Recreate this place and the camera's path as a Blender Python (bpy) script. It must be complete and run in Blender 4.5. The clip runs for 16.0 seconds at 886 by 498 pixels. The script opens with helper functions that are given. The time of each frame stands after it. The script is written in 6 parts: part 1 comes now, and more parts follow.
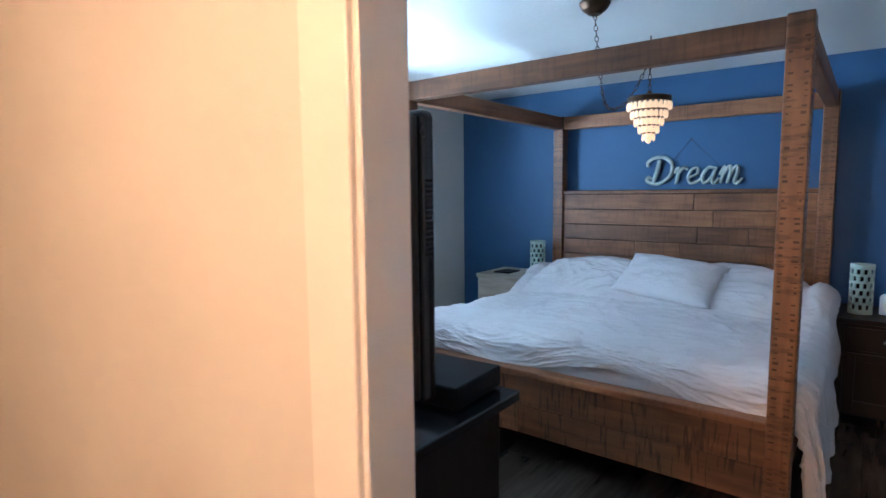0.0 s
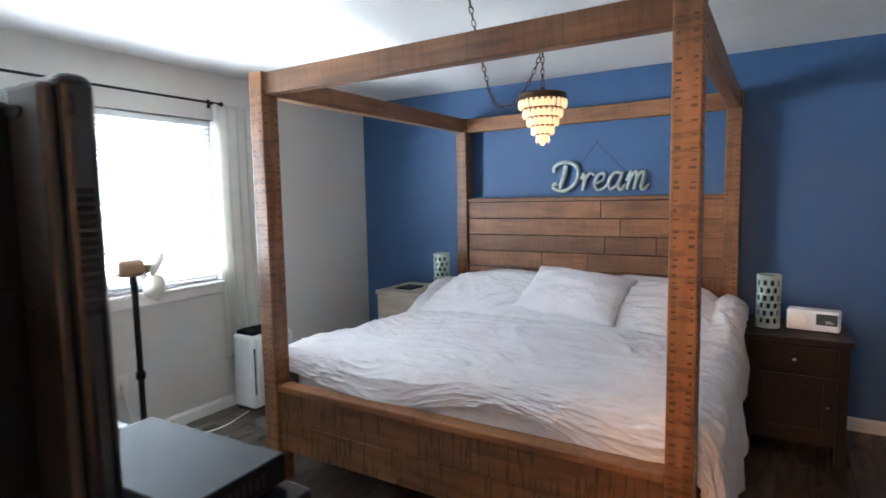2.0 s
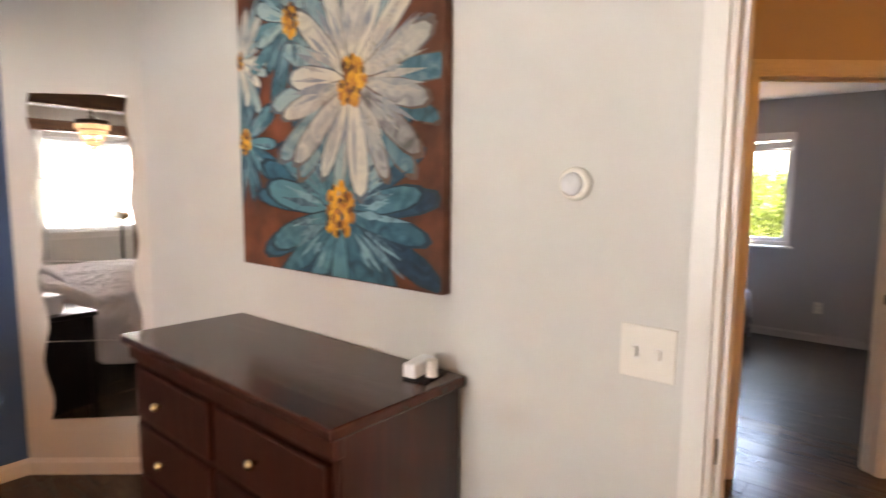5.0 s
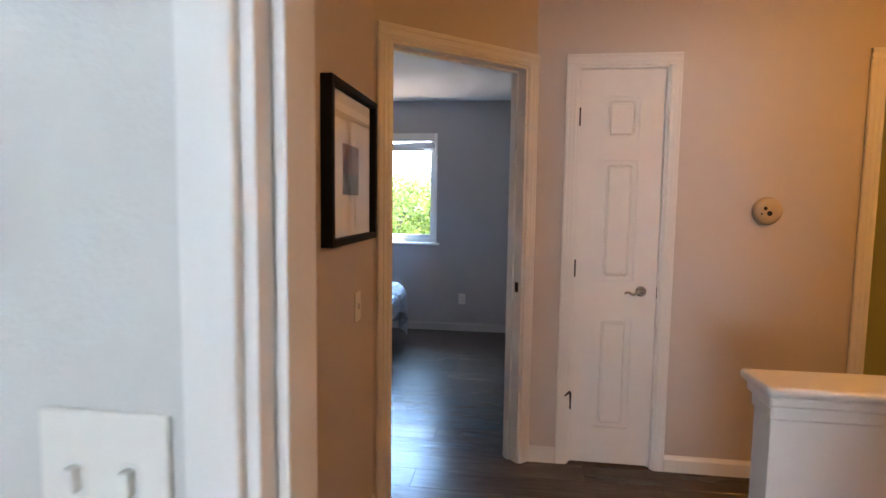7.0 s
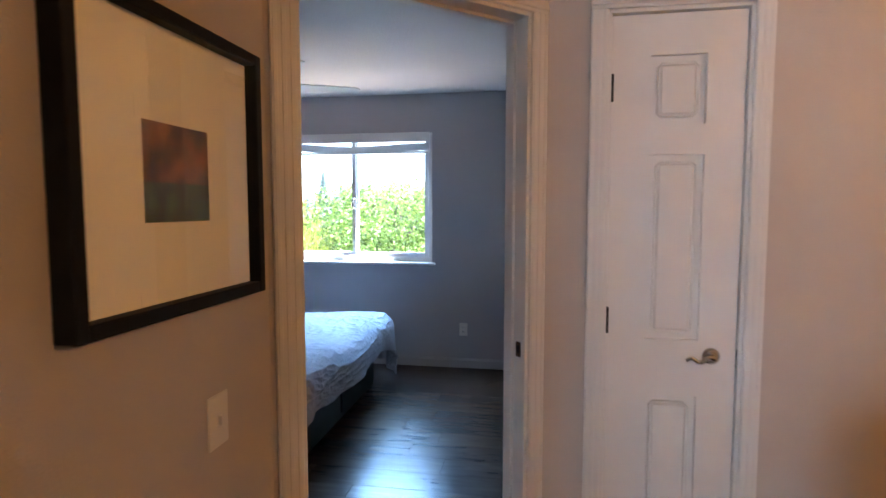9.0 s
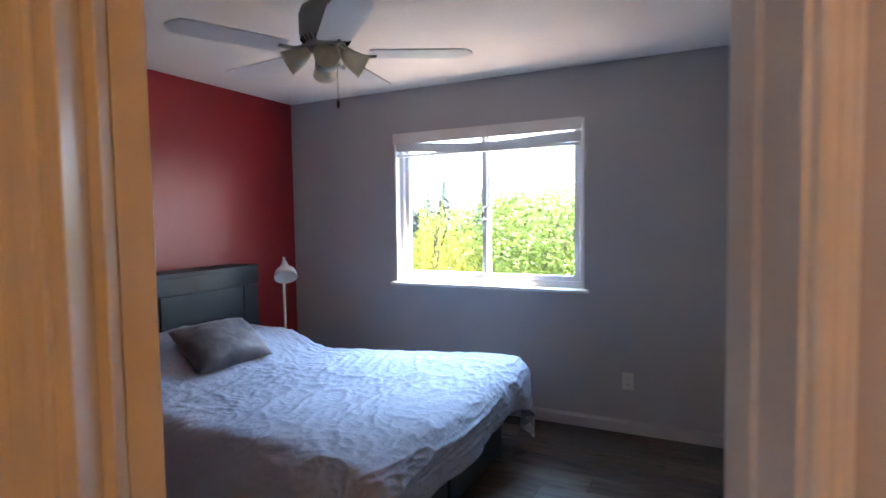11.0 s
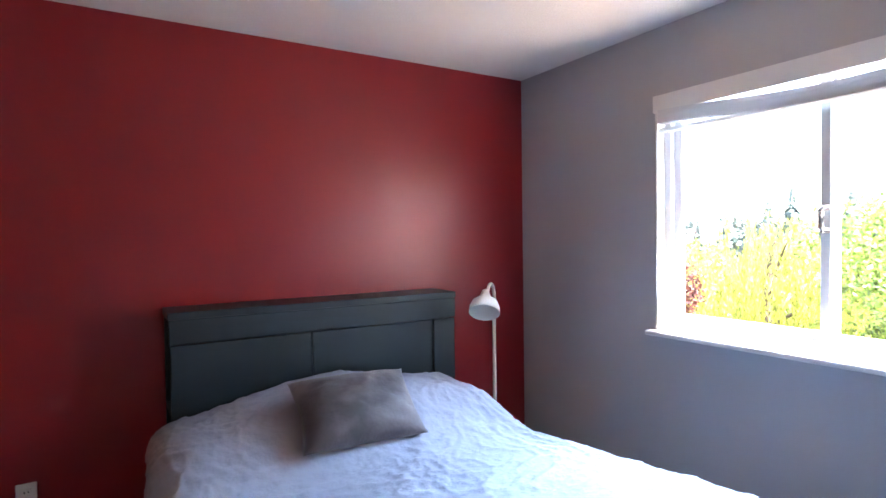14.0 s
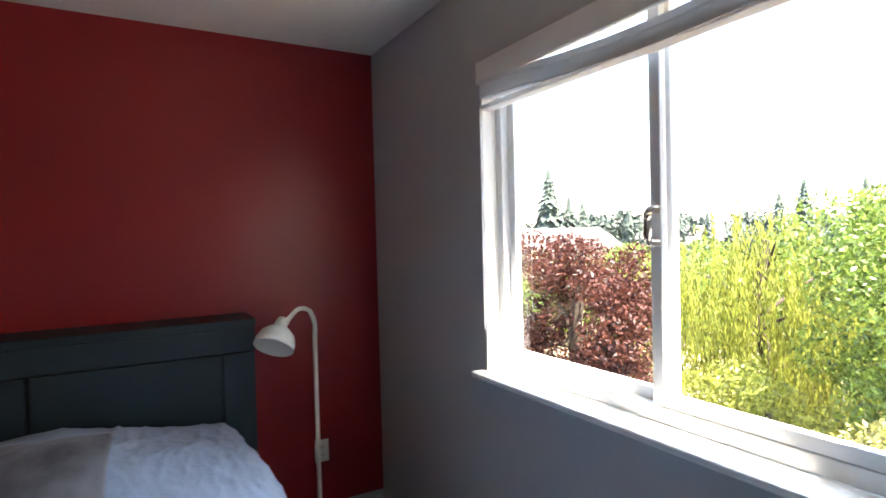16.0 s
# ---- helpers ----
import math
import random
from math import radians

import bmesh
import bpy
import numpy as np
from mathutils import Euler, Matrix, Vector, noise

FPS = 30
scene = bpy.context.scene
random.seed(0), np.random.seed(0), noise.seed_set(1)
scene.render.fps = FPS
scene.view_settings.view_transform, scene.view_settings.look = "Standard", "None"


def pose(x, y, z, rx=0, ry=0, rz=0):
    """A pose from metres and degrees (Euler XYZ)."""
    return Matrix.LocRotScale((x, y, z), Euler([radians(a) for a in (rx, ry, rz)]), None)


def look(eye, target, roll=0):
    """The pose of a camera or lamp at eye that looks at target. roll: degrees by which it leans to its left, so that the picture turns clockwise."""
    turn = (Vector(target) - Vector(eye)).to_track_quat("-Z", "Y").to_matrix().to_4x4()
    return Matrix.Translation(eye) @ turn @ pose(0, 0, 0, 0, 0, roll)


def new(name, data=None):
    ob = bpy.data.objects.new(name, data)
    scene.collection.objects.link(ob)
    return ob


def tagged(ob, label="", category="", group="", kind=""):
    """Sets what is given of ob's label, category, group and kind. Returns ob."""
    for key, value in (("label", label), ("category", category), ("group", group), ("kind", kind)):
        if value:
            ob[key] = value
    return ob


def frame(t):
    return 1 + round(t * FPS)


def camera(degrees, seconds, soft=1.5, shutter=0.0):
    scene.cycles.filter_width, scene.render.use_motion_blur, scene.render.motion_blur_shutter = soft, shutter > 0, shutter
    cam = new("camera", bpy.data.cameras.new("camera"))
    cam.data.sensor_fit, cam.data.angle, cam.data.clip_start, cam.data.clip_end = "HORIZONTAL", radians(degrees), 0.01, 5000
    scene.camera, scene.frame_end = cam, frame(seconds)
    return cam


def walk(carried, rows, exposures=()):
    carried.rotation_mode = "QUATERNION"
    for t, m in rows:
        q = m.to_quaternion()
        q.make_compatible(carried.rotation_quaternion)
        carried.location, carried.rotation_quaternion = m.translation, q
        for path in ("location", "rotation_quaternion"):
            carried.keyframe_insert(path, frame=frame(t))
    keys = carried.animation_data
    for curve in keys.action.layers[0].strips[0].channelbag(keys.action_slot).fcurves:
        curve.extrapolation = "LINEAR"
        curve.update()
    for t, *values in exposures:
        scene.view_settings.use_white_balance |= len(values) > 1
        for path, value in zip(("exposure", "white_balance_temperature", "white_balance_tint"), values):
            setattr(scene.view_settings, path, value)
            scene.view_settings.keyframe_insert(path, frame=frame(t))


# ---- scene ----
# ---- camera and walk ----
cam = camera(77.8, 16.0, shutter=0.4)
PATH = [
    (0, (0.675, 0.234, 1.501), (-0.546, 1.805, 1.294), -0.6),
    (0.5, (0.674, 0.391, 1.497), (-0.496, 2.0, 1.294), -0.8),
    (1, (0.671, 0.543, 1.492), (-0.456, 2.184, 1.293), -0.9),
    (1.5, (0.689, 0.7, 1.5), (-0.406, 2.363, 1.308), -0.9),
    (2, (0.694, 0.81, 1.507), (-0.345, 2.509, 1.323), -1.1),
    (2.5, (0.63, 0.922, 1.51), (-0.212, 2.727, 1.324), -1.0),
    (3, (0.579, 1.018, 1.512), (0.136, 2.959, 1.32), -1.0),
    (3.5, (0.632, 1.136, 1.535), (0.719, 3.122, 1.314), -1.0),
    (4, (0.697, 1.322, 1.517), (1.338, 3.203, 1.291), -0.4),
    (4.5, (0.806, 1.486, 1.495), (1.923, 3.129, 1.265), 0.1),
    (5, (0.933, 1.602, 1.484), (2.445, 2.893, 1.271), 0.4),
    (5.2, (1.002, 1.622, 1.466), (2.634, 2.76, 1.265), 0.4),
    (7.3, (1.785, 1.67, 1.379), (3.763, 1.913, 1.206), 0.6),
    (7.5, (1.868, 1.639, 1.388), (3.845, 1.881, 1.217), 0.4),
    (8, (2.1, 1.613, 1.381), (4.079, 1.854, 1.221), 0.4),
    (8.2, (2.202, 1.611, 1.387), (4.181, 1.853, 1.228), 0.4),
    (10.3, (3.385, 1.632, 1.453), (5.269, 2.288, 1.318), -0.8),
    (10.5, (3.485, 1.658, 1.452), (5.352, 2.365, 1.319), -0.8),
    (11, (3.733, 1.737, 1.432), (5.519, 2.63, 1.319), -0.9),
    (11.5, (3.942, 1.885, 1.428), (5.677, 2.875, 1.326), -0.9),
    (12, (4.18, 1.944, 1.423), (5.822, 3.084, 1.334), -1.0),
    (12.5, (4.394, 2.059, 1.422), (5.876, 3.401, 1.343), -0.6),
    (13, (4.584, 2.197, 1.426), (5.901, 3.7, 1.353), -0.5),
    (13.5, (4.799, 2.244, 1.432), (5.968, 3.865, 1.37), -0.7),
    (14, (5.13, 2.213, 1.419), (6.16, 3.926, 1.371), -0.8),
    (14.5, (5.427, 2.246, 1.433), (6.405, 3.99, 1.382), -0.9),
    (15, (5.729, 2.248, 1.426), (6.695, 3.999, 1.384), -0.9),
    (15.5, (6.013, 2.24, 1.436), (6.99, 3.985, 1.394), -1.1),
    (16, (6.282, 2.285, 1.452), (7.272, 4.022, 1.402), -1.5),
]
EXPOSURES = [(0.0, 3.22, 4850, 2), (1.0, 3.35, 4900, 5), (1.5, 3.65, 5200, 3), (2.0, 3.65, 6200, 10), (2.5, 3.7, 7400, 17), (3.0, 3.7, 7900, 20), (4.0, 3.85, 8500, 20), (5.2, 3.85, 8500, 24),
             (7.3, 3.85, 5700, 9), (8.2, 3.8, 5300, 5), (10.3, 3.62, 6100, 19), (11.0, 3.75, 6300, 17), (11.4, 3.9, 6500, 16), (12.0, 4.2, 7000, 16), (13.5, 4.28, 6500, 19), (14.3, 4.45, 6500, 18), (15.0, 4.2, 6500, 16), (16.0, 3.15, 7200, 12)]
walk(cam, [(t, look(eye, target, roll)) for t, eye, target, roll in PATH], EXPOSURES)

# ---- world, sun, large lights ----
world = bpy.data.worlds.new("world")
scene.world = world
world.use_nodes = True
wn = world.node_tree
sky = wn.nodes.new("ShaderNodeTexSky")
sky.sky_type, sky.sun_disc = "NISHITA", False
sky.sun_elevation, sky.sun_rotation = radians(60), radians(162)
wn.links.new(sky.outputs[0], wn.nodes["Background"].inputs[0])
wn.nodes["Background"].inputs[1].default_value = 0.15


def lamp(name, kind, m, energy, color, label, **kw):
    data = bpy.data.lights.new(name, kind)
    data.energy, data.color = energy, color
    for k, v in kw.items():
        if k == "size":
            data.size = v
        elif k == "size_y":
            data.shape, data.size_y = "RECTANGLE", v
        elif k == "angle":
            data.angle = v
        elif k == "radius":
            data.shadow_soft_size = v
    ob = new(name, data)
    ob.matrix_world = m
    return ob


SUN_DIR = Vector((math.sin(radians(162)) * math.cos(radians(60)), math.cos(radians(162)) * math.cos(radians(60)), math.sin(radians(60))))
lamp("sun", "SUN", look(SUN_DIR * 20, (0, 0, 0)), 5.0, (1.0, 0.95, 0.86), "", angle=radians(0.5))
# area lamp added outside the glass, in place of daylight from the sky
lamp("window_fill_master", "AREA", look((-2.93, 2.6, 1.52), (0.0, 2.6, 2.35)), 18, (0.80, 0.91, 1.0), "", size=1.5, size_y=1.05)
# unseen blue area lamp added high outdoors to boost the sky's light indoors
lamp("sky_fill_bedroom_two", "AREA", look((14.0, 3.3, 7.5), (7.0, 3.3, 1.4)), 300, (0.40, 0.67, 1.0), "", size=6.0, size_y=4.0)
# warm lamp hidden below the sill imitates sunlight bounced up from the ground
lamp("bounce_fill_bedroom_two", "AREA", look((8.3, 3.27, 0.2), (6.6, 3.27, 2.3)), 3.2, (1.0, 0.56, 0.26), "", size=2.0, size_y=1.0)
lamp("hall_lamp", "POINT", pose(3.0, -0.25, 2.2), 2.6, (1.0, 0.44, 0.10), "", radius=0.12)
# unseen warm lamp added to light the en-suite doorway
lamp("ensuite_lamp", "POINT", pose(0.1, -0.7, 2.1), 13.2, (1.0, 0.48, 0.22), "", radius=0.12)
lamp("chandelier_lamp", "POINT", pose(-0.42, 3.70, 1.93), 0.9, (1.0, 0.68, 0.40), "", radius=0.05)

# ---- materials ----


def material(name, color, rough=0.5, metal=0.0, dark=0.85, scale=4.0, fine=60.0, bump=0.1, spec=0.5, stretch=None, lo=0.35, hi=0.65, coat=0.0, detail=6.0):
    """Base colour varied at two scales, with a fine bump."""
    m = bpy.data.materials.new(name)
    m.use_nodes = True
    nt = m.node_tree
    b = nt.nodes["Principled BSDF"]
    co = nt.nodes.new("ShaderNodeTexCoord")
    mp = nt.nodes.new("ShaderNodeMapping")
    if stretch:
        mp.inputs["Scale"].default_value = stretch
    nt.links.new(co.outputs["Object"], mp.inputs[0])
    n1 = nt.nodes.new("ShaderNodeTexNoise")
    n1.inputs["Scale"].default_value, n1.inputs["Detail"].default_value = scale, detail
    n2 = nt.nodes.new("ShaderNodeTexNoise")
    n2.inputs["Scale"].default_value, n2.inputs["Detail"].default_value = fine, 4.0
    nt.links.new(mp.outputs[0], n1.inputs[0])
    nt.links.new(mp.outputs[0], n2.inputs[0])
    ramp = nt.nodes.new("ShaderNodeValToRGB")
    ramp.color_ramp.elements[0].position, ramp.color_ramp.elements[1].position = lo, hi
    ramp.color_ramp.elements[0].color = (*[c * dark for c in color], 1)
    ramp.color_ramp.elements[1].color = (*color, 1)
    nt.links.new(n1.outputs[0], ramp.inputs[0])
    nt.links.new(ramp.outputs[0], b.inputs["Base Color"])
    bp = nt.nodes.new("ShaderNodeBump")
    bp.inputs["Strength"].default_value, bp.inputs["Distance"].default_value = bump, 0.01
    nt.links.new(n2.outputs[0], bp.inputs["Height"])
    nt.links.new(bp.outputs[0], b.inputs["Normal"])
    b.inputs["Roughness"].default_value, b.inputs["Metallic"].default_value = rough, metal
    b.inputs["Specular IOR Level"].default_value = spec
    b.inputs["Coat Weight"].default_value = coat
    return m


def glow(name, color, strength):
    m = bpy.data.materials.new(name)
    m.use_nodes = True
    b = m.node_tree.nodes["Principled BSDF"]
    b.inputs["Base Color"].default_value = (*color, 1)
    b.inputs["Emission Color"].default_value = (*color, 1)
    b.inputs["Emission Strength"].default_value = strength
    return m


M_BLUE = material("blue_wall_paint", (0.045, 0.113, 0.25), 0.55, dark=0.9, scale=1.5, fine=180, bump=0.12)
M_WHITE = material("offwhite_wall_paint", (0.66, 0.65, 0.61), 0.6, dark=0.94, scale=1.2, fine=180, bump=0.12)
M_GREIGE = material("greige_wall_paint", (0.56, 0.50, 0.45), 0.55, dark=0.94, scale=1.2, fine=180, bump=0.12)
M_GRAY = material("gray_wall_paint", (0.455, 0.445, 0.442), 0.6, dark=0.93, scale=1.2, fine=180, bump=0.12)
M_RED = material("red_wall_paint", (0.29, 0.015, 0.019), 0.36, dark=0.92, scale=1.2, fine=180, bump=0.12)
M_CEIL = material("textured_ceiling_paint", (0.74, 0.73, 0.70), 0.8, dark=0.95, scale=2.0, fine=90, bump=0.35)
M_TRIM = material("white_trim_paint", (0.78, 0.76, 0.72), 0.35, dark=0.95, scale=3.0, fine=120, bump=0.05)



def wood(name, color, dark, rough=0.45, along="x", grain=1.0, marks=0.0, spread=0.25):
    """Timber whose grain runs along one axis of the object, with tone changes from board to board and dark saw marks across it."""
    m = bpy.data.materials.new(name)
    m.use_nodes = True
    nt = m.node_tree
    N, L = nt.nodes.new, nt.links.new
    b = nt.nodes["Principled BSDF"]
    co, mp, info = N("ShaderNodeTexCoord"), N("ShaderNodeMapping"), N("ShaderNodeObjectInfo")
    k = {"x": (0.12, 1, 1), "y": (1, 0.12, 1), "z": (1, 1, 0.12)}[along]
    mp.inputs["Scale"].default_value = k
    add = N("ShaderNodeVectorMath")
    add.operation = "ADD"
    sc = N("ShaderNodeVectorMath")
    sc.operation = "SCALE"
    sc.inputs[0].default_value = (7.0, 5.0, 9.0)
    L(info.outputs["Random"], sc.inputs["Scale"])
    L(co.outputs["Object"], add.inputs[0])
    L(sc.outputs[0], add.inputs[1])
    L(add.outputs[0], mp.inputs[0])
    n1 = N("ShaderNodeTexNoise")
    n1.inputs["Scale"].default_value, n1.inputs["Detail"].default_value, n1.inputs["Distortion"].default_value = 22 * grain, 8, 0.6
    L(mp.outputs[0], n1.inputs[0])
    n2 = N("ShaderNodeTexNoise")
    n2.inputs["Scale"].default_value, n2.inputs["Detail"].default_value = 3.0, 3
    L(add.outputs[0], n2.inputs[0])
    ramp = N("ShaderNodeValToRGB")
    ramp.color_ramp.elements[0].position, ramp.color_ramp.elements[1].position = 0.32, 0.68
    ramp.color_ramp.elements[0].color, ramp.color_ramp.elements[1].color = (*dark, 1), (*color, 1)
    mix = N("ShaderNodeMath")
    mix.operation = "MULTIPLY_ADD"
    mix.inputs[1].default_value = 0.6
    L(n1.outputs[0], mix.inputs[0])
    half = N("ShaderNodeMath")
    half.operation = "MULTIPLY"
    half.inputs[1].default_value = 0.4
    L(n2.outputs[0], half.inputs[0])
    L(half.outputs[0], mix.inputs[2])
    L(mix.outputs[0], ramp.inputs[0])
    hsv = N("ShaderNodeHueSaturation")
    val = N("ShaderNodeMath")
    val.operation = "MULTIPLY_ADD"
    val.inputs[1].default_value, val.inputs[2].default_value = 2 * spread, 1 - spread
    L(info.outputs["Random"], val.inputs[0])
    L(val.outputs[0], hsv.inputs["Value"])
    L(ramp.outputs[0], hsv.inputs["Color"])
    out = hsv.outputs[0]
    if marks > 0:
        mp2 = N("ShaderNodeMapping")
        q = {"x": (30, 3, 3), "y": (3, 30, 3), "z": (3, 3, 22)}[along]
        mp2.inputs["Scale"].default_value = q
        L(add.outputs[0], mp2.inputs[0])
        n3 = N("ShaderNodeTexNoise")
        n3.inputs["Scale"].default_value, n3.inputs["Detail"].default_value = 2.2, 2
        L(mp2.outputs[0], n3.inputs[0])
        r3 = N("ShaderNodeValToRGB")
        r3.color_ramp.elements[0].position, r3.color_ramp.elements[1].position = 0.36, 0.46
        r3.color_ramp.elements[0].color, r3.color_ramp.elements[1].color = (1 - marks,) * 3 + (1,), (1, 1, 1, 1)
        L(n3.outputs[0], r3.inputs[0])
        mul = N("ShaderNodeMixRGB")
        mul.blend_type = "MULTIPLY"
        mul.inputs[0].default_value = 1.0
        L(out, mul.inputs[1])
        L(r3.outputs[0], mul.inputs[2])
        out = mul.outputs[0]
    L(out, b.inputs["Base Color"])
    bp = N("ShaderNodeBump")
    bp.inputs["Strength"].default_value, bp.inputs["Distance"].default_value = 0.25, 0.004
    L(n1.outputs[0], bp.inputs["Height"])
    L(bp.outputs[0], b.inputs["Normal"])
    b.inputs["Roughness"].default_value = rough
    return m


def glass_mat(name, color=(1, 1, 1), rough=0.0, ior=1.45):
    m = bpy.data.materials.new(name)
    m.use_nodes = True
    b = m.node_tree.nodes["Principled BSDF"]
    b.inputs["Base Color"].default_value = (*color, 1)
    b.inputs["Transmission Weight"].default_value, b.inputs["Roughness"].default_value, b.inputs["IOR"].default_value = 1.0, rough, ior
    return m


def sheer(name, color, through_part, rough=0.8, vary=0.7):
    """Cloth or leaf that lets part of the light through."""
    m = bpy.data.materials.new(name)
    m.use_nodes = True
    nt = m.node_tree
    N, L = nt.nodes.new, nt.links.new
    b = nt.nodes["Principled BSDF"]
    b.inputs["Roughness"].default_value = rough
    geo = N("ShaderNodeNewGeometry")
    ramp = N("ShaderNodeValToRGB")
    ramp.color_ramp.elements[0].color = (*[c * vary for c in color], 1)
    ramp.color_ramp.elements[1].color = (*color, 1)
    L(geo.outputs["Random Per Island"], ramp.inputs[0])
    L(ramp.outputs[0], b.inputs["Base Color"])
    tr = N("ShaderNodeBsdfTranslucent")
    L(ramp.outputs[0], tr.inputs[0])
    mx = N("ShaderNodeMixShader")
    mx.inputs[0].default_value = through_part
    L(b.outputs[0], mx.inputs[1])
    L(tr.outputs[0], mx.inputs[2])
    L(mx.outputs[0], nt.nodes["Material Output"].inputs[0])
    return m


BED_C, BED_D = (0.30, 0.13, 0.05), (0.10, 0.038, 0.015)
M_BEDX = wood("bed_timber_across", BED_C, BED_D, 0.5, "x", marks=0.22)
M_BEDS = wood("rough_sawn_bed_plank", BED_C, BED_D, 0.55, "x", marks=0.6)
M_NICK = material("dark_brown_notch", (0.12, 0.046, 0.02), 0.6, dark=0.5, scale=20, fine=60, bump=0.1)
M_BEDY = wood("bed_timber_along", BED_C, BED_D, 0.5, "y", marks=0.2)
M_BEDZ = wood("bed_timber_upright", BED_C, BED_D, 0.45, "z", marks=0.35, spread=0.08)
M_ESP = wood("espresso_stained_wood", (0.017, 0.009, 0.007), (0.007, 0.004, 0.0035), 0.4, "z", spread=0.1)
M_ESP.node_tree.nodes["Principled BSDF"].inputs["Specular IOR Level"].default_value = 0.3
M_MAHX = wood("mahogany_stained_top", (0.058, 0.019, 0.013), (0.024, 0.009, 0.007), 0.22, "y", spread=0.1)
M_MAH = wood("mahogany_stained_wood", (0.055, 0.015, 0.009), (0.019, 0.006, 0.004), 0.32, "z", spread=0.12)
M_PLANK = wood("grey_brown_vinyl_plank_piece", (0.108, 0.083, 0.065), (0.045, 0.033, 0.026), 0.23, "y", grain=1.4, spread=0.22)
M_NAVY = material("blue_green_painted_wood", (0.011, 0.026, 0.032), 0.45, dark=0.75, scale=3, fine=70, bump=0.06)
M_SHELFW = wood("whitewashed_wood", (0.62, 0.56, 0.46), (0.36, 0.30, 0.23), 0.6, "x", spread=0.08)
M_BLACK = material("black_plastic", (0.012, 0.013, 0.016), 0.5, dark=0.7, scale=12, fine=150, bump=0.05, spec=0.12)
M_CASE = material("black_painted_steel", (0.006, 0.007, 0.010), 0.5, dark=0.8, scale=10, fine=160, bump=0.03, spec=0.08)
M_BLACKG = material("gloss_black_plastic", (0.012, 0.013, 0.017), 0.16, dark=0.8, scale=12, fine=100, bump=0.02)
M_BLACKM = material("black_metal", (0.015, 0.014, 0.014), 0.4, 0.6, dark=0.7, scale=10, fine=90, bump=0.05)
M_BRONZE = material("bronze_metal", (0.10, 0.055, 0.03), 0.4, 0.8, dark=0.6, scale=15, fine=120, bump=0.1)
M_BRASS = material("pale_brass", (0.85, 0.66, 0.36), 0.22, 1.0, dark=0.8, scale=20, fine=150, bump=0.03)
M_CHROME = material("brushed_nickel", (0.62, 0.60, 0.57), 0.25, 1.0, dark=0.85, scale=20, fine=200, bump=0.03)
M_PLATE = material("ivory_plastic", (0.80, 0.77, 0.70), 0.4, dark=0.96, scale=5, fine=120, bump=0.02)
M_WPLAST = material("white_plastic", (0.78, 0.79, 0.80), 0.35, dark=0.95, scale=4, fine=120, bump=0.02)
M_SAGE = material("sage_glazed_ceramic", (0.42, 0.52, 0.46), 0.3, dark=0.85, scale=10, fine=80, bump=0.08)
M_SIGN = material("weathered_mint_paint", (0.50, 0.58, 0.54), 0.5, dark=0.6, scale=14, fine=80, bump=0.2)
M_MIRROR = material("mirror_silver", (0.9, 0.91, 0.92), 0.02, 1.0, dark=0.99, scale=1, fine=1, bump=0.0)
M_GLASS = glass_mat("window_glass")
M_SCREEN = material("dark_display", (0.06, 0.075, 0.07), 0.2, dark=0.8, scale=10, fine=50, bump=0.01)
M_LINEN = material("white_cotton", (0.68, 0.65, 0.665), 0.9, dark=0.93, scale=6.0, fine=46, bump=0.5)
M_QUILT = material("pale_grey_cotton_quilt", (0.33, 0.35, 0.41), 0.8, dark=0.92, scale=5.0, fine=40, bump=0.5)
M_VELVET = material("taupe_velvet", (0.125, 0.10, 0.097), 0.6, dark=0.42, scale=7.0, fine=70, bump=0.25, lo=0.42, hi=0.6)
M_VELVET.node_tree.nodes["Principled BSDF"].inputs["Sheen Weight"].default_value = 0.25
M_SHEER = sheer("white_sheer_cloth", (0.85, 0.84, 0.80), 0.55, vary=0.95)
M_BLIND = sheer("white_blind_slat", (0.78, 0.78, 0.78), 0.35, vary=0.95)
M_SHADE = sheer("pale_taupe_pleated_shade", (0.74, 0.72, 0.71), 0.5, vary=0.9)
M_CREAM = material("cream_enamel", (0.80, 0.76, 0.66), 0.35, dark=0.93, scale=8, fine=100, bump=0.03)
M_FANW = material("white_fan_blade", (0.70, 0.70, 0.69), 0.4, dark=0.93, scale=5, fine=90, bump=0.05)
M_FROST = sheer("frosted_glass_shade", (0.78, 0.74, 0.60), 0.4, 0.4, vary=0.97)
M_CRYSTAL = glow("lit_crystal", (1.0, 0.62, 0.34), 0.085)
M_BULB = glow("lit_glass_shade", (1.0, 0.86, 0.68), 2.1)
M_COUNTER = material("cream_marble_counter", (0.72, 0.66, 0.58), 0.25, dark=0.8, scale=9, fine=120, bump=0.02)
M_TILE = material("dark_glass_tile", (0.05, 0.045, 0.04), 0.2, dark=0.5, scale=20, fine=60, bump=0.03)
M_MAT = material("white_picture_mat", (0.74, 0.72, 0.68), 0.8, dark=0.97, scale=4, fine=90, bump=0.03)
# near-black: plain dark parts, and the shade inside holes, slots and recesses
M_DARK = material("dark_parts_and_gap_shade", (0.01, 0.009, 0.008), 0.9, dark=0.8, scale=5, fine=20, bump=0.0)

# ---- building helpers ----


def thing(name, label, category, at=(0, 0, 0), turn=0.0, group="", kind=""):
    ob = new(name)
    ob.matrix_world = pose(at[0], at[1], at[2], 0, 0, turn)
    ob.empty_display_size = 0.1
    return tagged(ob, label, category, group, kind)


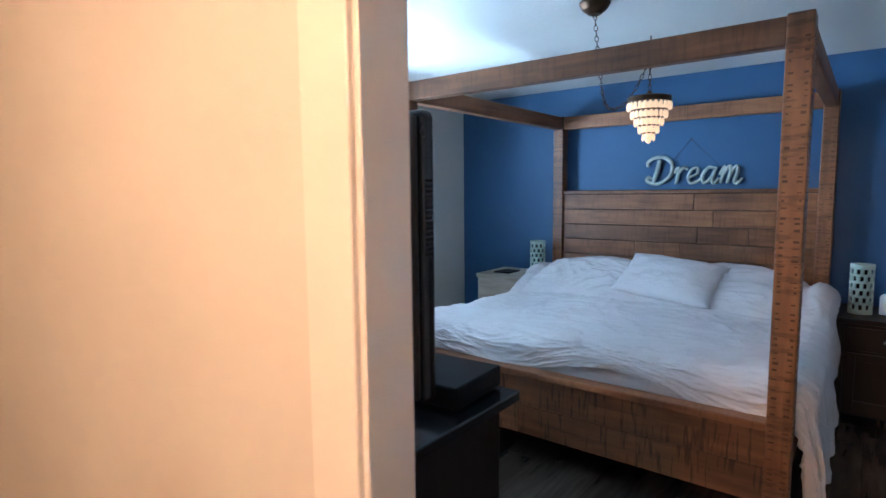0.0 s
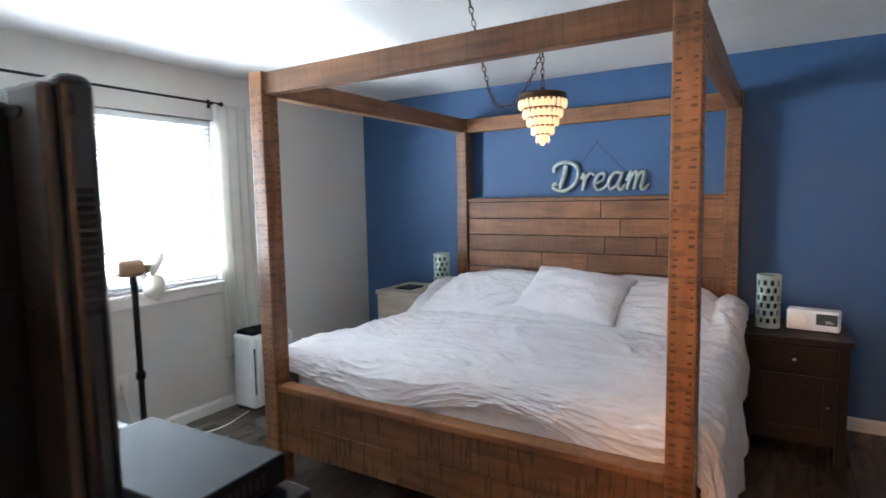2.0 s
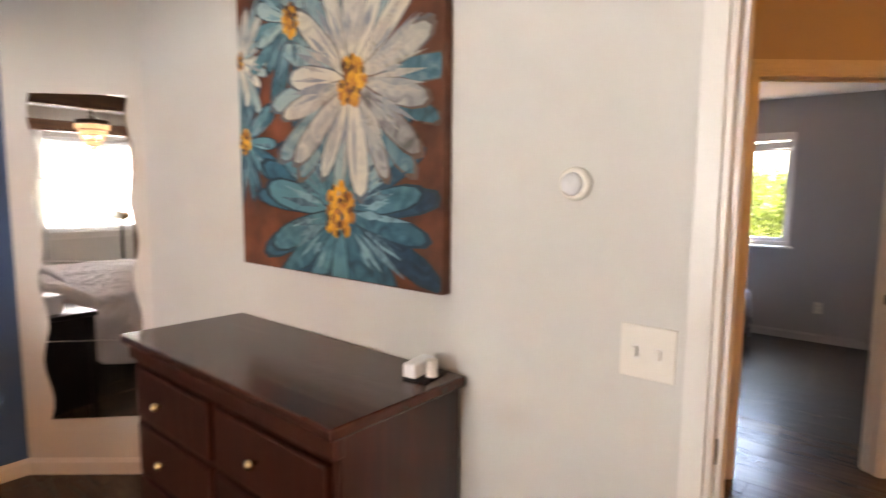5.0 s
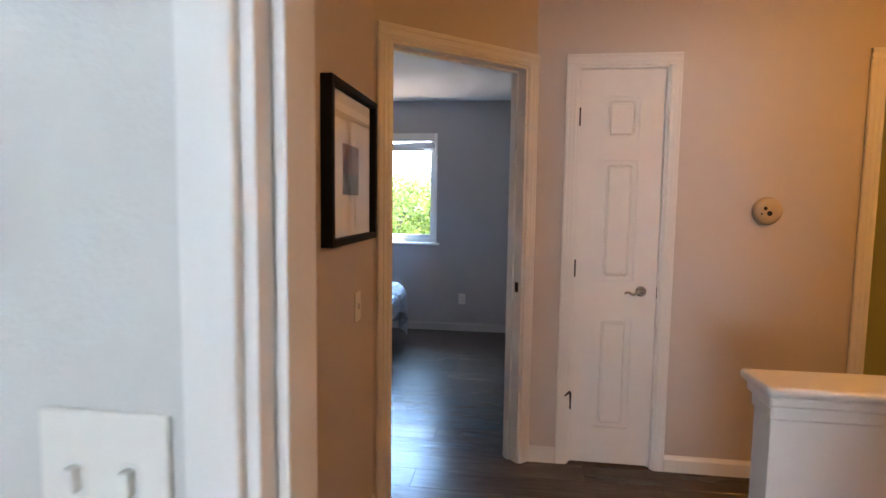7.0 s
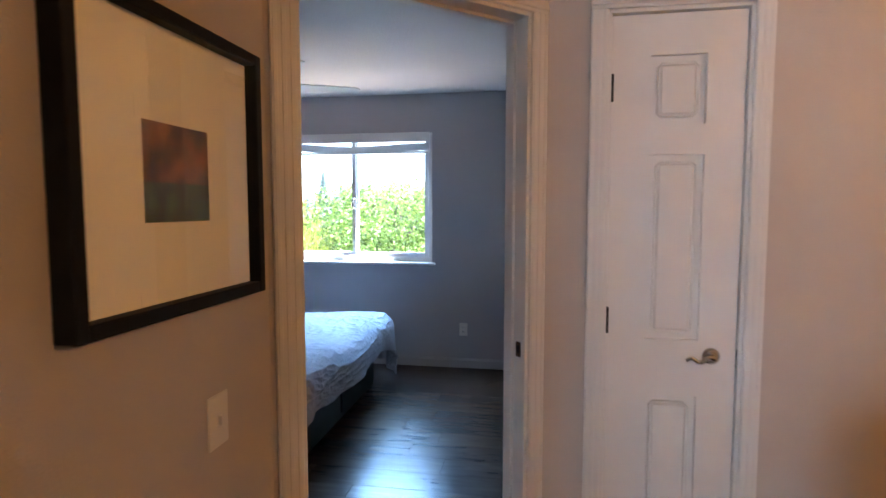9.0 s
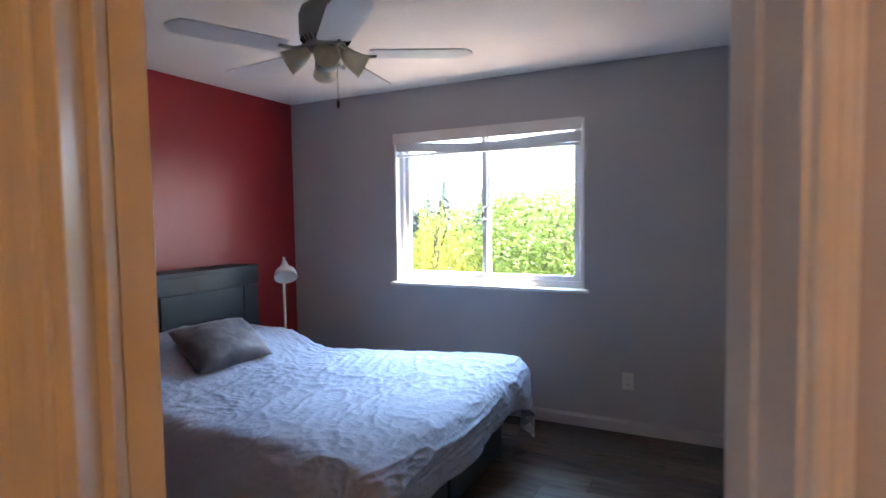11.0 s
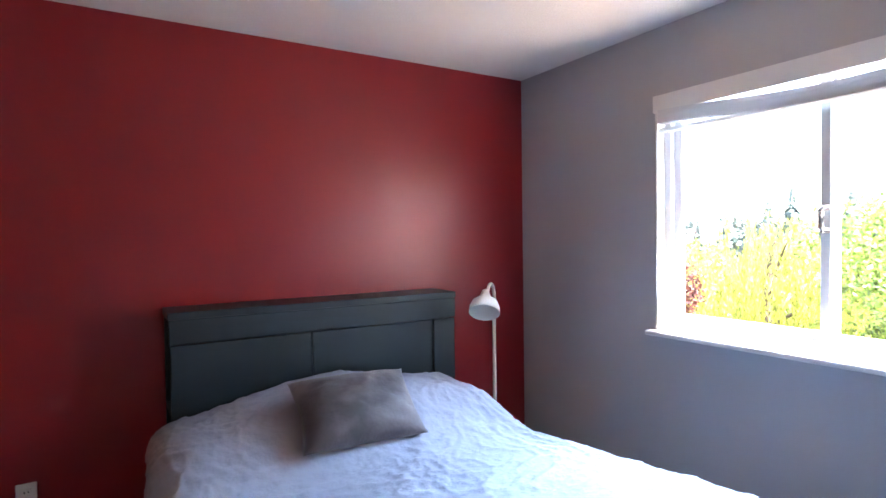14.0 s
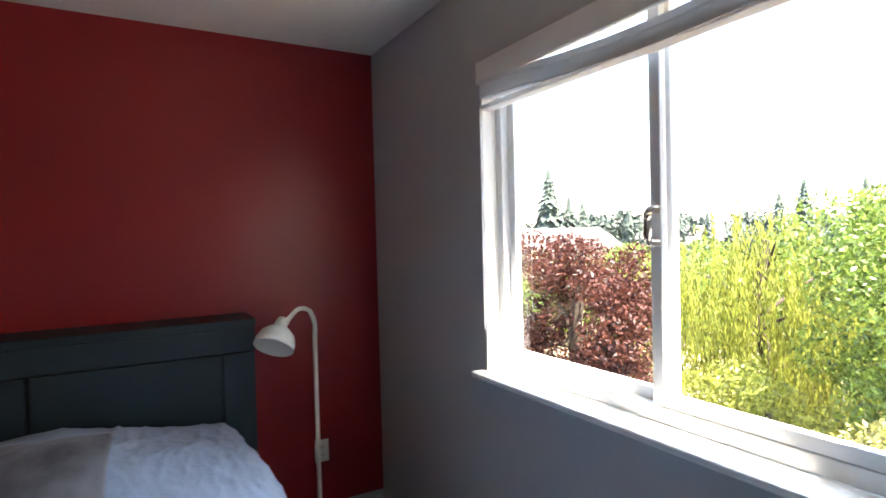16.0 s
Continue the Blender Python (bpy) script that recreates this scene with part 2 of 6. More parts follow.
def mesh_of(name, bm, mats):
    me = bpy.data.meshes.new(name)
    bm.to_mesh(me)
    bm.free()
    for m in mats if isinstance(mats, (list, tuple)) else [mats]:
        me.materials.append(m)
    return me


def part(name, bm, mats, parent=None, label="", smooth=False):
    me = mesh_of(name, bm, mats)
    if smooth:
        for p in me.polygons:
            p.use_smooth = True
    ob = new(name, me)
    if parent is not None:
        ob.parent = parent
    if label:
        ob["label"] = label
    return ob


def box(bm, lo, hi, bevel=0.0, m=None, segments=2):
    """A bevelled box between two corners, added to bm."""
    lo, hi = Vector(lo), Vector(hi)
    mat = Matrix.Translation((lo + hi) / 2) @ Matrix.Diagonal((*(hi - lo), 1))
    if m is not None:
        mat = m @ mat
    vs = bmesh.ops.create_cube(bm, size=1.0, matrix=mat)["verts"]
    if bevel > 0:
        es = list({e for v in vs for e in v.link_edges})
        bmesh.ops.bevel(bm, geom=es, offset=bevel, segments=segments, profile=0.5, affect="EDGES")
    return bm


def boxes(*items, bevel=0.0):
    bm = bmesh.new()
    for lo, hi in items:
        box(bm, lo, hi, bevel)
    return bm


def wall(name, a, b, thick, z1, openings, mat_left, mat_right, label):
    """A wall from a to b (plan), growing to the left of that way; openings (u0, u1, z0, z1) go through it."""
    a, b = Vector((*a, 0)), Vector((*b, 0))
    d = (b - a).normalized()
    length = (b - a).length
    m = Matrix.Translation(a) @ Matrix.Rotation(math.atan2(d.y, d.x), 4, "Z")
    bm = bmesh.new()
    u = 0.0
    for u0, u1, z0, zt in sorted(openings):
        if u0 > u:
            box(bm, (u, 0, 0), (u0, thick, z1))
        if z0 > 0:
            box(bm, (u0, 0, 0), (u1, thick, z0))
        if zt < z1:
            box(bm, (u0, 0, zt), (u1, thick, z1))
        u = u1
    if u < length:
        box(bm, (u, 0, 0), (length, thick, z1))
    bm.normal_update()
    for f in bm.faces:
        f.material_index = 1 if f.normal.y < -0.5 else 0
    ob = part(name, bm, [mat_left, mat_right])
    ob.matrix_world = m
    return tagged(ob, label, "wall", kind="structure")


H = 2.42


def cyl(bm, r1, r2, z0, z1, seg=20, at=(0, 0), m=None):
    mat = Matrix.Translation((at[0], at[1], (z0 + z1) / 2))
    if m is not None:
        mat = m @ mat
    bmesh.ops.create_cone(bm, cap_ends=True, segments=seg, radius1=r1, radius2=r2, depth=z1 - z0, matrix=mat)
    return bm


def lathe(profile, seg=28):
    """A turned solid from (radius, z) pairs."""
    bm = bmesh.new()
    rings = []
    for r, z in profile:
        rings.append([bm.verts.new((r * math.cos(2 * math.pi * i / seg), r * math.sin(2 * math.pi * i / seg), z)) for i in range(seg)])
    for a, b in zip(rings, rings[1:]):
        for i in range(seg):
            bm.faces.new((a[i], a[(i + 1) % seg], b[(i + 1) % seg], b[i]))
    if profile[0][0] > 0.0005:
        bm.faces.new(list(reversed(rings[0])))
    if profile[-1][0] > 0.0005:
        bm.faces.new(rings[-1])
    return bm


def tube(points, r, seg=8):
    """A round bar swept along points."""
    bm = bmesh.new()
    pts = [Vector(p) for p in points]
    rings = []
    up = Vector((0.13, 0.21, 0.97)).normalized()
    for i, p in enumerate(pts):
        d = (pts[min(i + 1, len(pts) - 1)] - pts[max(i - 1, 0)]).normalized()
        s = d.cross(up)
        s = s.normalized() if s.length > 1e-4 else Vector((1, 0, 0))
        t = s.cross(d)
        rr = r[i] if isinstance(r, (list, tuple)) else r
        rings.append([bm.verts.new(p + s * rr * math.cos(2 * math.pi * k / seg) + t * rr * math.sin(2 * math.pi * k / seg)) for k in range(seg)])
    for a, b in zip(rings, rings[1:]):
        for k in range(seg):
            bm.faces.new((a[k], a[(k + 1) % seg], b[(k + 1) % seg], b[k]))
    bm.faces.new(list(reversed(rings[0])))
    bm.faces.new(rings[-1])
    bmesh.ops.recalc_face_normals(bm, faces=bm.faces)
    return bm


def spline(points, n=10):
    """Catmull-Rom points through the given ones."""
    p = [Vector(q) for q in points]
    p = [p[0] * 2 - p[1]] + p + [p[-1] * 2 - p[-2]]
    out = []
    for i in range(1, len(p) - 2):
        for k in range(n):
            t = k / n
            out.append(0.5 * (2 * p[i] + (p[i + 1] - p[i - 1]) * t + (2 * p[i - 1] - 5 * p[i] + 4 * p[i + 1] - p[i + 2]) * t * t + (3 * p[i] - p[i - 1] - 3 * p[i + 1] + p[i + 2]) * t ** 3))
    out.append(p[-2])
    return out


def outline(points, depth, bevel=0.0):
    """A flat shape in x-z, given a depth along y."""
    bm = bmesh.new()
    f = bm.faces.new([bm.verts.new((x, 0, z)) for x, z in points])
    g = bmesh.ops.extrude_face_region(bm, geom=[f])
    bmesh.ops.translate(bm, vec=(0, depth, 0), verts=[v for v in g["geom"] if isinstance(v, bmesh.types.BMVert)])
    bmesh.ops.recalc_face_normals(bm, faces=bm.faces)
    return bm


def structure(name, bm, mat, label, category, m=None):
    ob = part(name, bm, mat)
    if m is not None:
        ob.matrix_world = m
    return tagged(ob, label, category, kind="structure")


# ---- structure ----
structure("floor", boxes(((-2.9, -1.5, -0.1), (7.7, 5.2, -0.008))), M_DARK, "grey-brown wood-look vinyl plank floor", "floor")
structure("ceiling", boxes(((-2.9, -1.5, H), (7.7, 5.2, H + 0.1))), M_CEIL, "white textured plaster ceiling", "ceiling")
wall("wall_master_north", (-2.88, 5.0), (2.22, 5.0), 0.12, H, [], M_WHITE, M_BLUE, "deep blue painted bedroom wall behind the canopy bed")
wall("wall_master_west", (-2.74, 0.73), (-2.74, 5.0), 0.14, H, [(1.13, 2.615, 0.945, 2.085)], M_WHITE, M_WHITE, "off-white bedroom wall with a curtained window")
wall("wall_master_diagonal", (1.61, 5.0), (2.06, 4.50), 0.08, H, [], M_WHITE, M_WHITE, "off-white angled wall with a wavy mirror")
wall("wall_master_east", (2.18, 0.84), (2.18, 5.0), 0.12, H, [(0.24, 1.044, 0, 2.06)], M_WHITE, M_GREIGE, "off-white wall with the bedroom doorway")
wall("wall_master_south", (-2.74, 0.785), (2.06, 0.785), 0.10, H, [(2.827, 3.72, 0, 2.06)], M_WHITE, M_WHITE, "off-white wall with the en-suite doorway")
wall("wall_ensuite_west", (-2.2, -1.4), (-2.2, 0.785), 0.12, H, [], M_WHITE, M_WHITE, "off-white plain wall")
wall("wall_outer_south", (-2.88, -1.5), (7.7, -1.5), 0.1, H, [], M_GREIGE, M_GREIGE, "greige plain wall")
wall("wall_ensuite_east", (2.18, -1.4), (2.18, 0.84), 0.12, H, [], M_WHITE, M_GREIGE, "off-white plain wall")
wall("wall_hall_north", (2.18, 2.28), (3.935, 2.28), 0.11, H, [(0.24, 0.965, 0, 2.06)], M_WHITE, M_GREIGE, "greige hall wall with the bathroom doorway")
wall("wall_bathroom_east", (3.69, 2.39), (3.69, 3.06), -0.12, H, [], M_WHITE, M_WHITE, "pale grey bathroom wall behind the vanity")
wall("wall_bathroom_north", (2.18, 3.06), (3.81, 3.06), 0.1, H, [], M_WHITE, M_WHITE, "pale grey bathroom wall")
DL, DR = Vector((3.984, 2.225, 0)), Vector((4.509, 1.637, 0))
DD = (DR - DL).normalized()
DA, DB = DL - DD * 0.1, DR + DD * 0.1
wall("wall_hall_diagonal", DA[:2], DB[:2], 0.11, H, [(0.1, 0.1 + (DR - DL).length, 0, 2.06)], M_GRAY, M_GREIGE, "greige angled hall wall with a bedroom doorway")
wall("wall_hall_east", (4.545, -0.0), (4.545, 1.605), -0.12, H, [(0.945, 1.398, 0, 2.068)], M_GRAY, M_GREIGE, "greige hall wall with a narrow closet")
wall("wall_hall_east_end", (4.545, -1.4), (4.545, -0.75), -0.12, H, [], M_GRAY, M_GREIGE, "greige plain hall wall")
M_LIME = material("yellow_green_wall_paint", (0.62, 0.62, 0.22), 0.6, dark=0.95, scale=1.5, fine=150, bump=0.1)
wall("wall_far_room", (5.6, -1.4), (5.6, 1.4), -0.1, H, [], M_LIME, M_LIME, "yellow-green painted wall of the next room")
wall("wall_closet_back", (4.665, 0.85), (5.6, 0.85), 0.1, H, [], M_GRAY, M_LIME, "plain closet wall")
wall("wall_bedroom_two_south", (4.665, 1.36), (7.435, 1.36), 0.12, H, [(0.30, 2.66, 0, 2.06)], M_GRAY, M_GRAY, "grey bedroom wall with sliding closet doors")
wall("wall_bedroom_two_east", (7.435, 1.36), (7.435, 5.03), -0.16, H, [(1.170, 2.642, 0.922, 2.087)], M_GRAY, M_GRAY, "grey bedroom wall with a wide window")
wall("wall_bedroom_two_north", (3.91, 5.03), (7.6, 5.03), 0.12, H, [], M_GRAY, M_RED, "dark red accent wall behind the bed")
wall("wall_bedroom_two_west", (4.03, 2.34), (4.03, 5.03), 0.12, H, [], M_GRAY, M_GRAY, "grey plain bedroom wall")

# unseen outer walls added to close the shell against daylight
wall("wall_outer_east", (7.6, -1.4), (7.6, 1.36), 0.1, H, [], M_GREIGE, M_GREIGE, "unseen greige outer wall closing the shell")
wall("wall_outer_west", (-2.78, -1.4), (-2.78, 0.73), 0.1, H, [], M_WHITE, M_WHITE, "unseen off-white outer wall closing the shell")
wall("wall_outer_north", (2.22, 5.0), (3.91, 5.0), 0.12, H, [], M_WHITE, M_WHITE, "unseen off-white outer wall closing the shell")


def baseboard(a, b, h=0.085, mat=M_TRIM, label="white painted baseboard"):
    """A skirting board from a to b in plan, standing to the left of that way."""
    a, b = Vector((*a, 0)), Vector((*b, 0))
    d = b - a
    m = Matrix.Translation(a) @ Matrix.Rotation(math.atan2(d.y, d.x), 4, "Z")
    bm = outline([(0, 0), (0.014, 0), (0.014, h - 0.02), (0.006, h - 0.006), (0.004, h), (0, h)], d.length)
    bmesh.ops.transform(bm, matrix=Matrix.Rotation(radians(-90), 4, "Z"), verts=bm.verts)
    bmesh.ops.transform(bm, matrix=Matrix.Diagonal((1, -1, 1, 1)), verts=bm.verts)
    bmesh.ops.recalc_face_normals(bm, faces=bm.faces)
    return structure("baseboard", bm, mat, label, "baseboard", m)


for a, b in [((-2.74, 5.0), (-2.74, 0.885)), ((1.61, 5.0), (-2.74, 5.0)), ((2.06, 4.50), (1.61, 5.0)), ((2.06, 1.92), (2.06, 4.50)),
             ((-2.74, 0.885), (-0.03, 0.885)), ((3.935, 2.28), (3.22, 2.28)), ((4.545, 1.45), (4.545, 1.585)), ((4.545, 0.08), (4.545, 0.893)),
             ((7.435, 5.03), (4.03, 5.03)), ((7.435, 1.48), (7.435, 5.03)), ((7.33, 1.48), (7.435, 1.48)), ((4.03, 5.03), (4.03, 2.36))]:
    if a[0] > 5 or b[1] == 2.36:
        baseboard(a, b, 0.085, M_GRAY, "grey painted baseboard")
    else:
        baseboard(a, b)


def casing_side(bm, m, u, w, z1, out, n=4):
    """A fluted door casing board: u its inner edge, w its width (signed), standing out from the wall face."""
    lo, hi = min(u, u + w), max(u, u + w)
    box(bm, (lo, -0.014 if out < 0 else 0, 0), (hi, 0 if out < 0 else 0.014, z1), 0.003, m)
    for i in range(n):
        c = lo + (hi - lo) * (i + 0.5) / n
        box(bm, (c - 0.006, -0.0165 if out < 0 else 0.013, 0), (c + 0.006, -0.013 if out < 0 else 0.0165, z1), 0.002, m)


def door_trim(name, a, b, thick, u0, u1, zt, sides, label, w=0.066, stops=True, flutes=3):
    """Jambs, stops and casings round an opening in the wall that runs from a to b."""
    a, b = Vector((*a, 0)), Vector((*b, 0))
    d = b - a
    m = Matrix.Translation(a) @ Matrix.Rotation(math.atan2(d.y, d.x), 4, "Z")
    t0, t1 = min(0, thick), max(0, thick)
    root = structure(name, boxes(((u0, t0 - 0.002, 0), (u0 + 0.018, t1 + 0.002, zt)), ((u1 - 0.018, t0 - 0.002, 0), (u1, t1 + 0.002, zt)),
                                 ((u0, t0 - 0.002, zt - 0.018), (u1, t1 + 0.002, zt)), bevel=0.002), M_TRIM, label, "door frame", m)
    mid = (t0 + t1) / 2
    if stops:
        part("stop", boxes(((u0 + 0.018, mid, 0), (u0 + 0.03, mid + 0.035, zt - 0.018)), ((u1 - 0.03, mid, 0), (u1 - 0.018, mid + 0.035, zt - 0.018)),
                           ((u0 + 0.03, mid, zt - 0.03), (u1 - 0.03, mid + 0.035, zt - 0.018)), bevel=0.002), M_TRIM, root)
    for side in sides:
        y = t0 if side < 0 else t1
        ms = Matrix.Translation((0, y, 0))
        for u, ww in ((u0 + 0.006, -w), (u1 - 0.006, w)):
            bm = bmesh.new()
            casing_side(bm, ms, u, ww, zt - 0.006, side, flutes)
            part("casing", bm, M_TRIM, root)
        bm = bmesh.new()
        for k, (z0, z1, dep) in enumerate(((zt - 0.006, zt - 0.006 + w, 0.014), (zt + 0.006, zt + 0.018, 0.019), (zt + 0.036, zt + 0.05, 0.019))):
            box(bm, (u0 + 0.006 - w, (y - dep) if side < 0 else y, z0), (u1 - 0.006 + w, y if side < 0 else y + dep, z1), 0.003)
        part("casing", bm, M_TRIM, root)
    return root


door_trim("door_frame_ensuite", (-2.74, 0.785), (2.06, 0.785), 0.10, 2.827, 3.72, 2.06, (-1, 1), "white painted en-suite door frame", 0.106, False, 0)
f_m = door_trim("door_frame_master", (2.18, 0.84), (2.18, 5.0), 0.12, 0.24, 1.044, 2.06, (-1, 1), "white painted bedroom door frame", 0.046, True, 0)
f_b = door_trim("door_frame_bathroom", (2.18, 2.28), (3.935, 2.28), 0.11, 0.24, 0.965, 2.06, (-1, 1), "white painted bathroom door frame")
f_2 = door_trim("door_frame_bedroom_two", DA[:2], DB[:2], 0.11, 0.1, 0.1 + (DR - DL).length, 2.06, (-1, 1), "white painted bedroom door frame with a strike plate")
f_c = door_trim("door_frame_closet", (4.545, -0.0), (4.545, 1.605), -0.12, 0.945, 1.398, 2.068, (1,), "white painted closet door frame", 0.056)
door_trim("opening_trim_hall", (4.545, -1.4), (4.545, 0.0), -0.12, 0.65, 1.40, 2.06, (1,), "white painted opening trim")


def strike(parent, u, y, z, face):
    """A latch strike plate on a jamb; face: the way it looks along the wall."""
    x0, x1 = (u, u + 0.003) if face > 0 else (u - 0.003, u)
    p = part("strike_plate", boxes(((x0, y - 0.012, z - 0.026), (x1, y + 0.012, z + 0.026)), bevel=0.001), M_BRONZE, parent, "bronze metal strike plate")
    part("latch_hole", boxes(((x0 - 0.0005 if face < 0 else x1 - 0.001, y - 0.007, z - 0.013), (x0 + 0.001 if face < 0 else x1 + 0.0006, y + 0.007, z + 0.013))), M_DARK, p)


strike(f_2, 0.1 + (DR - DL).length - 0.018, 0.03, 0.94, -1)
strike(f_b, 0.947, 0.07, 0.90, -1)
strike(f_m, 1.026, 0.09, 0.97, -1)


# windows
def slider_window(name, m, w, z0, z1, depth, label, head=0.045, rail=0.036):
    """A sliding window in an opening 0..w, its room face on y = 0, glass at y = depth."""
    root = structure(name, boxes(((0, depth - 0.04, z0), (w, depth + 0.03, z0 + 0.045)), ((0, depth - 0.04, z1 - head), (w, depth + 0.03, z1)),
                                 ((0, depth - 0.04, z0 + 0.045), (0.045, depth + 0.03, z1 - head)), ((w - 0.045, depth - 0.04, z0 + 0.045), (w, depth + 0.03, z1 - head)), bevel=0.004),
                     M_WPLAST, label, "window", m)
    c = w / 2
    for k, (u0, u1, y) in enumerate(((0.045, c + 0.025, depth - 0.025), (c - 0.025, w - 0.045, depth + 0.003))):
        r = 0.036
        sash = part("sash", boxes(((u0, y - 0.013, z0 + 0.045), (u0 + r, y + 0.013, z1 - head)), ((u1 - r, y - 0.013, z0 + 0.045), (u1, y + 0.013, z1 - head)),
                                  ((u0 + r, y - 0.013, z0 + 0.045), (u1 - r, y + 0.013, z0 + 0.045 + r)), ((u0 + r, y - 0.013, z1 - head - rail), (u1 - r, y + 0.013, z1 - head)), bevel=0.003), M_WPLAST, root)
        g = part("pane", boxes(((u0 + r, y - 0.002, z0 + 0.045 + r), (u1 - r, y + 0.002, z1 - head - rail))), M_GLASS, sash)
        g.visible_shadow = False
    return root


W2 = Matrix.Translation((7.435, 2.53, 0.007)) @ Matrix.Rotation(radians(90), 4, "Z") @ Matrix.Diagonal((1, -1, 1, 1))
win2 = slider_window("window_1", W2, 1.471, 0.93, 2.08, 0.10, "white vinyl sliding window with a latch", 0.014, 0.016)
part("window_sill", boxes(((-0.03, -0.05, 0.908), (1.501, 0.06, 0.93)), bevel=0.006), M_TRIM, win2, "white painted sill board")
part("jamb_lining", boxes(((0, 0.0, 0.93), (0.012, 0.06, 2.075)), ((1.459, 0.0, 0.93), (1.471, 0.06, 2.075)), bevel=0.001), M_TRIM, win2)
latch = part("latch", tube(spline([(0.732, 0.062, 1.41), (0.746, 0.04, 1.415), (0.748, 0.035, 1.455), (0.746, 0.04, 1.495), (0.732, 0.062, 1.50)], 5), 0.011), M_CHROME, win2, "grey metal sash latch")
part("blind_wand", tube([(1.452, -0.012, 1.91), (1.455, -0.012, 1.09)], 0.004), M_WPLAST, win2, "clear plastic blind wand")

WM = Matrix.Translation((-2.74, 1.86, 0)) @ Matrix.Rotation(radians(90), 4, "Z")
winm = slider_window("window_2", WM, 1.485, 0.945, 2.085, 0.09, "white vinyl bedroom window with lowered blinds")
part("window_sill", boxes(((-0.04, -0.035, 0.923), (1.525, 0.05, 0.945)), bevel=0.005), M_TRIM, winm, "white painted sill board")
part("apron", boxes(((-0.03, -0.014, 0.86), (1.515, 0.0, 0.923)), bevel=0.003), M_TRIM, winm)

# pleated shade, half pulled up under a flat valance
shade = thing("pleated_shade", "pale taupe pleated shade sagging under a white valance over the window", "window shade", (7.435, 2.538, -0.035))
part("valance", boxes(((-0.016, 0.012, 2.04), (-0.001, 1.465, 2.122)), bevel=0.002), M_TRIM, shade, "flat white valance board")
for i in range(3):
    bm = bmesh.new()
    n = 14
    for k in range(n):
        y0, y1 = 0.02 + 1.41 * k / n, 0.02 + 1.41 * (k + 1) / n
        sag = lambda y: 0.034 * math.sin(math.pi * y / 1.45) ** 2 - 0.02 * (y / 1.45)
        z = 1.945 + 0.0212 * i
        x0, x1 = -0.024 + 0.0015 * (i % 2), 0.03
        a, b2 = sag(y0) , sag(y1)
        vs = [bm.verts.new(p) for p in ((x0, y0, z - a + 0.02), (x1, y0, z - a + 0.02), (x1, y0, z - a + 0.041), (x0, y0, z - a + 0.041), (x0, y1, z - b2 + 0.02), (x1, y1, z - b2 + 0.02), (x1, y1, z - b2 + 0.041), (x0, y1, z - b2 + 0.041))]
        for f in ((0, 1, 2, 3), (7, 6, 5, 4), (0, 4, 5, 1), (1, 5, 6, 2), (2, 6, 7, 3), (3, 7, 4, 0)):
            bm.faces.new([vs[j] for j in f])
    bmesh.ops.remove_doubles(bm, verts=bm.verts, dist=1e-4)
    part("pleat", bm, M_SHADE, shade)
part("bottom_rail", boxes(((-0.02, 0.02, 1.94), (0.026, 1.43, 1.958)), bevel=0.004), M_SHADE, shade)

# blinds and curtains of the master window
blind = thing("window_blind", "white horizontal slat blind lowered over the bright window", "blind", (-2.77, 1.89, 0))
part("headrail", boxes(((-0.02, 0, 2.035), (0.02, 1.43, 2.075)), bevel=0.003), M_WPLAST, blind)
slat_me = mesh_of("slat", box(bmesh.new(), (-0.011, 0, -0.0012), (0.011, 1.43, 0.0012)), M_BLIND)
for i in range(42):
    ob = new("slat", slat_me)
    ob.parent = blind
    ob.matrix_local = pose(0, 0, 0.985 + i * 0.0248, 0, -28, 0)
part("bottom_rail", boxes(((-0.014, 0, 0.957), (0.014, 1.43, 0.972)), bevel=0.003), M_WPLAST, blind)

rod = thing("curtain_rod", "thin black metal curtain rod above the window", "curtain rod", (-2.68, 0, 2.195))
part("rod", tube([(0, 1.25, 0), (0, 3.37, 0)], 0.008), M_BLACKM, rod)
for y in (1.25, 3.37):
    bm = bmesh.new()
    bmesh.ops.create_uvsphere(bm, u_segments=12, v_segments=8, radius=0.016, matrix=Matrix.Translation((0, y, 0)))
    part("finial", bm, M_BLACKM, rod, smooth=True)
for y in (1.45, 2.35, 3.31):
    part("bracket", boxes(((-0.06, y - 0.006, -0.006), (0, y + 0.006, 0.006)), ((-0.06, y - 0.012, -0.03), (-0.055, y + 0.012, 0.03))), M_BLACKM, rod)


def curtain(y0, y1, z0, z1, waves):
    bm = bmesh.new()
    nu, nv = 90, 26
    grid = []
    for j in range(nv + 1):
        v = j / nv
        row = []
        for i in range(nu + 1):
            u = i / nu
            amp = 0.016 + 0.014 * (1 - v)
            x = amp * math.sin(2 * math.pi * waves * u + 0.6 * math.sin(3 * v)) + 0.01 * noise.noise((u * 6, v * 2, 1.3))
            row.append(bm.verts.new((x, y0 + (y1 - y0) * (u + 0.03 * math.sin(4 * v) * (1 - v)), z0 + (z1 - z0) * v)))
        grid.append(row)
    for j in range(nv):
        for i in range(nu):
            bm.faces.new((grid[j][i], grid[j][i + 1], grid[j + 1][i + 1], grid[j + 1][i]))
    c = thing("curtain", "white sheer curtain gathered beside the window", "curtain", (-2.68, 0, 0), group="bedroom curtains")
    ob = part("cloth", bm, M_SHEER, c, smooth=True)
    sol = ob.modifiers.new("solid", "SOLIDIFY")
    sol.thickness = 0.002
    return c


curtain(3.30, 3.69, 0.40, 2.19, 5)
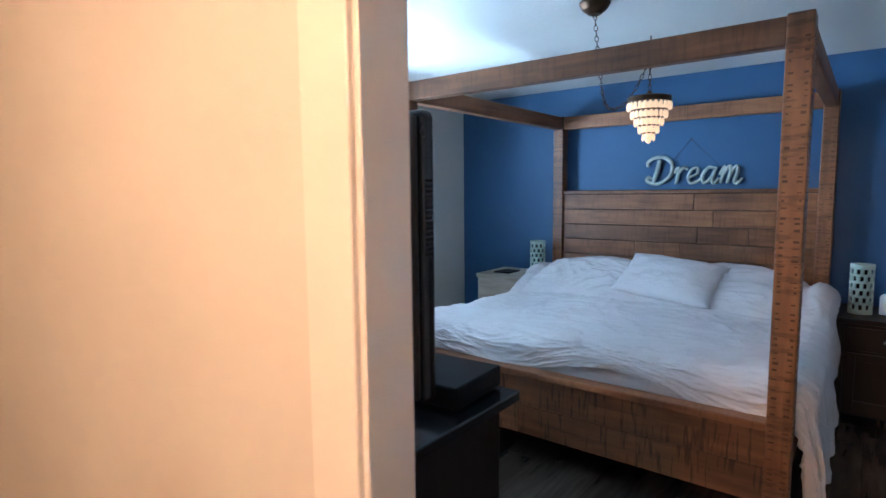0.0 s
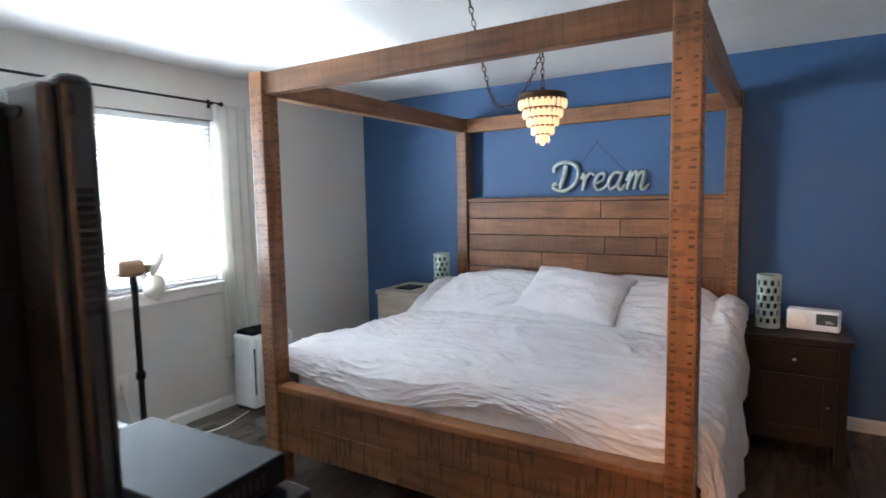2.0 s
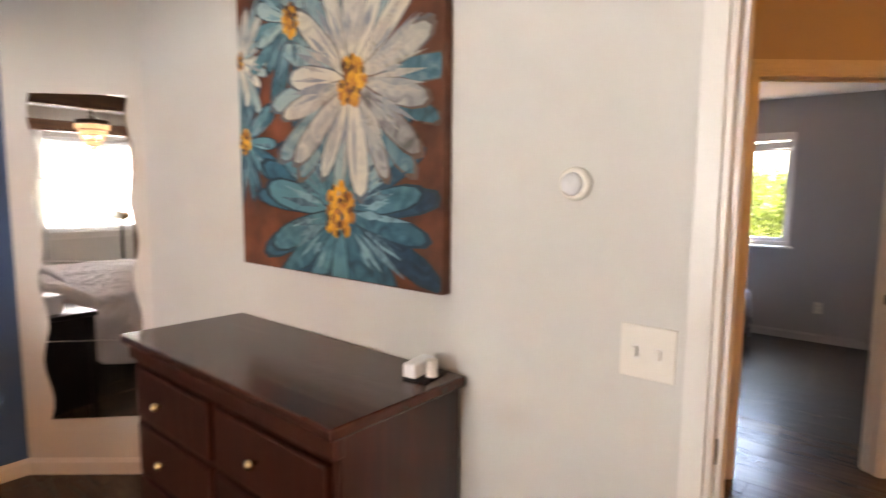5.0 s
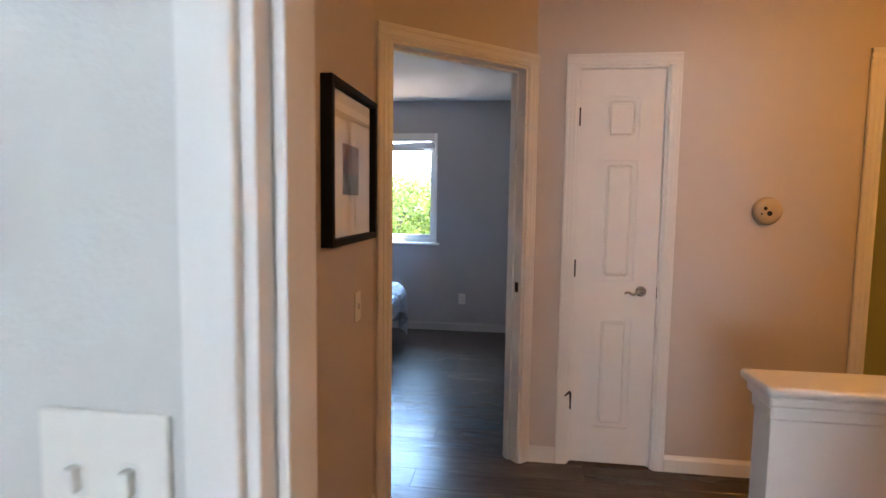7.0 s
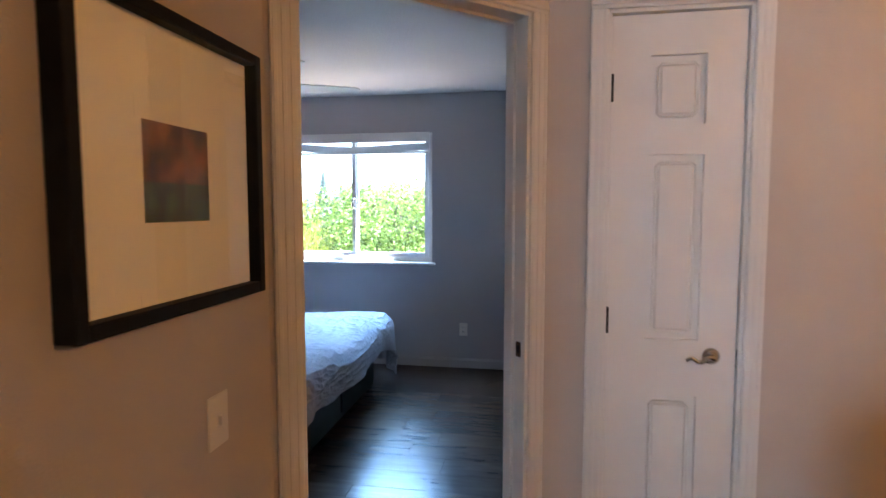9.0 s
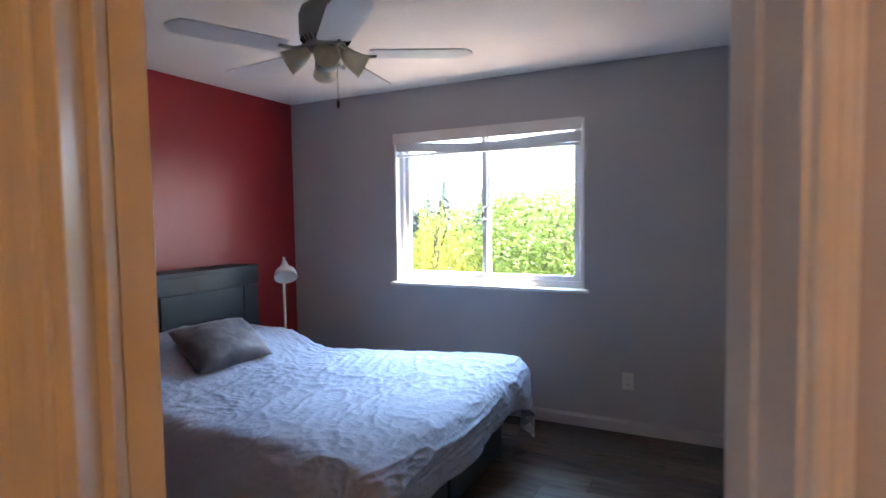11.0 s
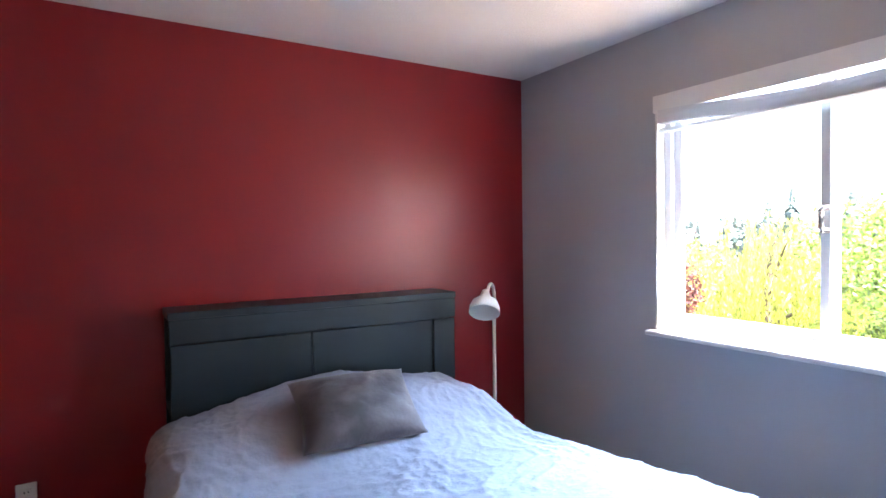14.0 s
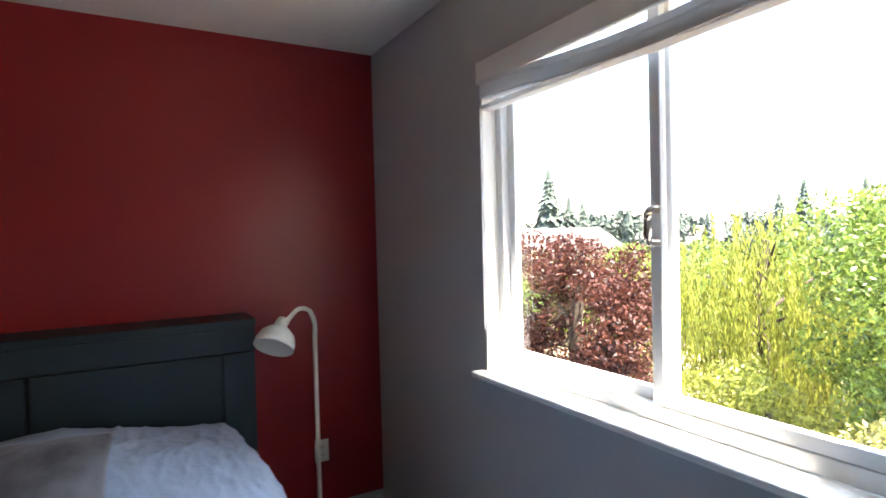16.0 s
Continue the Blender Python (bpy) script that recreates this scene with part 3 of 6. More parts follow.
curtain(1.28, 1.66, 0.40, 2.19, 5)


# ---- master bedroom: canopy bed ----
def cloth_sheet(name, x0, x1, y0, y1, top, drop, amp, mat, parent, seed=0.0, nx=210, ny=220, r=0.09, sides=(1, 1, 1, 0), label="", flare=None, crease=0.0):
    """A cover over a bed: lies on x0..x1, y0..y1 at height top(x, y) and hangs over the sides (west, east, south, north) by drop(side, along)."""
    bm = bmesh.new()
    over = 0.62
    grid = []
    wl, er = (over if sides[0] else 0.0), (over if sides[1] else 0.0)
    so, no = (over if sides[2] else 0.0), (over if sides[3] else 0.0)
    for j in range(ny + 1):
        row = []
        for i in range(nx + 1):
            s = -wl + (x1 - x0 + wl + er) * i / nx
            t = -so + (y1 - y0 + so + no) * j / ny
            xx, yy = min(max(s, 0), x1 - x0) + x0, min(max(t, 0), y1 - y0) + y0
            ex = (s if s < 0 else max(0, s - (x1 - x0)))
            ey = (t if t < 0 else max(0, t - (y1 - y0)))
            lim_x = drop(0 if ex < 0 else 1, yy) if ex else 9
            lim_y = drop(2, xx) if ey else 9
            if ex and abs(ex) > 0:
                ex *= lim_x / over
            if ey:
                ey *= lim_y / over
            e = math.hypot(ex, ey)
            z = top(xx, yy)
            n1 = noise.noise((s * 2.1 + seed, t * 2.1, 0.3 + seed))
            w = Vector((s + 0.25 * n1, t + 0.25 * noise.noise((s * 1.7, t * 1.7 + seed, 4.2)), seed))
            ridge = (1 - abs(noise.noise((w.x * 3.2 + w.y * 2.2, w.y * 5.5 - w.x * 1.5, seed + 1.0))) * 2.4)
            ridge2 = (1 - abs(noise.noise((w.x * 9 - w.y * 5, w.y * 12 + w.x * 4, seed + 7.0))) * 2.2)
            puff = noise.noise((s * 1.6, t * 1.6, seed + 9))
            ridge3 = 1 - abs(noise.noise((w.x * 22 + w.y * 9, w.y * 26 - w.x * 11, seed + 3.0))) * 2.0
            patch = 0.5 + 0.5 * noise.noise((s * 2.6, t * 2.6, seed + 5.0))
            h = amp * (0.75 * max(0, ridge) ** 3 + 0.62 * max(0, ridge2) ** 3 * (0.4 + patch) + 0.46 * max(0, ridge3) ** 2 * patch + 0.8 * puff)
            if crease:
                c1 = max(0, 1 - abs(noise.noise((w.x * 1.6 + w.y * 2.9, w.y * 2.4 - w.x * 2.6, seed + 13.0))) * 8)
                c2 = max(0, 1 - abs(noise.noise((w.x * 4.6 - w.y * 2.0, w.y * 3.2 + w.x * 1.2, seed + 17.0))) * 7)
                c3 = max(0, 1 - abs(noise.noise((w.x * 7.0 + w.y * 3.0, w.y * 3.0 - w.x * 2.0, seed + 19.0))) * 5)
                h += crease * (c1 ** 1.3 * (0.5 + patch) + 0.8 * c2 ** 1.3 * patch * 1.4 + 0.5 * c3 * (1.2 - patch))
            if e < 1e-6:
                p = Vector((xx, yy, z + h))
            else:
                n = Vector((ex, ey, 0)) / e
                if e < r * math.pi / 2:
                    a = e / r
                    p = Vector((xx, yy, z)) + n * r * math.sin(a) - Vector((0, 0, r * (1 - math.cos(a)))) + n * h * math.sin(a) + Vector((0, 0, h * math.cos(a)))
                else:
                    q = e - r * math.pi / 2
                    fold = 0.028 * math.sin((s if abs(ey) > abs(ex) else t) * 17 + 2.5 * n1 + seed) * min(1, q / 0.25)
                    p = Vector((xx, yy, z)) + n * (r + fold + h * 0.7 + 0.05 * q) - Vector((0, 0, r + q))
            p.z = max(p.z, 0.012)
            if flare:
                p.x += flare(p.x, p.y)
            row.append(bm.verts.new(p))
        grid.append(row)
    for j in range(ny):
        for i in range(nx):
            bm.faces.new((grid[j][i], grid[j][i + 1], grid[j + 1][i + 1], grid[j + 1][i]))
    ob = part(name, bm, mat, parent, label, smooth=True)
    sol = ob.modifiers.new("solid", "SOLIDIFY")
    sol.thickness, sol.offset = 0.02, -1
    return ob


def pillow_mesh(w, d, t, seed=0.0, n=36):
    """A stuffed cushion w x d, t thick, with pinched corners."""
    bm = bmesh.new()
    lay = []
    for side in (1, -1):
        grid = []
        for j in range(n + 1):
            row = []
            for i in range(n + 1):
                u, v = 2 * i / n - 1, 2 * j / n - 1
                k = 1 - 0.07 * (1 - u * u) * abs(v) ** 3 - 0.0
                k2 = 1 - 0.07 * (1 - v * v) * abs(u) ** 3
                hgt = max(0, (1 - abs(u) ** 2.6) * (1 - abs(v) ** 2.6)) ** 0.55
                wr = 0.012 * noise.noise((u * 3 + seed, v * 3, side * 2.0)) + 0.006 * noise.noise((u * 9 + seed, v * 7, side * 3.0))
                row.append(bm.verts.new((u * w / 2 * k2, v * d / 2 * k, side * (t / 2 * hgt + wr * hgt))))
            grid.append(row)
        for j in range(n):
            for i in range(n):
                q = (grid[j][i], grid[j][i + 1], grid[j + 1][i + 1], grid[j + 1][i])
                bm.faces.new(q if side > 0 else q[::-1])
    bmesh.ops.remove_doubles(bm, verts=bm.verts, dist=1e-4)
    return bm


XL, XR, YF, YB = -1.535, 0.387, 2.74, 4.95
bed = thing("canopy_bed", "honey-stained rustic timber four-poster canopy bed against the blue wall", "bed", (0, 0, 0))
for x0, x1 in ((XL - 0.092, XL), (XR, XR + 0.092)):
    for y0, y1 in ((YF, YF + 0.105), (YB - 0.105, YB)):
        bm = box(bmesh.new(), (x0, y0, 0), (x1, y1, 2.16), 0.006)
        # thin dark brown slips mark the adze nicks down both edges
        rnd = random.Random(int(x0 * 100 + y0 * 10))
        p = part("post", bm, M_BEDZ, bed)
        z = 0.12
        nick = bmesh.new()
        while z < 2.08:
            for xe, sgn in ((x0 + 0.012, 1), (x1 - 0.012, -1)):
                ln = rnd.uniform(0.008, 0.024)
                box(nick, (xe - (0 if sgn > 0 else ln), y0 - 0.0012, z), (xe + (ln if sgn > 0 else 0), y0 + 0.004, z + rnd.uniform(0.004, 0.012)))
            for ye, sgn in ((y0 + 0.012, 1), (y1 - 0.012, -1)):
                ln = rnd.uniform(0.008, 0.024)
                for xs in (x0, x1):
                    box(nick, (xs - 0.0012, ye - (0 if sgn > 0 else ln), z), (xs + 0.0012, ye + (ln if sgn > 0 else 0), z + rnd.uniform(0.004, 0.012)))
            z += rnd.uniform(0.018, 0.05)
        part("hewn_texture", nick, M_NICK, p, "dark adze notches along the post")["kind"] = "stuff"
for y0 in (YF + 0.018, YB - 0.088):
    part("top_rail", box(bmesh.new(), (XL, y0, 2.045), (XR, y0 + 0.07, 2.155), 0.006), M_BEDX, bed)
for x0 in (XL - 0.081, XR + 0.011):
    part("top_rail", box(bmesh.new(), (x0, YF + 0.105, 2.045), (x0 + 0.07, YB - 0.105, 2.155), 0.006), M_BEDY, bed)
for x0 in (XL - 0.08, XR + 0.03):
    part("side_rail", box(bmesh.new(), (x0, YF + 0.105, 0.26), (x0 + 0.045, YB - 0.105, 0.50), 0.006), M_BEDY, bed)
head = part("headboard", box(bmesh.new(), (XL, YB - 0.05, 0.28), (XR, YB - 0.02, 1.47), 0.002), M_ESP, bed, "headboard of staggered rustic planks")
part("cap", box(bmesh.new(), (XL, YB - 0.085, 1.47), (XR, YB - 0.005, 1.50), 0.006), M_BEDX, head)
rnd = random.Random(5)
for row in range(9):
    z1 = 1.466 - row * 0.132
    cuts = [XL] + sorted(rnd.uniform(XL + 0.35, XR - 0.35) for _ in range(2)) + [XR]
    if cuts[2] - cuts[1] < 0.3:
        cuts = [cuts[0], cuts[1], cuts[3]]
    for c0, c1 in zip(cuts, cuts[1:]):
        part("plank", box(bmesh.new(), (c0 + 0.0015, YB - 0.072 - rnd.uniform(0, 0.004), z1 - 0.128), (c1 - 0.0015, YB - 0.05, z1), 0.004), M_BEDX, head)
foot = part("footboard", box(bmesh.new(), (XL, YF + 0.045, 0.20), (XR, YF + 0.075, 0.505), 0.002), M_ESP, bed, "footboard of rough-sawn planks")
part("cap", box(bmesh.new(), (XL, YF + 0.012, 0.505), (XR, YF + 0.10, 0.54), 0.006), M_BEDX, foot)
for row in range(2):
    z1 = 0.502 - row * 0.160
    cuts = [XL, XL + (0.75 if row else 1.15), XR]
    for c0, c1 in zip(cuts, cuts[1:]):
        part("plank", box(bmesh.new(), (c0 + 0.001, YF + 0.026, z1 - 0.157), (c1 - 0.001, YF + 0.05, z1), 0.004), M_BEDS, foot)
part("slat_base", box(bmesh.new(), (XL, YF + 0.10, 0.30), (XR, YB - 0.08, 0.34), 0.004), M_ESP, bed)
mat = tagged(part("mattress", box(bmesh.new(), (XL + 0.01, YF + 0.12, 0.342), (XR - 0.01, YB - 0.10, 0.63), 0.06, segments=4), M_LINEN), "thick white mattress in the canopy bed", "mattress")


def master_top(x, y):
    u = (x - XL) / (XR - XL)
    head_rise = 0.16 * min(1, max(0, (y - 4.12) / 0.38)) ** 0.8
    lump = 0.5 + 0.5 * abs(math.sin(math.pi * (u * 2.0))) ** 0.5
    back = 0.05 * max(0, (y - 4.62) / 0.25)
    return 0.685 + 0.02 * math.sin(u * 3.0) + head_rise * lump * 1.55 - back


def master_drop(side, along):
    if side == 2:
        return 0.20 + 0.05 * math.sin(along * 5)
    if side == 1:
        return 0.58 + 0.05 * math.sin(along * 4) if along > 3.0 else 0.62
    return 0.50 + 0.06 * math.sin(along * 4)


duvet = cloth_sheet("duvet", XL - 0.05, XR + 0.055, YF + 0.20, YB - 0.14, master_top, master_drop, 0.016, M_LINEN, None, 3.0, sides=(1, 1, 1, 0), r=0.10, flare=lambda x, y: -0.10 * max(0, 1 - abs(y - 3.15) / 0.35) if x < XL - 0.09 else 0)
tagged(duvet, "rumpled white cotton duvet spread over the canopy bed", "duvet")
cush = part("throw_pillow", pillow_mesh(0.70, 0.46, 0.18, 2.0), M_LINEN, None, smooth=True)
cush.matrix_world = pose(-0.44, 4.31, 0.865, 30, 5, -5)
tagged(cush, "white cotton throw pillow propped on the duvet", "pillow")


# ---- master bedroom: things round the bed ----
def lattice_lamp(x, y, z, r=0.064, h=0.315):
    lampx = thing("accent_lamp", "sage green pierced ceramic cylinder lamp on a nightstand", "lamp", (x, y, z), group="pierced lamps")
    bm = bmesh.new()
    n, rows = 40, 42
    grid = []
    for j in range(rows + 1):
        grid.append([bm.verts.new((r * math.cos(2 * math.pi * i / n), r * math.sin(2 * math.pi * i / n), h * j / rows)) for i in range(n)])
    for j in range(rows):
        for i in range(n):
            hole = False
            if 2 < j < rows - 3:
                cell, col = divmod(j - 3, 6)
                off = 0 if cell % 2 == 0 else 2
                ii = (i + off) % 4
                d = abs(col - 2.5)
                hole = ii in (1, 2) and d < 1.6
            if not hole:
                bm.faces.new((grid[j][i], grid[j][(i + 1) % n], grid[j + 1][(i + 1) % n], grid[j + 1][i]))
    ob = part("pierced_shade", bm, M_SAGE, lampx, smooth=True)
    sol = ob.modifiers.new("solid", "SOLIDIFY")
    sol.thickness = 0.006
    part("base", lathe([(r - 0.004, 0), (r - 0.004, 0.012), (0.0, 0.012)]), M_SAGE, lampx)
    # near-black core added inside, giving the pierced holes their shade
    part("liner", lathe([(r - 0.016, 0.012), (r - 0.016, h - 0.01), (0, h - 0.01)]), M_DARK, lampx, "near-black core added to darken the holes")
    return lampx


ns = thing("nightstand", "espresso-stained wooden nightstand with a drawer and a door", "nightstand", (0.545, 4.36, -0.03))
part("top", box(bmesh.new(), (-0.015, -0.015, 0.705), (0.515, 0.53, 0.735), 0.006), M_ESP, ns)
part("body", boxes(((0.01, 0.02, 0.13), (0.49, 0.52, 0.705)), bevel=0.003), M_ESP, ns)
for x, y in ((0.0, 0.0), (0.45, 0.0), (0.0, 0.49), (0.45, 0.49)):
    part("leg", box(bmesh.new(), (x, y, 0), (x + 0.05, y + 0.04, 0.705), 0.004), M_ESP, ns)
dr = part("drawer", box(bmesh.new(), (0.06, 0.004, 0.54), (0.44, 0.02, 0.68), 0.004), M_ESP, ns)
bm = bmesh.new()
bmesh.ops.create_uvsphere(bm, u_segments=14, v_segments=10, radius=0.014, matrix=Matrix.Translation((0.25, -0.012, 0.61)))
part("knob", bm, M_CHROME, dr, smooth=True)
dd = part("door", boxes(((0.11, 0.013, 0.22), (0.39, 0.02, 0.47)), bevel=0.002), M_ESP, ns)
for nm, lo, hi in (("stile", (0.06, 0.006, 0.17), (0.11, 0.02, 0.52)), ("stile", (0.39, 0.006, 0.17), (0.44, 0.02, 0.52)), ("rail", (0.11, 0.006, 0.47), (0.39, 0.02, 0.52)), ("rail", (0.11, 0.006, 0.17), (0.39, 0.02, 0.22))):
    part(nm, boxes((lo, hi), bevel=0.002), M_ESP, dd)
bm = bmesh.new()
bmesh.ops.create_uvsphere(bm, u_segments=12, v_segments=8, radius=0.011, matrix=Matrix.Translation((0.41, -0.008, 0.36)))
part("knob", bm, M_CHROME, dd, smooth=True)
lattice_lamp(0.66, 4.58, 0.705)
radio = thing("clock_radio", "white tabletop radio with a round speaker and a dark display", "radio", (0.88, 4.53, 0.705), -8)
part("case", box(bmesh.new(), (-0.128, 0.0, 0.006), (0.128, 0.10, 0.125), 0.01, segments=3), M_WPLAST, radio)
ring = part("speaker_ring", lathe([(0.047, 0), (0.047, 0.004), (0.041, 0.006), (0.041, 0.003), (0.0, 0.003)]), M_PLATE, radio, "grey speaker ring")
ring.matrix_local = pose(-0.066, 0.0, 0.066, 90, 0, 0)
part("display", box(bmesh.new(), (0.016, -0.003, 0.045), (0.116, 0.004, 0.108), 0.002), M_SCREEN, radio, "dark display panel")
part("digits", boxes(((0.06, -0.0045, 0.058), (0.10, -0.003, 0.061)), ((0.06, -0.0045, 0.068), (0.09, -0.003, 0.071))), M_WPLAST, radio)
for x in (-0.11, 0.09):
    part("foot", boxes(((x, 0.01, 0), (x + 0.02, 0.09, 0.008))), M_BLACK, radio)
part("button", box(bmesh.new(), (-0.06, 0.03, 0.123), (-0.01, 0.06, 0.131), 0.002), M_WPLAST, radio)

nl = thing("nightstand", "whitewashed wooden bedside chest with a lid", "nightstand", (-2.17, 4.42, -0.05))
part("lid", box(bmesh.new(), (-0.01, -0.015, 0.762), (0.56, 0.50, 0.80), 0.005), M_SHELFW, nl)
for k in range(3):
    part("plank", box(bmesh.new(), (0.0, 0.0, 0.06 + k * 0.234), (0.55, 0.48, 0.292 + k * 0.234), 0.004), M_SHELFW, nl)
for x in (0.01, 0.50):
    part("foot", box(bmesh.new(), (x, 0.01, 0), (x + 0.04, 0.47, 0.062), 0.004), M_SHELFW, nl)
lattice_lamp(-1.70, 4.70, 0.75, 0.068, 0.30)
bk = tagged(part("book", box(bmesh.new(), (-2.06, 4.52, 0.75), (-1.90, 4.72, 0.762), 0.002), M_BLACK), "thin dark book lying on the bedside chest", "book")

# hanging sign
sign = thing("word_sign", "weathered mint brush-script word sign hanging on the blue wall", "sign", (-0.838, 4.975, 1.545))


def script_letter(strokes):
    """Brush strokes (x, z pairs with a pen width), swept as rounded bars and joined into one letter."""
    bm = bmesh.new()
    for w, pts in strokes:
        line = spline([(x + 0.12 * z, 0, z * 1.08) for x, z in pts], 7)
        n = len(line) - 1
        st = tube(line, [1.22 * w * (0.62 + 0.38 * math.sin(math.pi * (0.12 + 0.8 * k / n))) for k in range(n + 1)], 8)
        me = bpy.data.meshes.new("stroke")
        st.to_mesh(me)
        st.free()
        bm.from_mesh(me)
        bpy.data.meshes.remove(me)
    return bm


for strokes in (
        ((0.017, [(0.095, 0.185), (0.085, 0.10), (0.065, 0.015)]),
         (0.013, [(0.005, 0.135), (0.0, 0.17), (0.05, 0.20), (0.13, 0.20), (0.195, 0.15), (0.19, 0.06), (0.12, 0.005), (0.05, 0.008), (0.01, 0.03), (0.02, 0.055), (0.05, 0.04)])),
        ((0.013, [(0.225, 0.08), (0.25, 0.12), (0.255, 0.06), (0.245, 0.0)]), (0.011, [(0.253, 0.07), (0.29, 0.12), (0.325, 0.105)])),
        ((0.011, [(0.335, 0.045), (0.395, 0.07), (0.395, 0.112), (0.355, 0.105), (0.335, 0.05), (0.36, 0.006), (0.415, 0.02), (0.445, 0.06)]),),
        ((0.012, [(0.525, 0.11), (0.475, 0.115), (0.44, 0.06), (0.46, 0.006), (0.505, 0.04), (0.53, 0.115)]), (0.012, [(0.53, 0.12), (0.515, 0.03), (0.535, 0.002), (0.565, 0.04)])),
        ((0.012, [(0.565, 0.06), (0.59, 0.12), (0.587, 0.06), (0.577, 0.0)]), (0.012, [(0.583, 0.05), (0.62, 0.118), (0.638, 0.095), (0.626, 0.0)]),
         (0.012, [(0.632, 0.05), (0.668, 0.118), (0.686, 0.095), (0.676, 0.02), (0.695, 0.0), (0.73, 0.035)]))):
    part("letter", script_letter(strokes), M_SIGN, sign, smooth=True)
for a, b in (((0.20, 0.01, 0.17), (0.352, 0.012, 0.358)), ((0.58, 0.01, 0.12), (0.352, 0.012, 0.358))):
    part("hanging_wire", tube([a, b], 0.0016, 5), M_BLACKM, sign)
part("nail", tube([(0.352, 0.025, 0.36), (0.352, 0.0, 0.362)], 0.004, 6), M_BLACKM, sign)

# swag chandelier
ch = thing("chandelier", "small tiered crystal swag chandelier lit with warm light", "chandelier", (-0.42, 3.70, -0.055))
part("crown", lathe([(0.118, 2.085), (0.128, 2.09), (0.128, 2.112), (0.118, 2.118), (0.05, 2.122), (0.02, 2.135), (0.012, 2.15), (0.0, 2.15)]), M_BRONZE, ch, "bronze crown ring")
for k2, (rr, zt, n) in enumerate(((0.126, 2.085, 26), (0.104, 2.035, 22), (0.082, 1.99, 18), (0.058, 1.945, 13), (0.034, 1.90, 8))):
    bm = bmesh.new()
    for i in range(n):
        a = 2 * math.pi * i / n
        m = Matrix.Translation((rr * math.cos(a), rr * math.sin(a), zt - 0.026)) @ Matrix.Rotation(a, 4, "Z") @ Matrix.Diagonal((0.55, 1, 1.9, 1))
        bmesh.ops.create_icosphere(bm, subdivisions=1, radius=0.0135, matrix=m)
    cyl(bm, rr * 0.45, rr * 0.45, zt - 0.05, zt - 0.002, 20)
    part("crystal_tier", bm, M_CRYSTAL, ch, "ring of glowing crystal drops")
    part("tier_band", lathe([(rr - 0.004, zt - 0.004), (rr + 0.004, zt - 0.004), (rr + 0.004, zt + 0.003), (rr - 0.004, zt + 0.003)]), M_BRONZE, ch)
bm = bmesh.new()
bmesh.ops.create_icosphere(bm, subdivisions=2, radius=0.016, matrix=Matrix.Translation((0, 0, 1.853)))
part("finial_drop", bm, M_CRYSTAL, ch)
part("hook", tube(spline([(0, 0, H + 0.055), (0, 0, 2.44), (0.012, 0, 2.42), (0, 0, 2.40)], 4), 0.004), M_BRONZE, ch)
can = part("canopy", lathe([(0.0, 2.36), (0.03, 2.362), (0.06, 2.385), (0.075, 2.41), (0.075, 2.42), (0, 2.42)]), M_BRONZE, ch, "bronze ceiling canopy")
can.matrix_local = pose(-0.03, -0.78, 0.055)


def chain(points, link=0.03):
    pts = spline(points, 40)
    bm = bmesh.new()
    acc, last, flip = 0.0, pts[0], 0
    for p, q in zip(pts, pts[1:]):
        acc += (q - p).length
        if acc >= link:
            d = (q - last).normalized()
            rot = d.to_track_quat("X", "Z").to_matrix().to_4x4()
            m = Matrix.Translation((q + last) / 2) @ rot @ Matrix.Rotation(radians(90 * (flip % 2)), 4, "X")
            ringp = [m @ Vector((0.02 * math.cos(2 * math.pi * i / 10), 0.009 * math.sin(2 * math.pi * i / 10), 0)) for i in range(11)]
            part_b = tube(ringp, 0.0026, 5)
            me2 = bpy.data.meshes.new("link_tmp")
            part_b.to_mesh(me2)
            part_b.free()
            bm.from_mesh(me2)
            bpy.data.meshes.remove(me2)
            acc, last, flip = 0.0, q, flip + 1
    return bm


part("swag_chain", chain([(-0.03, -0.78, 2.42), (-0.10, -0.55, 2.26), (-0.19, -0.2, 2.06), (-0.13, -0.04, 2.09), (-0.03, -0.01, 2.27), (0, 0, 2.405)]), M_BRONZE, ch, "dark chain swagged from the ceiling")
part("drop_chain", chain([(0, 0, 2.405), (0, 0, 2.27), (0, 0, 2.15)]), M_BRONZE, ch)

# dresser
dz = thing("dresser", "tall mahogany-stained dresser with round brass knobs", "dresser", (1.622, 2.49, -0.01))
DW, DDp = 1.095, 0.425
part("top", box(bmesh.new(), (-0.02, -0.02, 0.975), (DDp + 0.005, DW + 0.02, 1.005), 0.006), M_MAHX, dz)
for nm, lo, hi in (("side_panel", (0.02, 0, 0.03), (DDp, 0.03, 0.975)), ("side_panel", (0.02, DW - 0.03, 0.03), (DDp, DW, 0.975)), ("back_panel", (DDp - 0.02, 0.03, 0.03), (DDp, DW - 0.03, 0.975)),
                   ("divider", (0.02, DW / 2 - 0.015, 0.03), (0.06, DW / 2 + 0.015, 0.975)), ("bottom_panel", (0.02, 0.03, 0.03), (DDp - 0.02, DW - 0.03, 0.045))):
    part(nm, boxes((lo, hi), bevel=0.002), M_MAH, dz)
part("plinth", boxes(((0.04, 0.02, 0), (DDp - 0.02, DW - 0.02, 0.03)), ((0.022, 0.03, 0.045), (0.06, DW - 0.03, 0.142)), bevel=0.002), M_MAH, dz)
for z in (0.322, 0.515, 0.708, 0.901):
    part("rail", box(bmesh.new(), (0.02, 0.03, z), (0.06, DW - 0.03, z + 0.018), 0.001), M_MAH, dz)
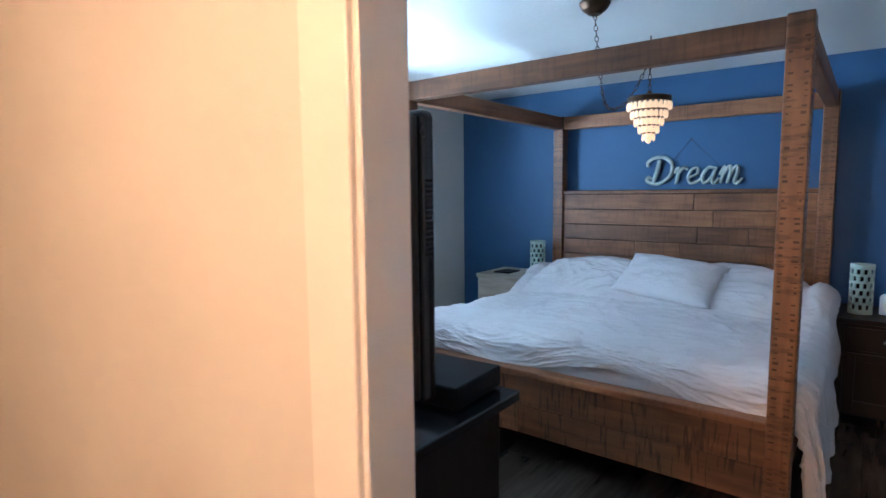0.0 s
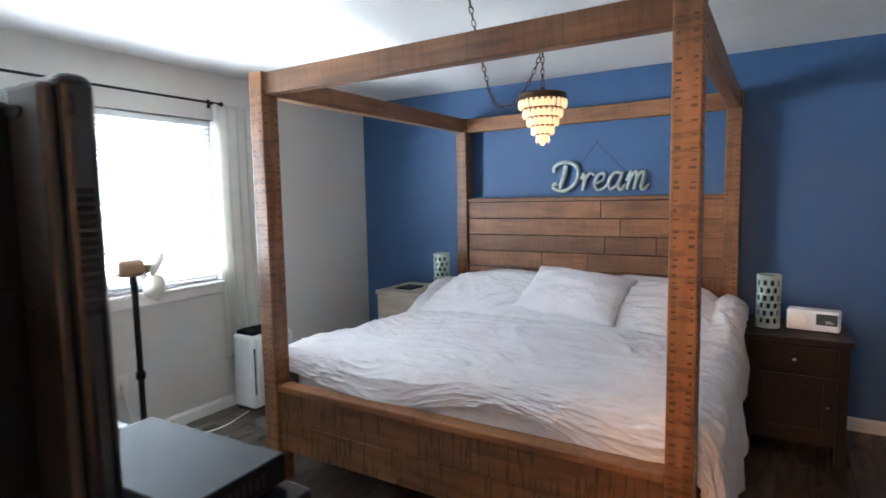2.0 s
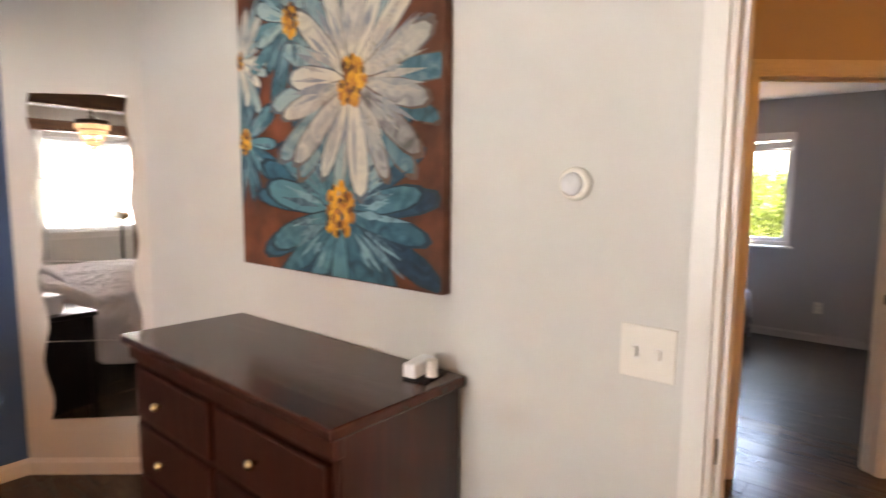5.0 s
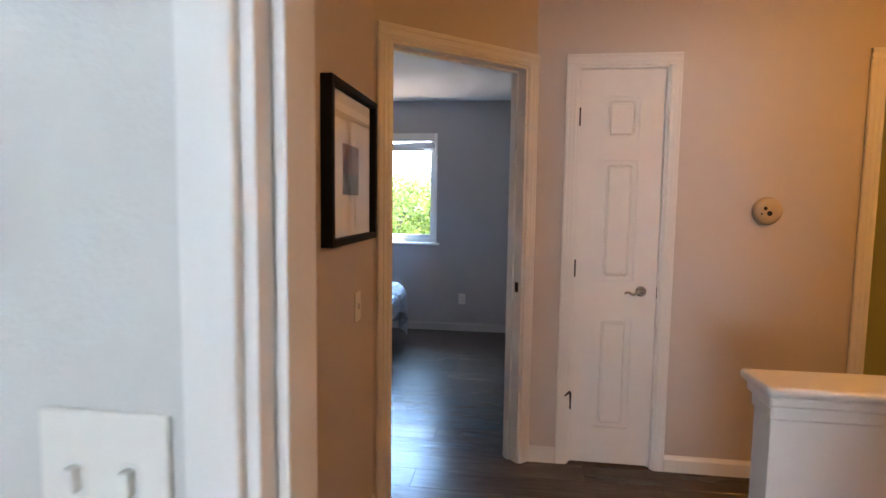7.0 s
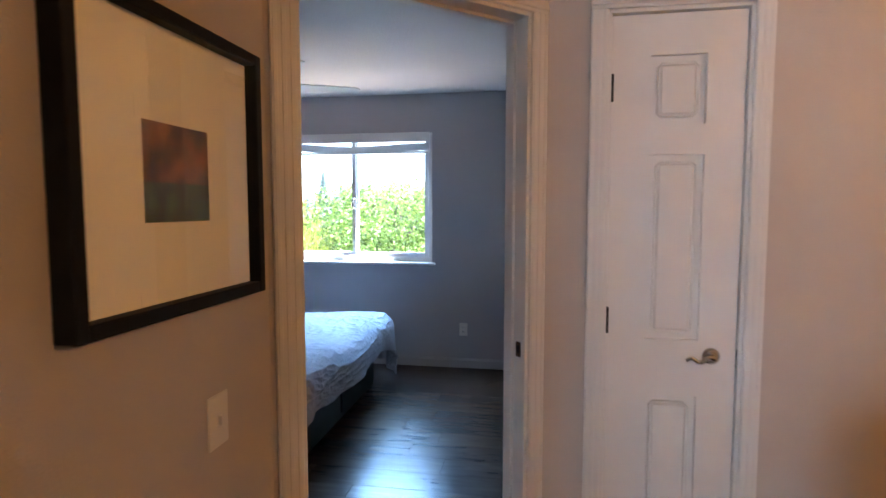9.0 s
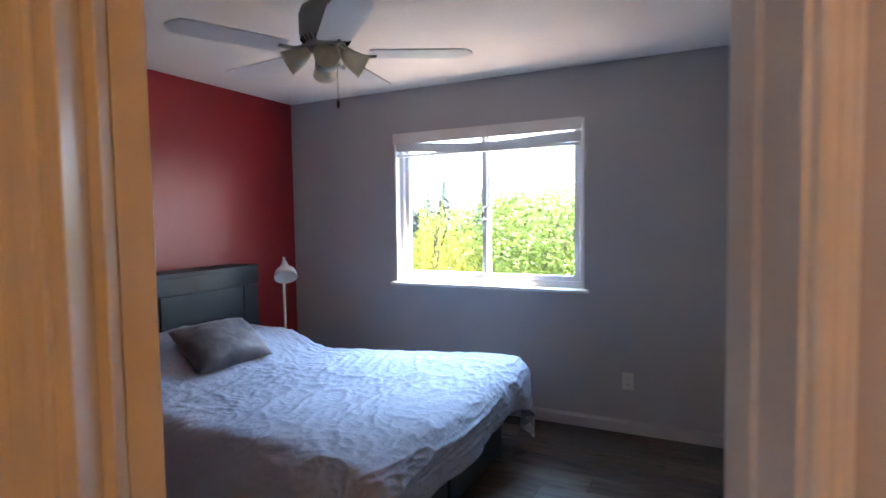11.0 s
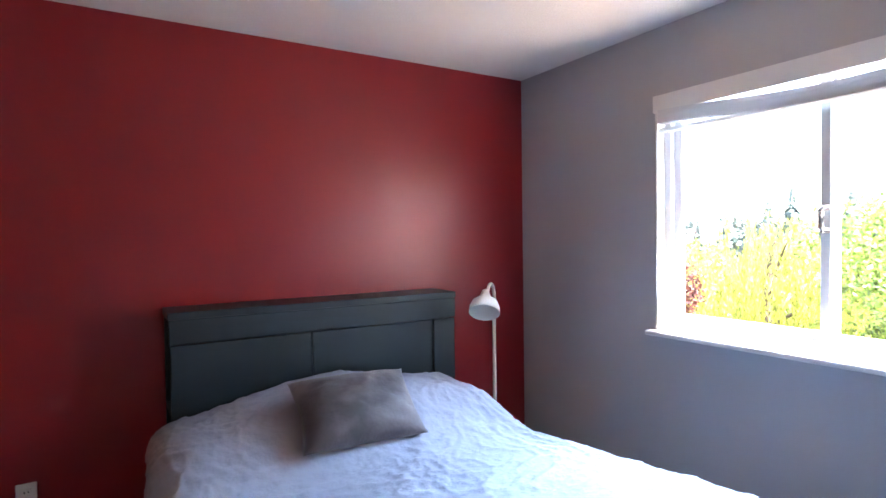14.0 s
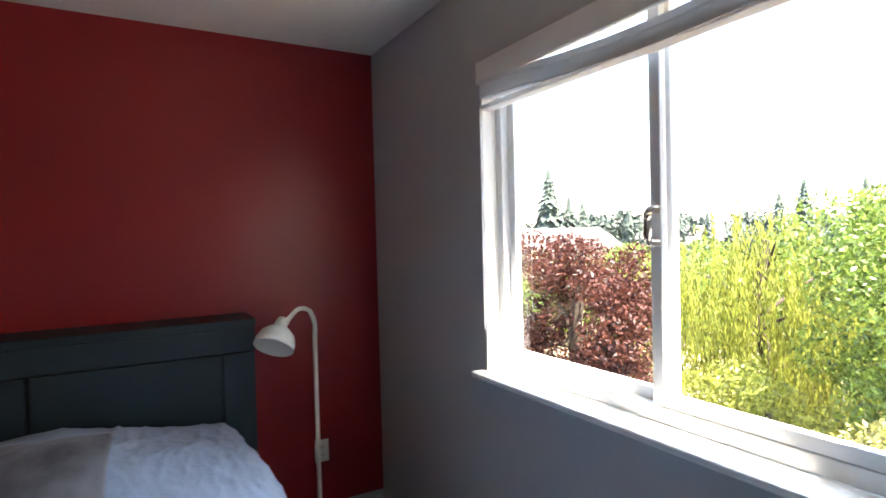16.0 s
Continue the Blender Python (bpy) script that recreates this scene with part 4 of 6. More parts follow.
for r_, (z0, z1) in enumerate(((0.148, 0.318), (0.341, 0.511), (0.534, 0.704), (0.727, 0.897))):
    for y0, y1 in ((0.035, DW / 2 - 0.018), (DW / 2 + 0.018, DW - 0.035)):
        dw = part("drawer", box(bmesh.new(), (0.004, y0, z0), (0.05, y1, z1), 0.005), M_MAH, dz)
        bm = lathe([(0.006, 0), (0.006, 0.012), (0.015, 0.016), (0.017, 0.024), (0.012, 0.031), (0.0, 0.033)], 16)
        kn = part("knob", bm, M_BRASS, dw, "pale brass knob", smooth=True)
        kn.matrix_local = pose(0.004, (y0 + y1) / 2 + (0.028 if y0 < 0.3 else 0.045), (z0 + z1) / 2 + 0.004, 0, -90, 0)
part("cornice", box(bmesh.new(), (0.0, -0.005, 0.922), (0.03, DW + 0.005, 0.972), 0.006), M_MAH, dz)
bx = thing("trinket_box", "small white and silver box on the dresser", "box", (1.97, 2.55, 0.995), 10)
part("base", box(bmesh.new(), (-0.05, -0.035, 0), (0.05, 0.035, 0.006), 0.002), M_BLACK, bx)
part("body", box(bmesh.new(), (-0.05, -0.005, 0.006), (0.05, 0.035, 0.045), 0.006), M_WPLAST, bx)
part("lid", cyl(bmesh.new(), 0.016, 0.015, 0.006, 0.05, 16, (0.0, -0.024)), M_PLATE, bx, "beige round pot")

# flower canvas
art = thing("canvas_painting", "square canvas of white and teal daisies on a rust ground", "painting", (2.06, 2.535, 1.205))
M_RUST = material("rust_brown_paint", (0.24, 0.068, 0.025), 0.55, dark=0.18, scale=6, fine=40, bump=0.2, lo=0.3, hi=0.7)
part("canvas", box(bmesh.new(), (-0.035, 0, 0), (-0.001, 1.0, 0.985), 0.003), M_RUST, art)


def paint(name, c1, c2):
    """Brushed paint: a tone for each stroke, broken up by streaky thinner and darker patches."""
    m = bpy.data.materials.new(name)
    m.use_nodes = True
    nt = m.node_tree
    N, L = nt.nodes.new, nt.links.new
    b = nt.nodes["Principled BSDF"]
    geo, co, ns_, mx, r = N("ShaderNodeNewGeometry"), N("ShaderNodeTexCoord"), N("ShaderNodeTexNoise"), N("ShaderNodeMath"), N("ShaderNodeValToRGB")
    ns_.inputs["Scale"].default_value, ns_.inputs["Detail"].default_value, ns_.inputs["Distortion"].default_value = 15.0, 7.0, 1.6
    L(co.outputs["Object"], ns_.inputs[0])
    half = N("ShaderNodeMath")
    half.operation = "MULTIPLY"
    half.inputs[1].default_value = 0.42
    L(geo.outputs["Random Per Island"], half.inputs[0])
    mx.operation = "MULTIPLY_ADD"
    mx.inputs[1].default_value = 0.75
    L(ns_.outputs[0], mx.inputs[0])
    L(half.outputs[0], mx.inputs[2])
    r.color_ramp.elements[0].position, r.color_ramp.elements[1].position = 0.26, 0.74
    r.color_ramp.elements[0].color, r.color_ramp.elements[1].color = (*[c * 0.38 for c in c2], 1), (*c1, 1)
    e = r.color_ramp.elements.new(0.46)
    e.color = (*c2, 1)
    L(mx.outputs[0], r.inputs[0])
    L(r.outputs[0], b.inputs["Base Color"])
    bp = N("ShaderNodeBump")
    bp.inputs["Strength"].default_value, bp.inputs["Distance"].default_value = 0.3, 0.003
    L(ns_.outputs[0], bp.inputs["Height"])
    L(bp.outputs[0], b.inputs["Normal"])
    b.inputs["Roughness"].default_value = 0.5
    return m


P_WHITE = paint("white_petal_paint", (0.62, 0.60, 0.50), (0.33, 0.33, 0.32))
P_TEAL = paint("teal_petal_paint", (0.075, 0.24, 0.29), (0.018, 0.10, 0.15))
P_PALE = paint("pale_blue_petal_paint", (0.30, 0.42, 0.43), (0.05, 0.17, 0.22))
P_DEEP = paint("deep_blue_petal_paint", (0.02, 0.12, 0.18), (0.010, 0.05, 0.09))
P_STREAK = paint("grey_blue_stroke_paint", (0.22, 0.26, 0.30), (0.50, 0.47, 0.40))
P_STREAKB = paint("blue_stroke_paint", (0.02, 0.07, 0.11), (0.22, 0.40, 0.46))
P_EDGEW = paint("dark_grey_blue_paint", (0.10, 0.13, 0.16), (0.16, 0.10, 0.07))
P_EDGET = paint("dark_teal_edge_paint", (0.006, 0.030, 0.050), (0.012, 0.05, 0.075))
P_EYE = paint("dark_brown_dab_paint", (0.16, 0.06, 0.02), (0.05, 0.02, 0.012))
P_GOLD = paint("gold_centre_paint", (0.75, 0.38, 0.03), (0.42, 0.14, 0.02))


def flower(cy, cz, r, n, mat, lift, seed, name, centre=0.2, tone2=None):
    rnd = random.Random(seed)
    for lay, mm in ((0, tone2 or mat), (1, mat)):
        bm, edge = bmesh.new(), bmesh.new()
        for i in range(n):
            a = 2 * math.pi * (i + 0.5 * lay) / n + rnd.uniform(-0.12, 0.12)
            ln, wd = r * rnd.uniform(0.82, 1.08) * (1.0 if lay == 0 else 0.86), r * rnd.uniform(0.08, 0.12)
            pts = []
            for k3 in range(14):
                t = 2 * math.pi * k3 / 14
                u = 0.5 - 0.5 * math.cos(t)
                pts.append((u * ln, wd * math.sin(t) * (0.45 + 0.75 * u)))
            x = -0.0355 - lift - 0.0006 * lay - 0.00005 * i
            vs, ok = [], []
            for u, v in pts:
                y = cy + u * math.cos(a) - v * math.sin(a)
                z = cz + u * math.sin(a) + v * math.cos(a)
                vs.append((x, min(max(y, 0.004), 0.996), min(max(z, 0.004), 0.981)))
            area = sum(p[1] * q[2] - q[1] * p[2] for p, q in zip(vs, vs[1:] + vs[:1]))
            if abs(area) < 0.0004:
                continue
            bm.faces.new([bm.verts.new(p) for p in vs])
            mid = (sum(p[1] for p in vs) / 14, sum(p[2] for p in vs) / 14)
            edge.faces.new([edge.verts.new((x + 0.000025, min(max(mid[0] + (p[1] - mid[0]) * 1.13, 0.004), 0.996), min(max(mid[1] + (p[2] - mid[1]) * 1.13, 0.004), 0.981))) for p in vs])
        for b_, m_, nm_ in ((bm, mm, name), (edge, P_EDGEW if mat is P_WHITE else P_EDGET, "dark painted petal edges")):
            bmesh.ops.recalc_face_normals(b_, faces=b_.faces)
            part("petals", b_, m_, art, nm_)
    bm = bmesh.new()
    for i in range(n * 5):
        a = 2 * math.pi * (i / 5 + 0.25) / n + rnd.uniform(-0.2, 0.2)
        r0, r1, wd = r * rnd.uniform(0.15, 0.35), r * rnd.uniform(0.45, 0.8), r * rnd.uniform(0.014, 0.036)
        x = -0.0368 - lift - 0.00001 * i
        q = [(x, cy + u * math.cos(a) - v * math.sin(a), cz + u * math.sin(a) + v * math.cos(a)) for u, v in ((r0, 0), (r0 * 0.5 + r1 * 0.5, wd), (r1, 0), (r0 * 0.5 + r1 * 0.5, -wd))]
        if all(0.004 < p[1] < 0.996 and 0.004 < p[2] < 0.981 for p in q):
            bm.faces.new([bm.verts.new(p) for p in q])
    bmesh.ops.recalc_face_normals(bm, faces=bm.faces)
    part("brushwork", bm, P_STREAK if mat is P_WHITE else P_STREAKB, art, "painted shading strokes")["kind"] = "stuff"
    bm = bmesh.new()
    for i in range(34):
        a, q = rnd.uniform(0, 2 * math.pi), r * centre * math.sqrt(rnd.random())
        bmesh.ops.create_icosphere(bm, subdivisions=1, radius=r * 0.045, matrix=Matrix.Translation((-0.037 - lift, min(max(cy + q * math.cos(a) * 0.8, 0.01), 0.99), min(max(cz + q * math.sin(a), 0.01), 0.97))) @ Matrix.Diagonal((0.25, 1, 1.2, 1)))
    part("flower_centre", bm, P_GOLD, art, "golden painted flower centre")
    bm = bmesh.new()
    for i in range(16):
        a, q = rnd.uniform(0, 2 * math.pi), r * centre * (0.5 if i < 7 else 0.98) * rnd.uniform(0.7, 1.0)
        bmesh.ops.create_icosphere(bm, subdivisions=1, radius=r * 0.024, matrix=Matrix.Translation((-0.0385 - lift - 0.0006, min(max(cy + q * math.cos(a) * 0.8, 0.01), 0.99), min(max(cz + q * math.sin(a), 0.01), 0.97))) @ Matrix.Diagonal((0.3, 1, 1.3, 1)))
    part("centre_dab", bm, P_EYE, art, "dark brown dabs on the flower centre")["kind"] = "stuff"


flower(0.96, 0.45, 0.24, 9, P_TEAL, 0.0006, 4, "deep blue petals", 0.17, P_DEEP)
flower(0.98, 0.74, 0.22, 9, P_WHITE, 0.001, 5, "cream petals", 0.12, P_PALE)
flower(0.66, 0.83, 0.27, 11, P_PALE, 0.0016, 3, "pale blue petals", 0.20, P_TEAL)
flower(0.42, 0.21, 0.43, 14, P_TEAL, 0.0022, 2, "teal petals", 0.19, P_DEEP)
flower(0.355, 0.60, 0.40, 14, P_WHITE, 0.0032, 1, "white petals", 0.18, P_PALE)

pl = thing("push_light", "round white battery push light stuck on the wall", "push light", (2.06, 2.175, 1.50))
o = part("base", lathe([(0.038, 0), (0.038, 0.012), (0.033, 0.02), (0.026, 0.022), (0.026, 0.02), (0, 0.02)]), M_PLATE, pl, smooth=True)
o.matrix_local = pose(0, 0, 0, 0, -90, 0)
o = part("lens", lathe([(0.026, 0.018), (0.023, 0.03), (0.014, 0.036), (0, 0.038)]), M_WPLAST, pl, smooth=True)
o.matrix_local = pose(0, 0, 0, 0, -90, 0)


def switch_plate(name, m, gang, label, kind="rocker"):
    root = thing(name, label, name.replace("_", " "))
    root.matrix_world = m
    w = 0.058 * gang if gang > 1 else 0.072
    part("plate", box(bmesh.new(), (-w / 2, -0.006, -0.057), (w / 2, 0, 0.057), 0.003), M_PLATE, root)
    if kind == "outlet":
        for z in (-0.02, 0.02):
            s_ = part("socket", box(bmesh.new(), (-0.017, -0.009, z - 0.014), (0.017, -0.005, z + 0.014), 0.004), M_PLATE, root)
            part("slot", boxes(((-0.008, -0.0095, z - 0.004), (-0.005, -0.0088, z + 0.006)), ((0.005, -0.0095, z - 0.004), (0.008, -0.0088, z + 0.006))), M_DARK, s_)
    else:
        for g in range(gang):
            x = (g - (gang - 1) / 2) * 0.048
            part("toggle", box(bmesh.new(), (x - 0.005, -0.016, -0.010), (x + 0.005, -0.005, 0.012), 0.002), M_PLATE, root)
            part("toggle_slot", box(bmesh.new(), (x - 0.008, -0.0068, -0.015), (x + 0.008, -0.0058, 0.015)), M_TRIM, root)
    return root


EAST = Matrix.Rotation(radians(-90), 4, "Z")
switch_plate("light_switch", Matrix.Translation((2.06, 2.0, 1.15)) @ EAST, 2, "ivory double light switch plate beside the door")
switch_plate("light_switch", Matrix.Translation((3.692, 2.28, 0.972)), 1, "white single light switch below the framed picture")
WEST = Matrix.Rotation(radians(90), 4, "Z")
switch_plate("wall_outlet", Matrix.Translation((-2.74, 2.59, 0.40)) @ WEST, 1, "white wall outlet with a plug and cord", "outlet")
for y in (2.249, 3.055):
    switch_plate("wall_outlet", Matrix.Translation((7.435, y, 0.345)) @ EAST, 1, "white wall outlet below the window", "outlet")
for x in (4.80, 7.10):
    switch_plate("wall_outlet", Matrix.Translation((x, 5.03, 0.365)), 1, "white wall outlet on the red wall", "outlet")

# wavy mirror in four pieces on the angled wall
mdir = Vector((2.06 - 1.61, 4.50 - 5.0, 0)).normalized()
MM = Matrix.Translation((1.61, 5.0, 0)) @ Matrix.Rotation(math.atan2(mdir.y, mdir.x), 4, "Z")
wm = thing("wavy_mirror", "four-piece frameless mirror with wavy sides on the angled wall", "mirror")
wm.matrix_world = MM @ Matrix.Translation((0.605, -0.003, 0)) @ Matrix.Rotation(radians(5.6), 4, "Z") @ Matrix.Translation((-0.605, 0, 0))
for i in range(4):
    z0, z1 = 0.315 + i * 0.405, 0.315 + (i + 1) * 0.405 - 0.004
    pts = []
    for sgn in (1, -1):
        ks = range(13) if sgn > 0 else range(12, -1, -1)
        for q in ks:
            z = z0 + (z1 - z0) * q / 12
            wv = 0.017 * math.sin(2 * math.pi * q / 12)
            pts.append(((0.605 if sgn > 0 else 0.165) + wv, z))
    bm = outline(pts, -0.006)
    part("mirror_panel", bm, M_MIRROR, wm)

# ---- master bedroom: television corner ----
con = thing("media_chest", "black wooden media chest holding the television", "media chest", (-0.085, 1.565, -0.015))
part("top", box(bmesh.new(), (-1.35, -0.66, 0.92), (0, 0, 0.95), 0.005), M_BLACKG, con)
part("body", boxes(((-1.31, -0.63, 0.04), (-0.05, -0.03, 0.92)), bevel=0.003), M_ESP, con)
for k in range(3):
    dwr = part("drawer", box(bmesh.new(), (-1.28, -0.035, 0.08 + 0.28 * k), (-0.08, -0.015, 0.34 + 0.28 * k), 0.004), M_ESP, con)
    for x in (-1.0, -0.36):
        part("knob", cyl(bmesh.new(), 0.014, 0.014, 0, 0.025, 12, m=Matrix.Translation((x, -0.018, 0.21 + 0.28 * k)) @ Matrix.Rotation(radians(-90), 4, "X")), M_CHROME, dwr)
part("plinth", boxes(((-1.30, -0.6, 0), (-0.06, -0.06, 0.04))), M_ESP, con)

# brown tint puts the reflected warm lamp light into the border's colour
M_TVSIDE = material("black_satin_plastic_warm_reflection", (0.030, 0.019, 0.014), 0.36, dark=0.8, scale=6, fine=120, bump=0.03)
M_SOCKET = material("brass_socket_metal", (0.30, 0.19, 0.11), 0.35, 0.8, dark=0.6, scale=30, fine=120, bump=0.05)
M_PORTRIM = material("tan_port_border", (0.34, 0.27, 0.22), 0.5, dark=0.7, scale=40, fine=120, bump=0.05)
tv = thing("television", "black flat television seen from its back, with vents and ports", "television", (-0.112, 1.175, 0.935), 0)
TW, TZ0, TZ1 = 1.06, 0.07, 0.75
part("bezel", box(bmesh.new(), (-TW, 0.0, TZ0), (0, 0.05, TZ1), 0.018, segments=4), M_BLACKG, tv)
part("screen", box(bmesh.new(), (-TW + 0.04, 0.0495, TZ0 + 0.05), (-0.04, 0.0525, TZ1 - 0.04), 0.001), M_BLACKG, tv, "dark glossy screen")
back = part("back_shell", box(bmesh.new(), (-TW + 0.07, -0.055, TZ0 + 0.03), (-0.112, 0.005, TZ1 - 0.03), 0.02, segments=3), M_BLACK, tv)
for x0, x1 in ((-0.11, -0.012), (-TW + 0.012, -TW + 0.068)):
    part("side_bevel", boxes(((x0, -0.018, TZ0 + 0.015), (x1, 0.002, TZ1 - 0.015)), bevel=0.007), M_TVSIDE, tv, "black satin border tinted brown for a warm reflection")
# vents and recesses are flat near-black plates, their shade put into the colour
for cx in (-0.44, -0.64):
    vent = part("vent_grille", boxes(*[((cx - 0.075, -0.0585, TZ1 - 0.09 - 0.014 * i), (cx + 0.075, -0.053, TZ1 - 0.083 - 0.014 * i)) for i in range(12)]), M_DARK, back)
part("handle_recess", box(bmesh.new(), (-0.46, -0.058, 0.50), (-0.39, -0.0535, 0.55)), M_DARK, back)
pb = part("port_box", box(bmesh.new(), (-0.20, -0.072, 0.15), (-0.11, -0.02, 0.46), 0.006), M_BLACK, back)
for z, h in ((0.20, 0.085), (0.315, 0.055)):
    part("port_panel", boxes(((-0.192, -0.0745, z), (-0.188, -0.0715, z + h)), ((-0.147, -0.0745, z), (-0.143, -0.0715, z + h)), ((-0.188, -0.0745, z + h - 0.006), (-0.147, -0.0715, z + h)),
                             ((-0.188, -0.0745, z), (-0.147, -0.0715, z + 0.004))), M_PORTRIM, back, "tan border strips of the side ports")
bm = bmesh.new()
rnd = random.Random(8)
for i in range(4):
    for j in range(5):
        if (i + 2 * j) % 7 != 3:
            cyl(bm, 0.0068, 0.0052, 0, 0.013, 10, m=Matrix.Translation((-0.39 + 0.038 * i + rnd.uniform(-0.006, 0.006), -0.055, 0.20 + 0.027 * j + rnd.uniform(-0.004, 0.004))) @ Matrix.Rotation(radians(90), 4, "X"))
for z in (0.217, 0.239, 0.261):
    cyl(bm, 0.0068, 0.0052, 0, 0.012, 10, m=Matrix.Translation((-0.160, -0.073, z)) @ Matrix.Rotation(radians(90), 4, "X"))
for z in (0.165, 0.185):
    cyl(bm, 0.007, 0.006, 0, 0.010, 10, m=Matrix.Translation((-0.225, -0.055, z)) @ Matrix.Rotation(radians(90), 4, "X"))
part("sockets", bm, M_SOCKET, back, "rows of metal sockets")
part("port_recess", box(bmesh.new(), (-0.42, -0.0565, 0.17), (-0.24, -0.0535, 0.34)), M_DARK, back)
for z in (0.70, 0.42, 0.13, 0.08):
    sc = part("screw_slot", cyl(bmesh.new(), 0.011, 0.011, 0, 0.004, 12, m=Matrix.Translation((-0.082, -0.0175, z)) @ Matrix.Rotation(radians(90), 4, "X") @ Matrix.Diagonal((2.0, 0.8, 1, 1))), M_DARK, tv)
part("neck", box(bmesh.new(), (-TW / 2 - 0.09, -0.03, 0.012), (-TW / 2 + 0.09, 0.03, TZ0 + 0.06), 0.006), M_BLACK, tv)
part("stand_base", lathe([(0.24, 0), (0.24, 0.008), (0.22, 0.015), (0, 0.015)]), M_BLACKG, tv).matrix_local = pose(-TW / 2, 0.02, 0) @ Matrix.Diagonal((1.2, 0.62, 1, 1))
part("vent_edge", boxes(*[((-0.004, 0.012, 0.42 + 0.012 * i), (0.0006, 0.035, 0.427 + 0.012 * i)) for i in range(15)]), M_DARK, tv, "dark side vent slots")

dvd = thing("media_player", "black disc player box on the media chest", "media player", (-0.14, 1.55, 0.935), 3)
part("case", box(bmesh.new(), (-0.43, -0.235, 0.008), (0.0, 0, 0.068), 0.005), M_CASE, dvd)
part("foot", boxes(((-0.40, -0.21, 0), (-0.37, -0.18, 0.01)), ((-0.05, -0.21, 0), (-0.02, -0.18, 0.01)), ((-0.40, -0.05, 0), (-0.37, -0.02, 0.01)), ((-0.05, -0.05, 0), (-0.02, -0.02, 0.01))), M_BLACK, dvd)
part("side_vent", boxes(*[((-0.002, -0.16 + 0.016 * i, 0.025), (0.0008, -0.152 + 0.016 * i, 0.05)) for i in range(7)]), M_DARK, dvd)
mg = thing("magazine", "glossy dark magazine lying on the media chest", "magazine", (-0.86, 1.05, 0.935), 12)
part("pages", box(bmesh.new(), (-0.14, -0.10, 0), (0.14, 0.10, 0.014), 0.002), M_MAT, mg)
part("cover", box(bmesh.new(), (-0.142, -0.102, 0.014), (0.142, 0.102, 0.017), 0.001), M_BLACKG, mg)
part("cable", tube(spline([(-0.60, 1.12, 1.15), (-0.62, 1.03, 1.02), (-0.58, 0.98, 0.957), (-0.50, 1.00, 0.955), (-0.42, 0.97, 0.955), (-0.35, 0.925, 0.955)], 8), 0.004), M_BLACK, tv).matrix_local = Matrix.Translation((0.10, -1.20, -0.965))

# pedestal fan
fan = thing("pedestal_fan", "small clip-style pedestal fan with pale blades on a black pole", "fan", (-2.49, 2.57, 0))
part("base", lathe([(0.19, 0), (0.19, 0.012), (0.17, 0.028), (0.03, 0.04), (0.022, 0.06), (0, 0.06)]), M_BLACK, fan, smooth=True)
part("pole", tube([(0, 0, 0.05), (0, 0, 1.02)], 0.017, 12), M_BLACKM, fan)
part("collar", lathe([(0.026, 0.48), (0.026, 0.52), (0, 0.52)]), M_BLACK, fan)
M_TAN = material("tan_plastic", (0.36, 0.22, 0.13), 0.45, dark=0.8, scale=9, fine=90, bump=0.04)
M_PINKP = sheer("pale_translucent_plastic", (0.74, 0.71, 0.62), 0.4, 0.35, vary=0.95)
hd = part("motor", box(bmesh.new(), (-0.055, -0.10, 1.09), (0.055, 0.05, 1.19), 0.035, segments=4), M_TAN, fan, "tan plastic motor housing", smooth=True)
part("neck", tube([(0, 0, 1.0), (0, -0.01, 1.11)], 0.02, 10), M_BLACK, fan)
for k in range(4):
    bl_me = bmesh.new()
    a = k * math.pi / 2 + 0.5
    prev = None
    for i in range(9):
        u = i / 8
        rr = 0.03 + 0.16 * u
        w = 0.068 * math.sin(math.pi * (0.15 + 0.8 * u))
        tw = 0.5
        va = bl_me.verts.new((rr * math.cos(a) - w * math.sin(a), 0.09 + w * tw, 1.11 + rr * math.sin(a) + w * math.cos(a)))
        vb = bl_me.verts.new((rr * math.cos(a) + w * math.sin(a), 0.09 - w * tw, 1.11 + rr * math.sin(a) - w * math.cos(a)))
        if prev:
            bl_me.faces.new((prev[0], va, vb, prev[1]))
        prev = (va, vb)
    ob = part("blade", bl_me, M_PINKP, fan, "pale cream plastic blade", smooth=True)
    ob.modifiers.new("solid", "SOLIDIFY").thickness = 0.003
part("hub", lathe([(0.028, 0), (0.024, 0.03), (0, 0.036)]), M_TAN, fan, smooth=True).matrix_local = pose(0, 0.07, 1.125, -90, 0, 0)

# air purifier
pu = thing("air_purifier", "white upright air purifier with a black grille top", "air purifier", (-2.585, 3.55, 0), 90)
part("case", box(bmesh.new(), (-0.19, -0.11, 0.012), (0.19, 0.11, 0.55), 0.03, segments=4), M_WPLAST, pu)
part("front_panel", box(bmesh.new(), (-0.15, -0.122, 0.05), (0.19, -0.105, 0.52), 0.012, segments=3), M_WPLAST, pu)
part("side_slot", box(bmesh.new(), (-0.176, -0.1125, 0.12), (-0.166, -0.1085, 0.46)), M_SCREEN, pu)
top = part("top_grille", box(bmesh.new(), (-0.165, -0.09, 0.545), (0.165, 0.09, 0.575), 0.008), M_BLACK, pu)
part("grille_bars", boxes(*[((-0.15 + 0.02 * i, -0.075, 0.574), (-0.142 + 0.02 * i, 0.075, 0.578)) for i in range(15)]), M_BLACKG, top)
part("foot", boxes(((-0.17, -0.09, 0), (0.17, 0.09, 0.014))), M_BLACK, pu)
cord = thing("power_cord", "white power cord trailing over the floor to the outlet", "cord", (0, 0, 0))
